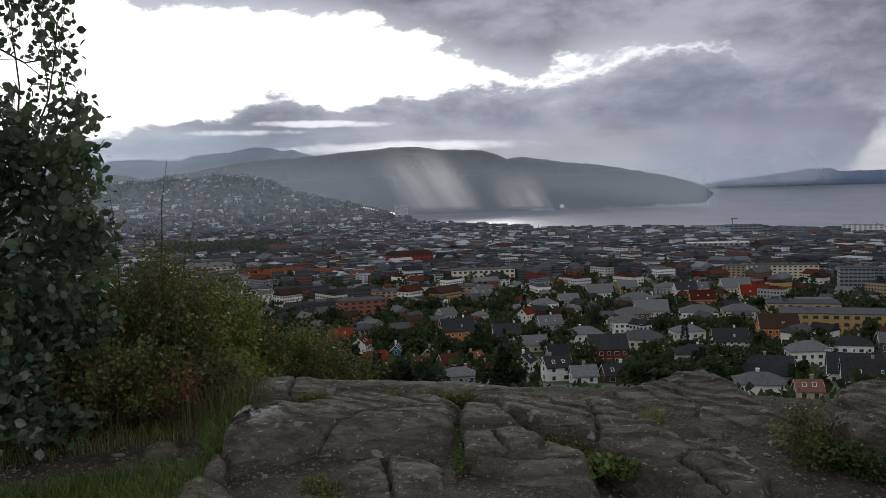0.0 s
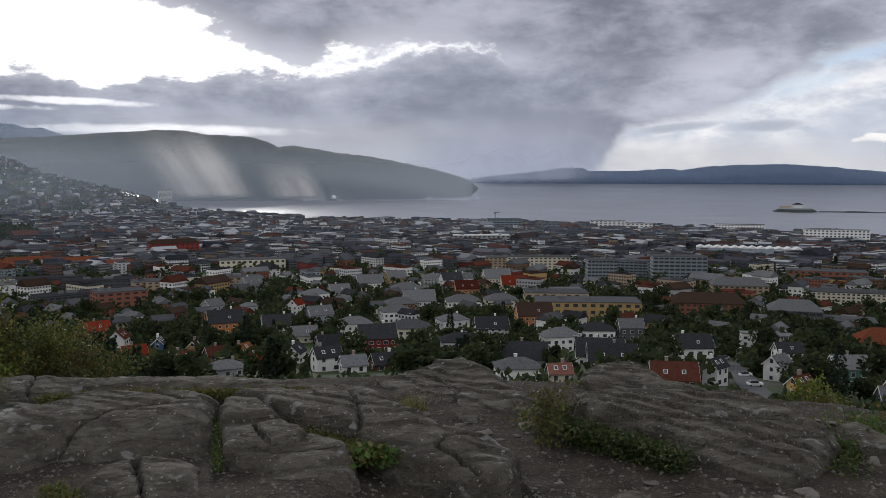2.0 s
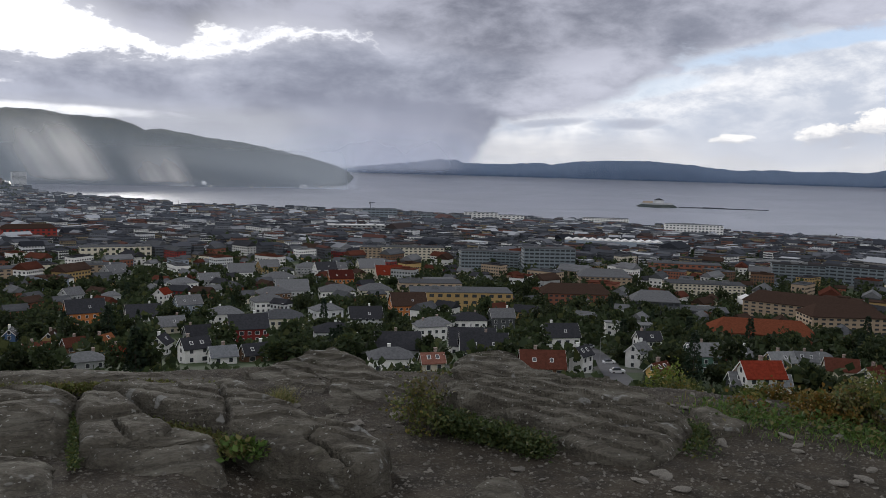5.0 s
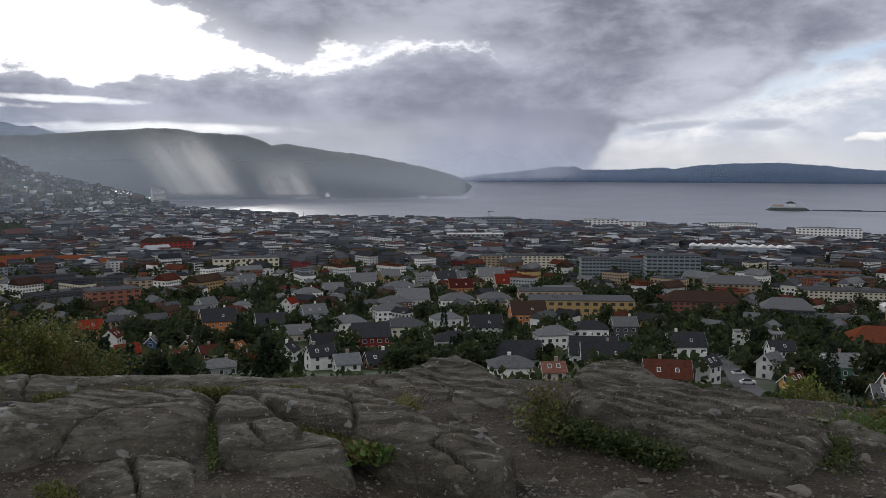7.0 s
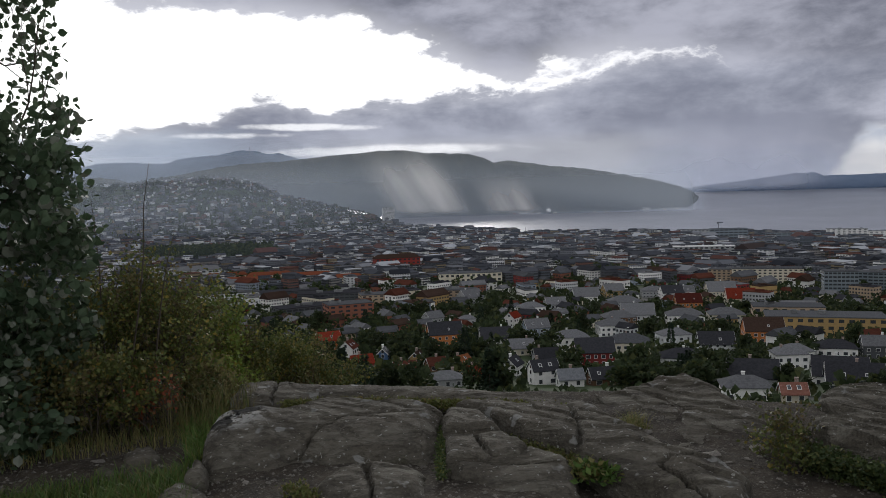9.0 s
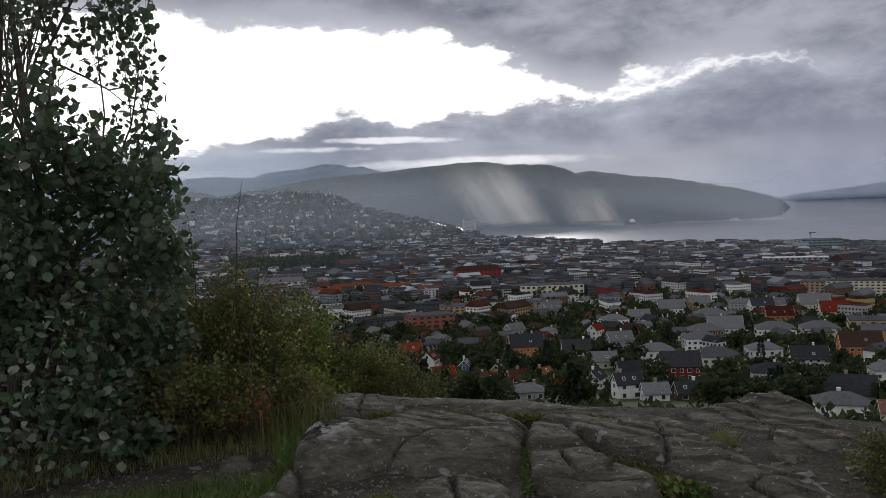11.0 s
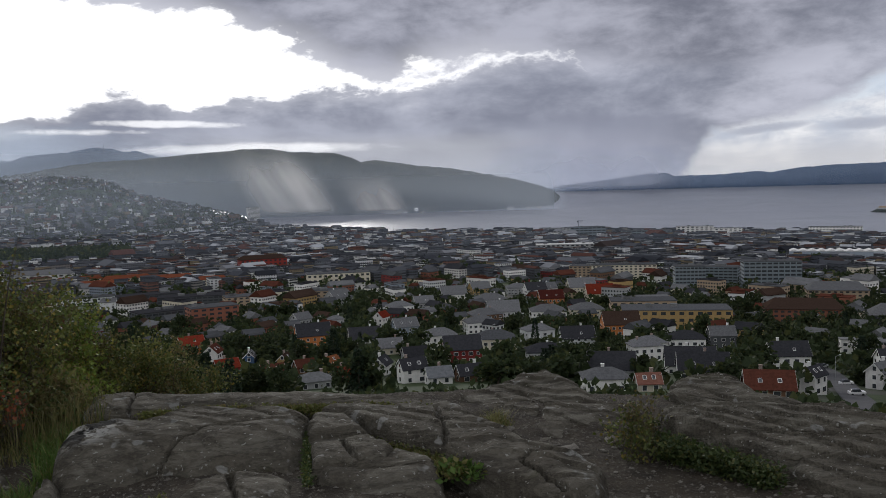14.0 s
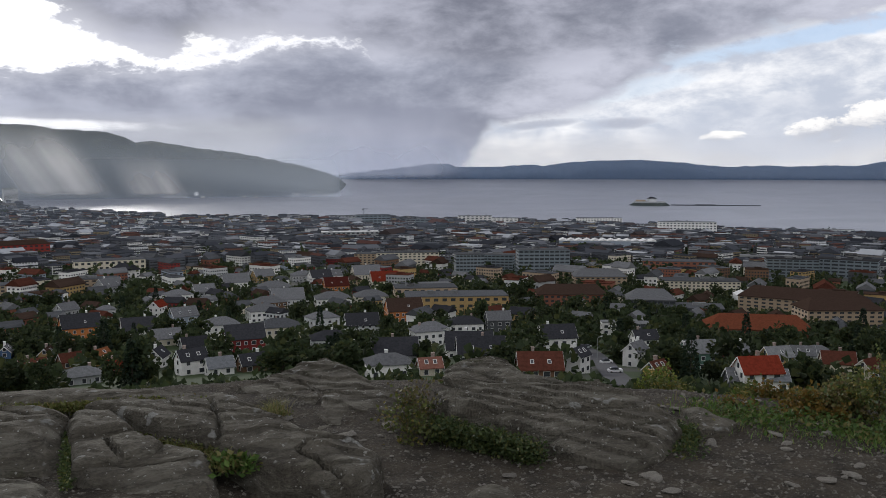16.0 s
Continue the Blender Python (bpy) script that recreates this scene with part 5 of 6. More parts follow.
def block(az, d, l, w, h, turn, wall, roof, floors, bays):
    """A town block: walls, parapet roof with plant boxes, a row of windows on each floor."""
    r = random.Random(int(az * 100) + int(d))
    p = spot(az, d, ground_z(az, d))
    PLACED.append((p.x, p.y, max(l, w) * 0.55))
    thing = new("apartment_block", None)
    thing.matrix_basis = pose(p.x, p.y, p.z, 0, 0, -az + turn)
    x, y = l / 2, w / 2
    bm = bmesh.new()
    box_bm(bm, -x, x, -y, y, -6, h)
    body = part("wall", bm, WALL[wall], thing)
    bm = bmesh.new()
    if roof in ("brown", "slate", "orangeroof"):
        o = 0.6
        k = min(0.35 * w, 6.0)
        e = [(-x - o, -y - o, h), (x + o, -y - o, h), (x + o, y + o, h), (-x - o, y + o, h)]
        vs = [bm.verts.new(q) for q in e] + [bm.verts.new((q[0], q[1], h + 0.4)) for q in e] + [bm.verts.new((-x + k, 0, h + k)), bm.verts.new((x - k, 0, h + k))]
        for f in ((3, 2, 1, 0), (0, 1, 5, 4), (1, 2, 6, 5), (2, 3, 7, 6), (3, 0, 4, 7), (4, 5, 9, 8), (6, 7, 8, 9), (5, 6, 9), (7, 4, 8)):
            bm.faces.new([vs[q] for q in f])
    elif floors == 1:
        n = max(4, int(l / 12))
        for k in range(n):
            x0, x1 = -x + l * k / n, -x + l * (k + 1) / n
            ring = [(x0, h), (x1, h), (x1, h + 0.3), ((x0 + x1) / 2, h + 0.18 * l / n + 0.6), (x0, h + 0.3)]
            prism_bm(bm, [(q, -y - 0.3, z) for q, z in ring], [(q, y + 0.3, z) for q, z in ring])
        bmesh.ops.recalc_face_normals(bm, faces=bm.faces)
    else:
        box_bm(bm, -x - 0.2, x + 0.2, -y - 0.2, y + 0.2, h, h + 0.5)
    cover = part("roof", bm, ROOF[roof], thing)
    if floors > 1 and roof not in ("brown", "slate", "orangeroof"):
        for _ in range(2):
            bm = bmesh.new()
            cx, s = r.uniform(-0.35, 0.35) * l, r.uniform(1.5, 4)
            box_bm(bm, cx - s, cx + s, -1.5, 1.5, h + 0.5, h + 2.4)
            part("plant_box", bm, ROOF["pale"], cover)
    if floors > 1:
        fh = h / floors
        for fl in range(floors):
            z0, z1 = fl * fh + fh * 0.32, fl * fh + fh * 0.78
            bm = bmesh.new()
            for k in range(bays):
                c = -x + l * (k + 0.5) / bays
                s = l / bays * (0.40 if wall in ("glass", "dark") else 0.26)
                for sy in (-1, 1):
                    box_bm(bm, c - s, c + s, sy * y - 0.06, sy * y + 0.06, z0, z1)
            nb = max(2, int(bays * w / l))
            for k in range(nb):
                c = -y + w * (k + 0.5) / nb
                s = w / nb * 0.28
                for sx in (-1, 1):
                    box_bm(bm, sx * x - 0.06, sx * x + 0.06, c - s, c + s, z0, z1)
            tagged(part("glazing", bm, PANE, body), kind="stuff")
    return tagged(thing, f"{NOTE[wall]} town block with {RNOTE[roof]} roof and window rows", "building", "town blocks")


LANE = [(36.7, 200), (36.37, 222), (35.83, 254), (35.22, 301), (34.42, 331), (33.46, 353), (32.3, 367)]
for (a0, d0), (a1, d1) in zip(LANE, LANE[1:]):
    for k in range(4):
        p = spot(a0 + (a1 - a0) * k / 4, d0 + (d1 - d0) * k / 4)
        PLACED.append((p.x, p.y, 4.5))
        HOMES.append((a0 + (a1 - a0) * k / 4, d0 + (d1 - d0) * k / 4, 5.0))

house(-7.11, 435, 11.6, 8.4, 5.2, 15, "orange", "red", "g")
house(-5.76, 379, 8.7, 6.3, 6.1, 72, "white", "redbrown", "g")
house(-4.94, 335, 8.8, 6.3, 4.0, 18, "darkred", "red", "g")
house(-3.38, 357, 6.0, 4.3, 5.3, 80, "blue", "slate", "g")
house(-1.97, 314, 8.2, 5.9, 2.9, 12, "darkred", "redbrown", "g")
house(-1.10, 346, 6.4, 4.6, 4.2, 70, "ochre", "brown", "g")
house(0.17, 329, 7.4, 5.3, 2.8, 20, "brown", "redbrown", "g")
house(1.95, 318, 6.4, 4.6, 4.7, 50, "yellow", "orange", "g")
house(0.80, 268, 10.7, 7.7, 2.8, 10, "grey", "pale", "h")
house(2.99, 290, 7.0, 5.0, 2.8, 10, "brown", "red", "g")
house(0.81, 435, 17.3, 12.5, 6.2, 10, "orange", "black", "g")
house(5.39, 308, 8.1, 5.8, 4.1, 70, "white", "black", "g")
house(7.49, 271, 8.5, 6.1, 5.1, 22, "white", "black", "g")
house(9.28, 261, 7.6, 5.5, 2.8, 15, "white", "metal", "g")
house(9.40, 406, 15.9, 11.4, 6.2, 12, "white", "slate", "h")
house(10.92, 344, 15.2, 10.9, 6.0, 8, "darkred", "black", "g")
house(11.46, 268, 8.5, 6.1, 2.8, 20, "brown", "black", "g")
house(12.26, 474, 17.6, 12.7, 6.2, 15, "white", "slate", "h")
house(13.20, 382, 18.4, 13.2, 6.2, 5, "cream", "grey", "h")
house(16.11, 421, 14.4, 10.4, 6.2, 25, "pale", "slate", "h")
house(13.81, 551, 20.3, 14.6, 6.2, 8, "pale", "slate", "g")
house(16.84, 547, 22.2, 16.0, 6.2, 8, "white", "slate", "h")
house(12.95, 652, 24.8, 17.9, 6.2, 8, "grey", "slate", "h")
house(12.56, 535, 19.9, 14.3, 5.7, 15, "brown", "slate", "h")
house(12.22, 769, 17.9, 12.9, 6.2, 25, "ochre", "slate", "g")
house(7.06, 460, 13.0, 9.3, 6.2, 20, "bluegrey", "slate", "g")
house(5.51, 531, 9.5, 6.8, 6.2, 60, "white", "red", "g")
house(6.75, 604, 17.7, 12.8, 6.2, 20, "white", "slate", "h")
house(8.39, 633, 14.7, 10.6, 6.2, 15, "grey", "slate", "g")
house(7.71, 342, 10.0, 7.2, 3.7, 15, "grey", "black", "g")
house(16.00, 748, 18.6, 13.4, 6.2, 20, "white", "black", "g")
house(16.85, 758, 14.9, 10.7, 6.2, 30, "white", "slate", "g")
house(17.06, 654, 18.6, 13.4, 6.2, 12, "orange", "darkroof", "g")
house(20.32, 702, 22.5, 16.2, 6.2, 12, "cream", "red", "g")
house(19.42, 557, 21.5, 15.5, 6.2, 10, "cream", "slate", "h")
house(21.66, 456, 19.0, 13.7, 6.2, 12, "orange", "brown", "g")
house(16.67, 329, 15.2, 11.0, 5.7, 6, "pale", "black", "h")
house(23.51, 364, 12.9, 9.3, 5.8, 25, "white", "slate", "h")
house(25.89, 383, 15.5, 11.2, 6.2, 8, "white", "black", "h")
house(21.05, 275, 14.6, 10.5, 4.4, 5, "grey", "black", "g")
house(20.57, 222, 11.5, 8.2, 3.9, 8, "white", "slate", "h")
house(23.45, 222, 5.9, 4.3, 2.8, 15, "cream", "pink", "g")
house(26.96, 295, 16.6, 12.0, 3.2, 6, "white", "black", "g")
house(6.00, 381, 11.0, 8.0, 3.6, 10, "cream", "slate", "g")
house(4.29, 438, 16.1, 11.6, 2.9, 8, "white", "black", "g")
house(2.39, 528, 9.6, 6.9, 6.2, 10, "grey", "slate", "h")
house(0.07, 543, 11.8, 8.5, 6.2, 40, "grey", "slate", "g")
house(2.63, 723, 19.7, 14.2, 6.2, 40, "grey", "slate", "g")
house(10.43, 716, 21.3, 15.3, 6.2, 12, "white", "slate", "g")
house(14.85, 768, 20.4, 14.7, 6.2, 10, "grey", "slate", "h")
house(23.77, 658, 24.3, 17.5, 6.2, 8, "ochre", "slate", "f")
house(19.09, 771, 24.2, 17.4, 6.2, 15, "cream", "slate", "g")
house(28.12, 404, 11.3, 8.1, 6.2, 15, "dark", "slate", "g")
house(32.13, 332, 13.6, 9.8, 6.2, 18, "white", "black", "g")
house(33.64, 247, 6.3, 4.5, 5.6, 62, "white", "black", "g")
house(31.00, 227, 11.7, 8.4, 2.8, 8, "brown", "redbrown", "g")
house(35.64, 402, 7.3, 5.2, 6.2, 10, "white", "pale", "f")
house(37.49, 413, 11.0, 7.9, 5.0, 15, "dark", "pale", "f")
house(37.96, 343, 9.5, 6.8, 5.5, 25, "white", "black", "g")
house(37.43, 289, 7.7, 5.6, 5.8, 62, "white", "slate", "g")
house(38.81, 224, 5.7, 4.1, 3.6, 55, "yellow", "redbrown", "g")
house(41.46, 295, 10.8, 7.7, 6.2, 25, "green", "pale", "g")
house(43.71, 322, 9.1, 6.6, 4.3, 30, "darkred", "slate", "g")
house(45.14, 222, 10.0, 7.2, 5.1, 28, "white", "red", "g")
house(44.12, 222, 6.8, 4.9, 2.8, 20, "dark", "slate", "g")
house(46.25, 307, 9.0, 6.5, 5.3, 35, "ochre", "pale", "g")
house(46.11, 222, 6.3, 4.5, 3.3, 20, "white", "metal", "g")
house(48.61, 351, 9.3, 6.7, 3.8, 10, "grey", "pale", "h")
house(49.80, 310, 10.3, 7.4, 4.6, 12, "cream", "redbrown", "g")
house(51.58, 295, 7.7, 5.6, 5.1, 60, "cream", "redbrown", "g")
house(47.76, 343, 8.3, 6.0, 3.2, 10, "grey", "slate", "g")
house(52.33, 273, 4.6, 3.3, 4.0, 50, "orange", "brown", "g")
house(18.77, 397, 15.3, 11.0, 4.8, 10, "pale", "black", "g")
house(23.22, 349, 12.2, 8.8, 6.2, 20, "white", "slate", "h")
house(26.14, 310, 17.2, 12.4, 3.7, 5, "white", "black", "g")
block(-2.31, 1253, 67.1, 24.1, 19.8, 12, "red", "brown", 4, 10)
block(-13.6, 898, 62.0, 22.0, 7.0, 5, "pale", "grey", 2, 14)
block(-9.6, 850, 58.0, 22.0, 9.0, 5, "dark", "black", 3, 14)
block(-6.9, 770, 56.0, 22.0, 10.5, -5, "dark", "black", 4, 12)
block(-8.2, 652, 55.0, 22.0, 9.5, 20, "dark", "black", 3, 12)
block(-3.35, 734, 39.3, 20.7, 10.8, 10, "tan", "grey", 4, 8)
block(1.67, 748, 35.1, 20.2, 11.0, -10, "tan", "grey", 4, 6)
block(-5.69, 612, 32.8, 19.9, 12.3, 15, "rust", "grey", 4, 6)
block(2.66, 948, 69.8, 24.4, 15.2, 5, "cream", "grey", 3, 12)
for row_az, row_d, row_l in ((-13.6, 1190, 56.0), (-10.8, 1150, 58.0), (-8.0, 1120, 50.0), (-12.2, 1090, 60.0), (-5.6, 1060, 36.0)):
    block(row_az, row_d, row_l, 12.0, 7.0, 3, "cream", "orangeroof", 2, 16)
block(-15.6, 1260, 72.0, 24.6, 14.4, -5, "pale", "slate", 3, 8)
block(-18.11, 1061, 56.8, 22.8, 9.9, 10, "pale", "grey", 2, 8)
block(10.91, 1063, 54.1, 22.5, 5.7, 4, "pale", "white", 1, 1)
block(25.22, 502, 60.5, 23.3, 11.4, 6, "ochre", "grey", 3, 12)
block(23.12, 586, 43.1, 21.2, 9.4, 6, "tan", "grey", 2, 8)
block(45.03, 425, 47.0, 21.6, 5.1, 10, "rust", "orangeroof", 2, 12)
block(47.66, 553, 70.3, 24.4, 11.1, -12, "tan", "brown", 5, 16)
block(49.62, 495, 39.8, 20.8, 11.3, 25, "tan", "brown", 5, 10)
block(45.64, 621, 43.7, 21.2, 5.8, 14, "pale", "white", 1, 8)
block(41.30, 674, 58.7, 23.0, 11.7, 10, "cream", "grey", 5, 18)
block(34.91, 709, 42.7, 21.1, 10.4, 8, "tan", "slate", 4, 10)
block(33.04, 560, 45.0, 21.4, 8.3, 8, "rust", "brown", 3, 12)
block(38.27, 534, 28.6, 19.4, 8.6, 6, "dark", "slate", 3, 8)
block(40.80, 530, 39.1, 20.7, 5.0, 4, "dark", "grey", 2, 12)
block(35.4, 1300, 145.0, 30.0, 14.0, 3, "bluegrey", "white", 1, 1)
block(31.12, 849, 51.2, 22.1, 25.0, 10, "glass", "grey", 7, 10)
block(28.06, 885, 35.6, 20.3, 17.8, -8, "glass", "grey", 6, 8)
block(26.13, 841, 28.2, 19.4, 20.3, 8, "glass", "grey", 6, 8)
block(21.89, 968, 71.3, 24.6, 15.6, 6, "cream", "grey", 5, 14)
block(19.58, 970, 39.0, 20.7, 14.3, -10, "tan", "grey", 5, 8)
block(18.07, 1477, 98.9, 26.0, 19.8, 5, "grey", "white", 4, 12)
block(40.49, 1762, 112.1, 26.0, 30.7, 8, "white", "pale", 6, 16)
block(34.84, 2277, 120.0, 26.0, 24.4, 4, "white", "grey", 5, 16)
block(39.94, 2182, 73.1, 24.8, 23.4, 4, "grey", "grey", 5, 10)
block(28.23, 2177, 87.5, 26.0, 23.3, 10, "white", "pale", 5, 8)
block(26.51, 2159, 86.7, 26.0, 28.9, 0, "white", "pale", 6, 8)
block(23.43, 2140, 120.0, 26.0, 20.1, 4, "glass", "grey", 4, 10)
block(19.60, 2132, 85.7, 26.0, 31.0, 6, "glass", "grey", 5, 8)
block(17.70, 2355, 78.9, 25.5, 22.1, 4, "grey", "grey", 4, 8)
block(49.07, 2059, 96.5, 26.0, 19.3, 4, "pale", "pale", 3, 8)
block(46.91, 916, 49.1, 21.9, 18.4, 8, "glass", "dark", 6, 8)
block(50.12, 951, 57.3, 22.9, 17.8, -6, "glass", "dark", 5, 8)
block(45.56, 1058, 63.8, 23.7, 11.3, 4, "grey", "pale", 3, 10)
block(40.01, 934, 75.1, 25.0, 11.3, 4, "rust", "grey", 3, 12)
block(51.28, 1793, 96.1, 26.0, 15.6, 4, "rust", "grey", 3, 8)


# ---- more houses between the landmarks ----
def unit_mesh(kind, material):
    bm = bmesh.new()
    if kind == "box":
        box_bm(bm, -0.5, 0.5, -0.5, 0.5, -0.6, 1.0)
    elif kind == "gable":
        ring = [(-0.56, 0.0), (0.56, 0.0), (0.56, 0.12), (0.0, 1.12), (-0.56, 0.12)]
        prism_bm(bm, [(-0.54, q, z) for q, z in ring], [(0.54, q, z) for q, z in ring])
        bmesh.ops.recalc_face_normals(bm, faces=bm.faces)
    else:
        box_bm(bm, -0.51, 0.51, -0.52, 0.52, 0.0, 0.16)
        box_bm(bm, -0.2, 0.1, -0.2, 0.2, 0.16, 0.6)
    me = bpy.data.meshes.new(kind)
    bm.to_mesh(me)
    bm.free()
    me.materials.append(material)
    return me


def row_mesh(bays, deep):
    bm = bmesh.new()
    for k in range(bays):
        c = -0.5 + (k + 0.5) / bays
        for s in (-1, 1):
            box_bm(bm, c - 0.27 / bays, c + 0.27 / bays, s * 0.5 - 0.008, s * 0.5 + 0.008, 0, 1)
    for k in range(deep):
        c = -0.5 + (k + 0.5) / deep
        for s in (-1, 1):
            box_bm(bm, s * 0.5 - 0.006, s * 0.5 + 0.006, c - 0.22 / deep, c + 0.22 / deep, 0, 1)
    me = bpy.data.meshes.new("glazing")
    bm.to_mesh(me)
    bm.free()
    me.materials.append(PANE)
    return me


def fill_houses():
    r = random.Random(31)
    walls = ["white", "white", "pale", "cream", "grey", "ochre", "tan", "rust", "brown", "darkred", "dark", "bluegrey"]
    roofs = ["slate", "slate", "black", "grey", "redbrown", "brown", "grey"]
    body = {n: unit_mesh("box", WALL[n]) for n in set(walls)}
    gable = {n: unit_mesh("gable", ROOF[n]) for n in set(roofs)}
    flat = {n: unit_mesh("flat", ROOF[n]) for n in set(roofs)}
    small, wide = row_mesh(4, 2), row_mesh(8, 3)
    made = tries = 0
    while made < 270 and tries < 9000:
        tries += 1
        az = r.uniform(-16, 55)
        d = 430 * (1020 / 430) ** (r.random() ** 0.7)
        p = spot(az, d, ground_z(az, d))
        big = d > 620 and r.random() < 0.55
        l = r.uniform(16, 30) if big else r.uniform(9, 13)
        w = r.uniform(11, 14) if big else l * 0.72
        h = r.uniform(8, 13) if big else r.uniform(4.6, 6.0)
        if any(math.hypot(q[0] - p.x, q[1] - p.y) < q[2] + l * 0.55 + 1 for q in PLACED):
            continue
        PLACED.append((p.x, p.y, l * 0.55))
        wn, rn = r.choice(walls), r.choice(roofs)
        level = big and r.random() < 0.5
        thing = new("town_house" if big else "wooden_house", None)
        thing.matrix_basis = pose(p.x, p.y, p.z, 0, 0, r.choice((18, 108, 40, 130)) + r.gauss(0, 6))
        ob = new("wall", body[wn])
        ob.parent, ob.scale = thing, (l, w, h)
        ob = new("roof", (flat if level else gable)[rn])
        ob.parent, ob.location, ob.scale = thing, (0, 0, h), (l, w, 3.0 if level else w * 0.36)
        fl = max(1, int(h / 2.8))
        for k in range(fl):
            ob = new("glazing", wide if big else small)
            ob.parent, ob.location, ob.scale = thing, (0, 0, 0.9 + k * 2.8), (l, w, 1.3)
            tagged(ob, kind="stuff")
        tagged(thing, f"{NOTE[wn]} {'town house' if big else 'wooden house'} with {'flat' if level else 'gabled'} {RNOTE[rn]} roof", "house", "houses in the valley")
        made += 1


fill_houses()


# ---- trees of the town ----
LEAF_TOWN = leaf_mat("leaves_town", (0.018, 0.028, 0.012), (0.034, 0.048, 0.019), (0.048, 0.056, 0.019), 0.8)
LEAF_SPRUCE = leaf_mat("needles_spruce", (0.012, 0.024, 0.014), (0.024, 0.038, 0.02), None, 0.85)


def clumps(q, n, shape, size):
    """Leaf clumps through a crown of uneven lobes."""
    lobes = q.normal(0, 0.42, (9, 3)) * np.array([1, 1, 0.8])
    rad = q.uniform(0.35, 0.6, 9)
    k = q.integers(0, 9, n)
    v = q.normal(0, 1, (n, 3))
    v /= np.linalg.norm(v, axis=1, keepdims=True)
    p = lobes[k] + v * (rad[k] * q.uniform(0.55, 1.0, n) ** 0.5)[:, None]
    return p * np.array(shape), v


def tree_meshes(seed):
    q = np.random.default_rng(seed)
    p, d = clumps(q, 520, (3.2, 3.2, 3.0), 0.7)
    p[:, 2] += 5.6 - 0.4
    p[:, 2] = np.maximum(p[:, 2], 1.6)
    crown = leaf_mesh("crown", p, d, 0.95, q, LEAF_TOWN, 0.6, 0.5)
    r = random.Random(seed)
    segs = [(Vector((0, 0, -1)), Vector((0.1, 0, 2.4)), 0.26, 0.2)]
    for _ in range(5):
        a = r.uniform(0, 6.28)
        segs.append((Vector((0.1, 0, 2.2)), Vector((math.cos(a) * 1.8, math.sin(a) * 1.8, r.uniform(4.5, 6.5))), 0.14, 0.04))
    return tube_mesh("trunk", segs, BARK, 6), crown


def spruce_meshes(seed):
    q = np.random.default_rng(seed)
    n = 520
    z = q.uniform(0, 1, n) ** 1.2
    a = q.uniform(0, 6.283, n)
    rr = (1 - z) * 2.3 * q.uniform(0.4, 1.0, n) + 0.1
    p = np.stack([rr * np.cos(a), rr * np.sin(a), 1.0 + z * 10 - rr * 0.25], -1)
    d = np.stack([np.cos(a), np.sin(a), np.full(n, -0.4)], -1)
    crown = leaf_mesh("crown", p, d, 0.8, q, LEAF_SPRUCE, 0.3, 0.4)
    return tube_mesh("trunk", [(Vector((0, 0, -1)), Vector((0, 0, 10)), 0.2, 0.03)], BARK, 6), crown


TREES = [tree_meshes(300 + k) for k in range(6)]
SPRUCES = [spruce_meshes(320 + k) for k in range(2)]
SPOTS = np.array(PLACED)


def is_free(x, y, r):
    return bool((np.hypot(SPOTS[:, 0] - x, SPOTS[:, 1] - y) > SPOTS[:, 2] + r).all())


HOME = np.array(HOMES)


def in_view_of(az, d, r, back=55):
    """Whether a tree here would stand right in front of a house lower on the slope."""
    gap_d = HOME[:, 1] - d
    return bool(((np.abs(np.radians(HOME[:, 0] - az)) * d < HOME[:, 2] + r) & (gap_d > 0) & (gap_d < back)).any())


def plant_town():
    r = random.Random(77)
    made = 0
    while made < 290:
        az = r.uniform(-12, 55)
        d = 225 * (640 / 225) ** (r.random() ** 0.9)
        p = spot(az, d)
        if not is_free(p.x, p.y, 1.5) or in_view_of(az, d, 0.5):
            continue
        conifer = r.random() < 0.10
        trunk, crown = r.choice(SPRUCES if conifer else TREES)
        s = r.uniform(0.8, 1.5)
        ob = new("spruce_tree" if conifer else "garden_tree", trunk)
        ob.location = (p.x, p.y, ground_z(az, d) - 0.3)
        ob.scale = (s * r.uniform(0.85, 1.2), s * r.uniform(0.85, 1.2), s * r.uniform(0.8, 1.15))
        ob.rotation_euler = (0, 0, r.uniform(0, 6.28))
        top = new("crown", crown)
        top.parent = ob
        tagged(ob, "dark narrow spruce between the houses" if conifer else "dark green leafy tree between the houses", "tree", "garden trees")
        made += 1


plant_town()


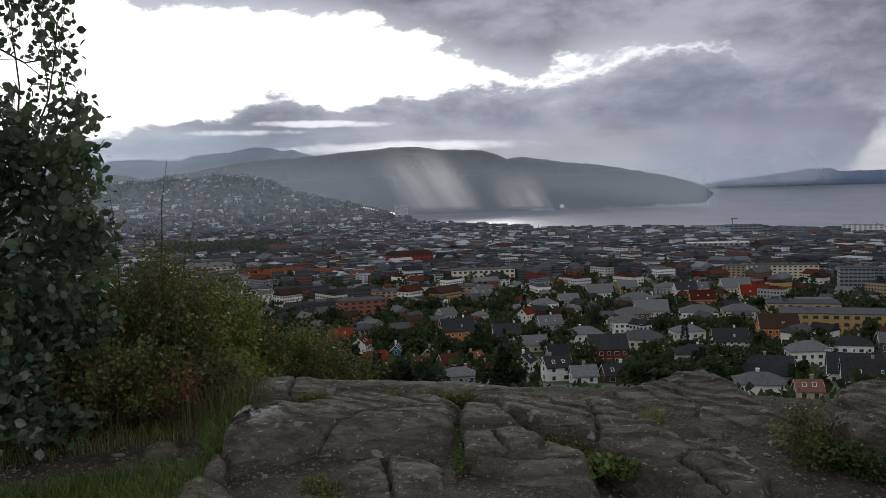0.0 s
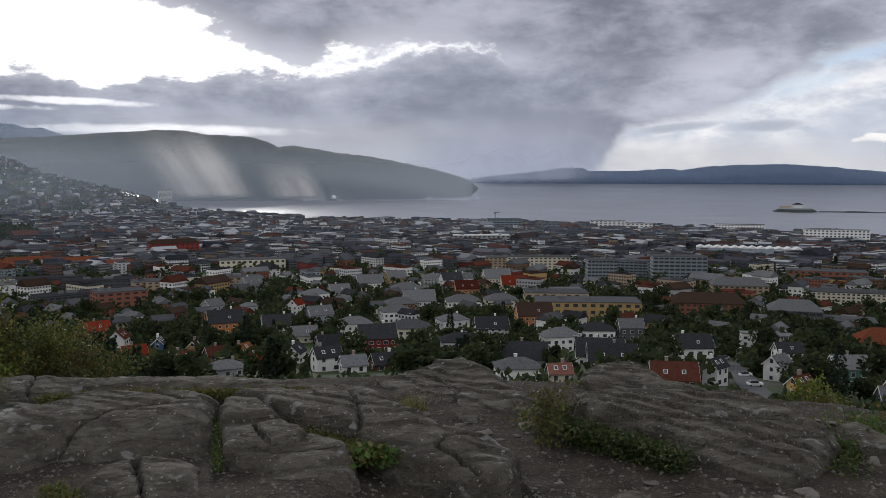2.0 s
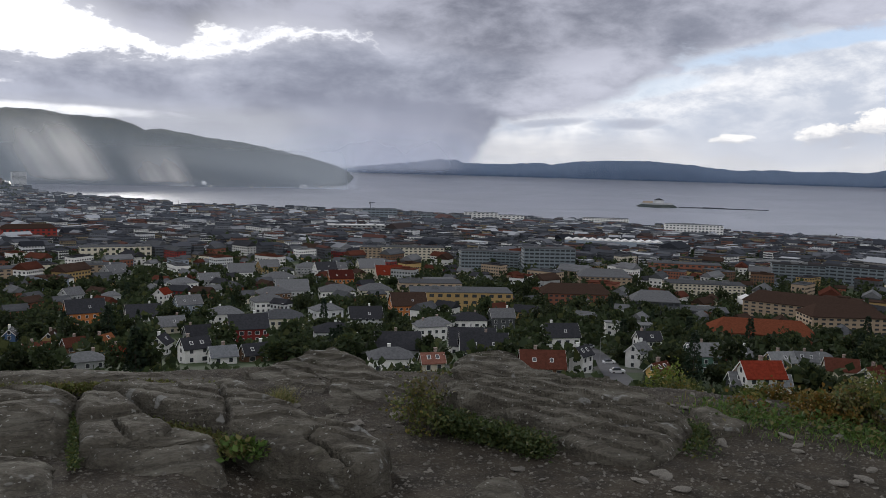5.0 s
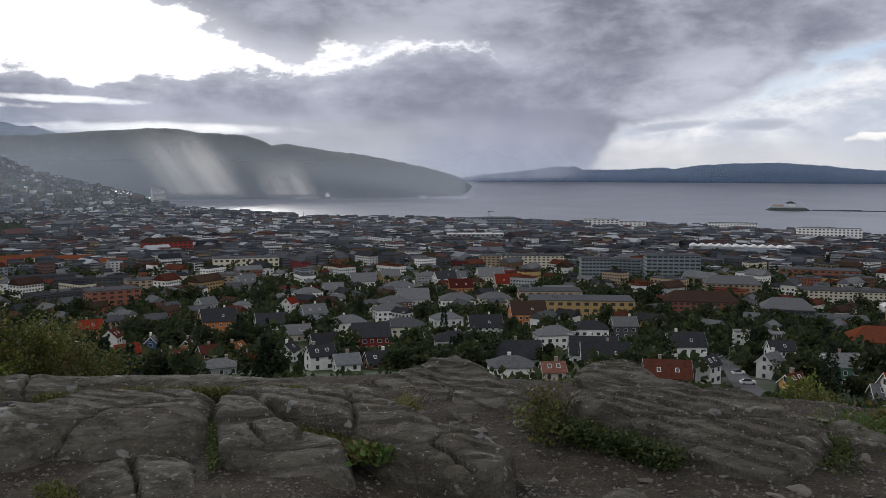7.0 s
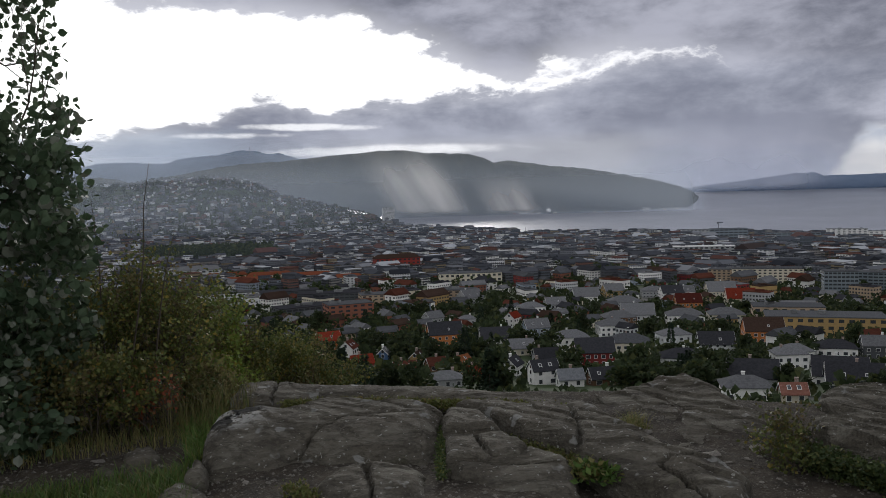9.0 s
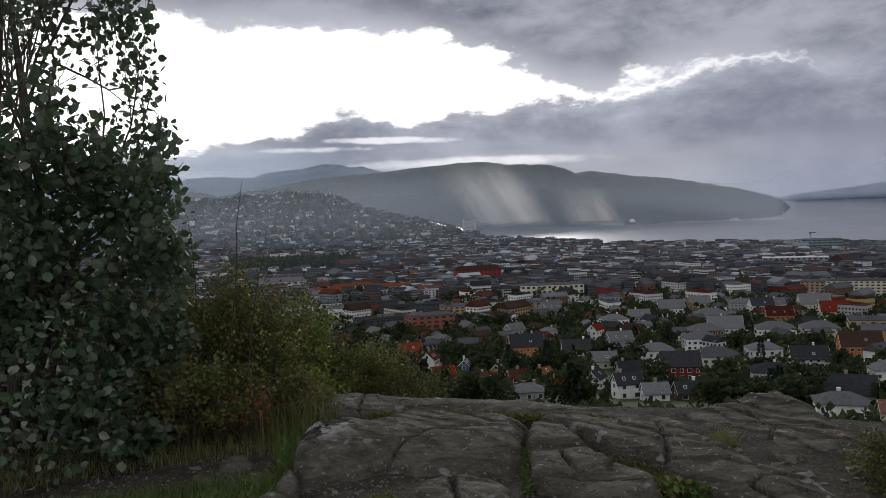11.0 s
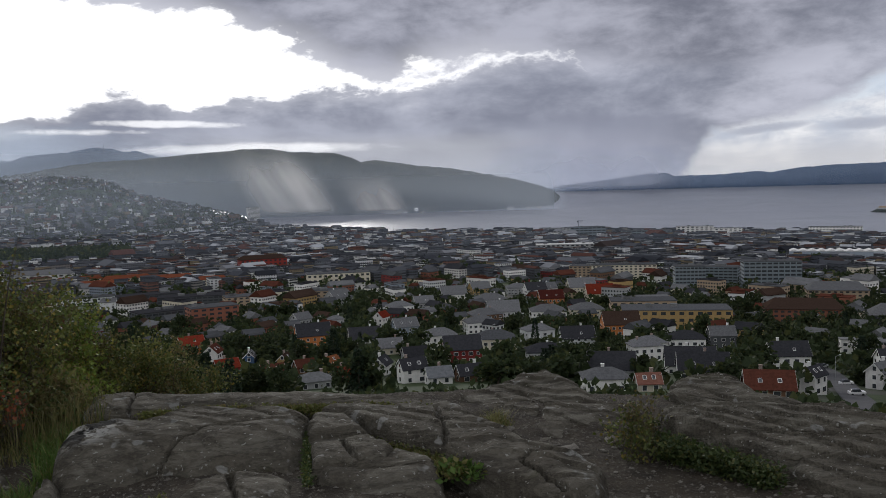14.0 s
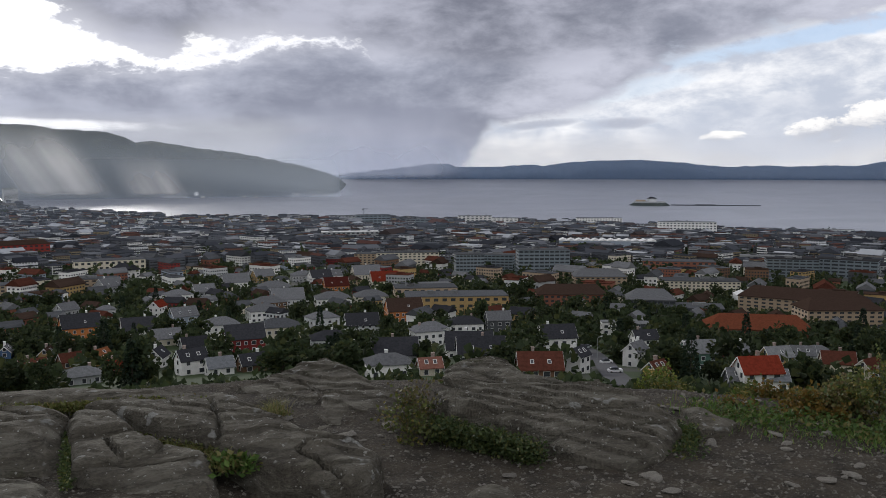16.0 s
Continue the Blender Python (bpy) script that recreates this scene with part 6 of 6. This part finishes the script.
def woods(name, label, n, a0, a1, d0, d1, size, seed, power=1.0, keep=None, free=False):
    """Far crowns joined into one mass of clumps."""
    q = np.random.default_rng(seed)
    az = q.uniform(a0, a1, n)
    d = d0 * (d1 / d0) ** (q.random(n) ** power)
    if keep:
        ok = keep(az, d)
        az, d = az[ok], d[ok]
    x, y = EX + d * np.sin(np.radians(az)), EY + d * np.cos(np.radians(az))
    if free:
        ok = np.array([is_free(a, b, 1.0) and not in_view_of(c, e, 0.5) for a, b, c, e in zip(x, y, az, d)])
        az, d, x, y = az[ok], d[ok], x[ok], y[ok]
    z = land_z(az, d)
    n, per = len(x), 26
    off = q.normal(0, 1, (n, per, 3))
    off /= np.linalg.norm(off, axis=2, keepdims=True)
    s = (size * q.uniform(0.6, 1.25, n))[:, None, None]
    pts = np.stack([x, y, z], -1)[:, None, :] + off * s * np.array([1, 1, 0.9]) * q.uniform(0.4, 1.0, (n, per, 1)) + np.array([0, 0, 1.0]) * s * 0.9
    dirs = off.reshape(-1, 3)
    ob = new(name, leaf_mesh(name, pts.reshape(-1, 3), dirs, size * 0.75, q, LEAF_TOWN, 0.5, 0.5))
    return tagged(ob, label, "trees", kind="stuff")


def grove(az, d):
    return fractal(az * 40, d * 0.9, 140.0, 3, 2.0) > -0.10


woods("woods_gardens", "dense dark green garden trees and hedges", 4200, -13, 56, 235, 800, 3.5, 1, 0.9, None, True)
woods("woods_slope", "dark thicket on the slope under the lookout", 700, -30, 56, 110, 185, 2.2, 5)
woods("woods_town", "clumps of dark trees between town blocks", 3000, -26, 56, 600, 2000, 4.8, 2, 0.85, grove, True)
woods("woods_shore", "scattered dark trees towards the harbour", 600, -26, 52, 1600, 2500, 5.0, 3, 1.0, grove)
woods("woods_inner", "dark tree rows and parks between the town roofs", 2000, -27, 56, 850, 2100, 5.6, 12, 0.9, lambda a, d: fractal(a * 50, d * 0.8, 120.0, 3, 7.0) > 0.0)
woods("woods_park", "dense dark wood between the town and the suburb", 620, -18.6, -10.5, 1760, 2220, 9.0, 21)
woods("woods_hillside", "dark woods between the hillside houses", 2600, -27, -3, 2500, 4180, 8.0, 4, 0.8, lambda a, d: fractal(a * 60, d, 260.0, 3, 1.0) > -0.12)


# ---- the further town: countless roofs ----
def far_mat(name, tones, windows=True, spec=0.0):
    m = bpy.data.materials.new(name)
    m.use_nodes = True
    t = m.node_tree
    p = t.nodes["Principled BSDF"]
    geo = t.nodes.new("ShaderNodeNewGeometry")
    rp = t.nodes.new("ShaderNodeValToRGB")
    rp.color_ramp.interpolation = "CONSTANT"
    while len(rp.color_ramp.elements) < len(tones):
        rp.color_ramp.elements.new(0.5)
    for k, c in enumerate(tones):
        rp.color_ramp.elements[k].position = k / len(tones)
        rp.color_ramp.elements[k].color = (*c, 1)
    t.links.new(geo.outputs["Random Per Island"], rp.inputs[0])
    c = rp.outputs[0]
    if windows:
        tc = t.nodes.new("ShaderNodeTexCoord").outputs["Object"]
        sep = t.nodes.new("ShaderNodeSeparateXYZ")
        t.links.new(tc, sep.inputs[0])
        row = M("GREATER_THAN", M("FRACT", M("DIVIDE", sep.outputs[2], 3.1, tree=t), tree=t), 0.52, tree=t)
        col = M("GREATER_THAN", M("FRACT", M("DIVIDE", M("ADD", sep.outputs[0], sep.outputs[1], tree=t), 3.4, tree=t), tree=t), 0.45, tree=t)
        c = mixed(t, M("MULTIPLY", M("MULTIPLY", row, col, tree=t), 0.8, tree=t), c, (0.04, 0.045, 0.05))
    t.links.new(c, p.inputs["Base Color"])
    p.inputs["Roughness"].default_value = 0.8
    p.inputs["Specular IOR Level"].default_value = spec
    return m


FAR_WALL = far_mat("far_walls", [(0.55, 0.56, 0.57), (0.13, 0.135, 0.15), (0.20, 0.19, 0.18), (0.075, 0.080, 0.092), (0.15, 0.085, 0.07), (0.28, 0.285, 0.29), (0.11, 0.12, 0.135), (0.22, 0.18, 0.12), (0.17, 0.18, 0.20), (0.66, 0.66, 0.64), (0.09, 0.10, 0.115)])
FAR_ROOF = far_mat("far_roofs", [(0.045, 0.049, 0.058), (0.075, 0.079, 0.090), (0.026, 0.028, 0.034), (0.115, 0.121, 0.134), (0.052, 0.042, 0.041), (0.060, 0.064, 0.074), (0.034, 0.037, 0.044), (0.085, 0.090, 0.100), (0.085, 0.045, 0.038), (0.050, 0.054, 0.062), (0.34, 0.355, 0.375), (0.058, 0.062, 0.070), (0.040, 0.043, 0.050), (0.19, 0.198, 0.212)], False)
FAR_PANE = mat("far_panes", (0.022, 0.026, 0.031), (0.085, 0.09, 0.095), 0.2, 0.35, 0.9, 0.0, spec=0.5)


def far_town(name, label, n, a0, a1, d0, d1, seed, lw, hh, flat, power=1.0, keep=None):
    q = np.random.default_rng(seed)
    az = q.uniform(a0, a1, n)
    d = d0 * (d1 / d0) ** (q.random(n) ** power)
    ok = d < ramp(az, COAST) - 30
    if keep:
        ok &= keep(az, d)
    az, d = az[ok], d[ok]
    x, y = EX + d * np.sin(np.radians(az)), EY + d * np.cos(np.radians(az))
    l = q.uniform(*lw, len(x)) * (1 + q.random(len(x)) ** 4 * 0.9)
    ok = np.array([is_free(a, b, c * 0.35) for a, b, c in zip(x, y, l)])
    az, d, x, y, l = az[ok], d[ok], x[ok], y[ok], l[ok]
    n = len(x)
    w = l * q.uniform(0.35, 0.8, n)
    h = q.uniform(*hh, n)
    z = land_z(az, d)
    # streets run along two main directions
    turn = np.radians(q.choice([18, 108, 35, 125], n) + q.normal(0, 5, n))
    gable = q.random(n) > flat
    c, s = np.cos(turn), np.sin(turn)

    def ring(fx, fy, zz):
        lx, ly = l / 2 * fx, w / 2 * fy
        return np.stack([x + lx * c - ly * s, y + lx * s + ly * c, zz], -1)

    rise = np.where(gable, w * 0.26, 0.0)
    body = np.stack([ring(a, b, zz) for zz in (z - 4, z + h) for a, b in ((-1, -1), (1, -1), (1, 1), (-1, 1))], 1).reshape(-1, 3)
    quads = (np.arange(n)[:, None, None] * 8 + np.array([(0, 1, 5, 4), (1, 2, 6, 5), (2, 3, 7, 6), (3, 0, 4, 7), (4, 5, 6, 7)])[None]).reshape(-1, 4)
    thing = new(name, mesh_of(name, body.tolist(), quads.tolist(), FAR_WALL))
    top = np.stack([ring(a, b, zz) for zz in (z + h + 0.02,) for a, b in ((-1.04, -1.06), (1.04, -1.06), (1.04, 1.06), (-1.04, 1.06))] + [ring(a, b, z + h + 0.45) for a, b in ((-1.04, -1.06), (1.04, -1.06), (1.04, 1.06), (-1.04, 1.06))]
                   + [ring(-1.04, 0, z + h + 0.5 + rise), ring(1.04, 0, z + h + 0.5 + rise)], 1).reshape(-1, 3)
    faces = (np.arange(n)[:, None, None] * 10 + np.array([(0, 1, 5, 4), (1, 2, 6, 5), (2, 3, 7, 6), (3, 0, 4, 7), (4, 5, 9, 8), (6, 7, 8, 9), (5, 6, 9, 9), (7, 4, 8, 8)])[None]).reshape(-1, 4).tolist()
    faces = [tuple(dict.fromkeys(f)) for f in faces]
    ob = new("roofs", mesh_of("roofs", top.tolist(), faces, FAR_ROOF))
    ob.parent = thing
    # window bands, floor by floor, a little proud of the walls
    bands = []
    for k in range(4):
        ok = (h > 3.0 * (k + 1)) & (d < 2000)
        for lo_z, hi_z in ((1.0 + 3.0 * k, 2.4 + 3.0 * k),):
            rings = [ring(a, b, z + zz)[ok] for zz in (lo_z, hi_z) for a, b in ((-0.96, -1.012), (0.96, -1.012), (1.01, -0.94), (1.01, 0.94), (0.96, 1.012), (-0.96, 1.012), (-1.01, 0.94), (-1.01, -0.94))]
            bands.append(np.stack(rings, 1).reshape(-1, 3))
    bands = np.concatenate(bands)
    if len(bands):
        sides = np.array([(0, 1, 9, 8), (2, 3, 11, 10), (4, 5, 13, 12), (6, 7, 15, 14)])
        f = (np.arange(len(bands) // 16)[:, None, None] * 16 + sides[None]).reshape(-1, 4)
        ob = new("glazing", mesh_of("glazing", bands.tolist(), f.tolist(), FAR_PANE))
        ob.parent = thing
    return tagged(thing, label, "town", kind="stuff")


far_town("town_inner", "dense rows of town houses and blocks", 1700, -27, 56, 960, 1500, 12, (10, 22), (7, 15), 0.72)
far_town("town_centre", "dense grey roofs of the town centre", 6000, -28, 55, 1350, 2700, 13, (10, 26), (8, 19), 0.85, 0.9, lambda a, d: ~((a < -10.5) & (a > -18.6) & (d > 1720) & (d < 2250)))
far_town("town_bay", "grey roofs along the bay", 2200, -28, 6, 2400, 3550, 14, (12, 28), (8, 18), 0.75)
far_town("town_hillside", "pale wooden houses scattered over the hillside", 2600, -27, -3, 3200, 4140, 15, (8, 15), (5, 8), 0.2, 0.8, lambda a, d: fractal(a * 60, d, 260.0, 3, 1.0) < 0.12)


# ---- landmarks by the water ----
def isle():
    """The fortress island with its long mole."""
    p = spot(38.1, 3560, float(sea_z(3560.0)))
    thing = new("fortress_island", None)
    thing.matrix_basis = pose(p.x, p.y, p.z, 0, 0, -38.1)
    bm = bmesh.new()
    bmesh.ops.create_cone(bm, segments=28, radius1=88, radius2=64, depth=12, cap_ends=True)
    for v in bm.verts:
        v.co.y *= 0.6
        v.co.z += 4
        v.co.x += 6 * noise.noise(v.co * 0.05)
    part("shore_rock", bm, HILL, thing)
    bm = bmesh.new()
    bmesh.ops.create_cone(bm, segments=24, radius1=66, radius2=62, depth=7, cap_ends=True)
    for v in bm.verts:
        v.co.y *= 0.55
        v.co.z += 12
    part("rampart", bm, WALL["grey"], thing)
    bm = bmesh.new()
    bmesh.ops.create_cone(bm, segments=20, radius1=20, radius2=19, depth=13, cap_ends=True, matrix=Matrix.Translation((8, 0, 21)))
    part("tower", bm, WALL["pale"], thing)
    bm = bmesh.new()
    bmesh.ops.create_cone(bm, segments=20, radius1=22, radius2=4, depth=7, cap_ends=True, matrix=Matrix.Translation((8, 0, 31)))
    part("tower_roof", bm, ROOF["dark"], thing)
    bm = bmesh.new()
    box_bm(bm, -56, -16, -8, 8, 14, 22)
    part("barracks", bm, WALL["tan"], thing)
    bm = bmesh.new()
    box_bm(bm, 86, 430, -6, 6, -4, 3.5)
    box_bm(bm, 180, 260, -9, 9, 3.5, 5)
    part("mole", bm, ROOF["grey"], thing)
    tagged(thing, "low dark fortress island with a round tower and long mole", "island")


isle()


def tower_block(name, label, az, d, el0, el1, w, wall):
    p = spot(az, d, EZ + d * math.tan(radians(el0)))
    h = d * (math.tan(radians(el1)) - math.tan(radians(el0)))
    thing = new(name, None)
    thing.matrix_basis = pose(p.x, p.y, p.z, 0, 0, -az + 12)
    bm = bmesh.new()
    box_bm(bm, -w / 2, w / 2, -9, 9, -8, h)
    body = part("wall", bm, WALL[wall], thing)
    bm = bmesh.new()
    box_bm(bm, -w / 2 - 0.3, w / 2 + 0.3, -9.3, 9.3, h, h + 0.8)
    part("roof", bm, ROOF["grey"], thing)
    n = max(2, int(h / 3.2))
    for k in range(n):
        bm = bmesh.new()
        z = h * (k + 0.35) / n
        box_bm(bm, -w / 2 + 1, w / 2 - 1, -9.12, -8.9, z, z + 1.4)
        tagged(part("glazing", bm, PANE, body), kind="stuff")
    tagged(thing, label, "tower block", "tower blocks on the bay")


tower_block("tower_block", "pale slab tower block beside the bay", -2.75, 3480, -2.45, -1.05, 50, "pale")
tower_block("tower_block", "brown tower block beside the bay", -4.0, 3500, -2.4, -1.45, 42, "brown")
tower_block("tower_block", "brown tower block beside the bay", -4.9, 3520, -2.4, -1.5, 34, "tan")
tower_block("tower_block", "tower block at the foot of the hillside", -6.6, 3700, -1.9, -1.15, 26, "tan")
tower_block("tower_block", "tower block at the foot of the hillside", -7.5, 3720, -1.9, -1.2, 30, "brown")


def mast(name, label, az, d, el0, el1, r0, arm=0.0):
    p = spot(az, d, EZ + d * math.tan(radians(el0)))
    h = d * (math.tan(radians(el1)) - math.tan(radians(el0)))
    thing = new(name, None)
    thing.matrix_basis = pose(p.x, p.y, p.z, 0, 0, -az)
    ob = new("pole", tube_mesh("pole", [(Vector((0, 0, -3)), Vector((0, 0, h)), r0, r0 * 0.5)], WALL["dark"], 6))
    ob.parent = thing
    if arm:
        bm = bmesh.new()
        box_bm(bm, -arm * 0.3, arm, -0.8, 0.8, h - 3, h - 1.2)
        box_bm(bm, -arm * 0.3, -arm * 0.12, -1.2, 1.2, h - 6, h - 3)
        part("jib", bm, WALL["dark"], thing)
    tagged(thing, label, "crane" if arm else "mast")


mast("tower_crane", "tall slim construction crane on the waterfront", 19.0, 2450, -3.6, -2.55, 1.3, 13)
mast("radio_mast", "thin lattice mast near the harbour", 6.5, 2750, -3.5, -2.66, 0.9)
mast("hilltop_mast", "small mast on the hilltop", -11.75, 4740, 2.75, 3.2, 2.0)
mast("harbour_crane", "dark harbour crane at the quay", 52.3, 2050, -4.4, -3.1, 1.6, 16)


def pier():
    for a0, a1, e in ((-0.6, 1.1, -2.72), (-1.5, 0.25, -2.5)):
        d = 3300 + (2.72 + e) * 700
        p, q = spot(a0, d), spot(a1, d)
        bm = bmesh.new()
        ln = (q - p).length
        box_bm(bm, 0, ln, -5, 5, -6, 4)
        ob = part("breakwater", bm, ROOF["dark"])
        ob.matrix_basis = pose(p.x, p.y, float(sea_z(d)), 0, 0, math.degrees(math.atan2(q.y - p.y, q.x - p.x)))
        tagged(ob, "low dark stone breakwater in the bay", "breakwater", "breakwaters")


pier()


def shore_houses():
    """Pale buildings along the far side of the bay."""
    r = random.Random(4)
    for k in range(15):
        az = r.choice((r.uniform(5.5, 8.5), r.uniform(9.5, 12.5), r.uniform(13.5, 16.8)))
        d = float(np.interp(az, [13, 17.1], [4024, 4150]))
        p = spot(az, d, float(sea_z(d)) + r.uniform(0.5, 3.0))
        bm = bmesh.new()
        l, w, h = r.uniform(10, 30), 9, r.uniform(3.5, 7)
        box_bm(bm, -l / 2, l / 2, -w / 2, w / 2, -8, h)
        thing = part("shore_building", bm, WALL[r.choice(("white", "white", "pale", "cream", "rust"))])
        thing.matrix_basis = pose(p.x, p.y, p.z, 0, 0, -az + r.uniform(-20, 20))
        bm = bmesh.new()
        ring = [(-w / 2 - 0.5, h), (w / 2 + 0.5, h), (0, h + 4)]
        prism_bm(bm, [(-l / 2 - 0.5, q, z) for q, z in ring], [(l / 2 + 0.5, q, z) for q, z in ring])
        bmesh.ops.recalc_face_normals(bm, faces=bm.faces)
        part("roof", bm, ROOF[r.choice(("pale", "grey", "white"))], thing)
        tagged(thing, "pale building on the far shore below the ridge", "building", "far shore buildings")


shore_houses()


def tanks():
    p = spot(8.1, 4018, float(sea_z(4018.0)) + 14)
    bm = bmesh.new()
    bmesh.ops.create_uvsphere(bm, u_segments=20, v_segments=10, radius=12)
    for v in bm.verts:
        v.co.z = max(v.co.z, -6)
    ob = part("dome_building", bm, WALL["white"])
    ob.location = p
    tagged(ob, "white domed building on the far shore", "building")


tanks()


def street():
    """The lane that bends down between the houses."""
    pts = LANE
    v, f = [], []
    for k, (a, d) in enumerate(pts):
        c = spot(a, d, ground_z(a, d) + 0.35)
        a2, d2 = pts[min(k + 1, len(pts) - 1)]
        a1, d1 = pts[max(k - 1, 0)]
        t = (spot(a2, d2) - spot(a1, d1)).normalized()
        n = Vector((-t.y, t.x, 0)) * 3.6
        v += [tuple(c - n), tuple(c + n)]
        if k:
            f.append((2 * k - 2, 2 * k - 1, 2 * k + 1, 2 * k))
    ob = new("road", mesh_of("road", v, f, mat("asphalt", (0.075, 0.075, 0.08), (0.055, 0.055, 0.058), 0.85, 0.4, 6.0, 0.2, 0.01)))
    tagged(ob, "grey asphalt lane bending between the houses", "road", kind="structure")


street()


PAINT = {n: mat("paint_" + n, c, tuple(v * 0.9 for v in c), 0.3, 2.0, 20.0, 0.0, spec=0.6) for n, c in dict(white=(0.7, 0.7, 0.7), black=(0.02, 0.02, 0.022), red=(0.3, 0.03, 0.03), silver=(0.35, 0.36, 0.37)).items()}
RUBBER = mat("tyre_rubber", (0.02, 0.02, 0.02), (0.03, 0.03, 0.03), 0.9)


def car(az, d, turn, paint, van=False):
    """A parked car: body, glazed cabin, four wheels."""
    p = spot(az, d, ground_z(az, d) + 0.75)
    thing = new("parked_van" if van else "parked_car", None)
    thing.matrix_basis = pose(p.x, p.y, p.z, 0, 0, -az + turn)
    hh = 1.5 if van else 0.75
    bm = bmesh.new()
    box_bm(bm, -2.2, 2.2, -0.9, 0.9, 0.0, hh)
    bmesh.ops.bevel(bm, geom=bm.edges[:], offset=0.12, segments=2, affect="EDGES")
    part("body", bm, PAINT[paint], thing)
    bm = bmesh.new()
    ring0 = [(-1.7, -0.82, hh - 0.05), (1.1, -0.82, hh - 0.05), (1.1, 0.82, hh - 0.05), (-1.7, 0.82, hh - 0.05)]
    ring1 = [(-1.3, -0.68, hh + 0.6), (0.6, -0.68, hh + 0.6), (0.6, 0.68, hh + 0.6), (-1.3, 0.68, hh + 0.6)]
    prism_bm(bm, ring0, ring1)
    part("cabin", bm, PANE if not van else PAINT[paint], thing)
    for sx in (-1.35, 1.35):
        for sy in (-0.85, 0.85):
            bm = bmesh.new()
            bmesh.ops.create_cone(bm, segments=14, radius1=0.33, radius2=0.33, depth=0.2, cap_ends=True, matrix=Matrix.Translation((sx, sy, -0.05)) @ Matrix.Rotation(radians(90), 4, "X"))
            part("wheel", bm, RUBBER, thing)
    tagged(thing, f"{paint} {'van' if van else 'car'} parked beside the houses", "van" if van else "car", "parked cars")


car(15.0, 575, 8, "white", True)
car(10.9, 610, 10, "white")
car(35.5, 290, 30, "white")
car(34.2, 341, 60, "silver")
car(9.0, 262, 10, "black")
car(27.4, 300, 30, "black")
car(26.3, 290, 20, "silver")
car(36.1, 250, 20, "white")
car(17.2, 520, 5, "silver")
car(30.9, 470, 60, "black")


def street_lamp(az, d, h):
    p = spot(az, d, ground_z(az, d))
    thing = new("street_lamp", None)
    thing.location = p
    ob = new("pole", tube_mesh("pole", [(Vector((0, 0, -1)), Vector((0, 0, h)), 0.09, 0.06), (Vector((0, 0, h)), Vector((1.4, 0, h + 0.5)), 0.06, 0.05)], WALL["grey"], 6))
    ob.parent = thing
    bm = bmesh.new()
    box_bm(bm, 1.2, 2.0, -0.15, 0.15, h + 0.42, h + 0.6)
    part("lamp_head", bm, TRIM, thing)
    tagged(thing, "grey street lamp pole between the houses", "street lamp", "street lamps")


for lamp_az, lamp_d in ((4.6, 470), (17.9, 265), (8.7, 300), (24.5, 330), (34.9, 300), (40.3, 290), (1.2, 520), (13.0, 420)):
    street_lamp(lamp_az, lamp_d, 8.5)
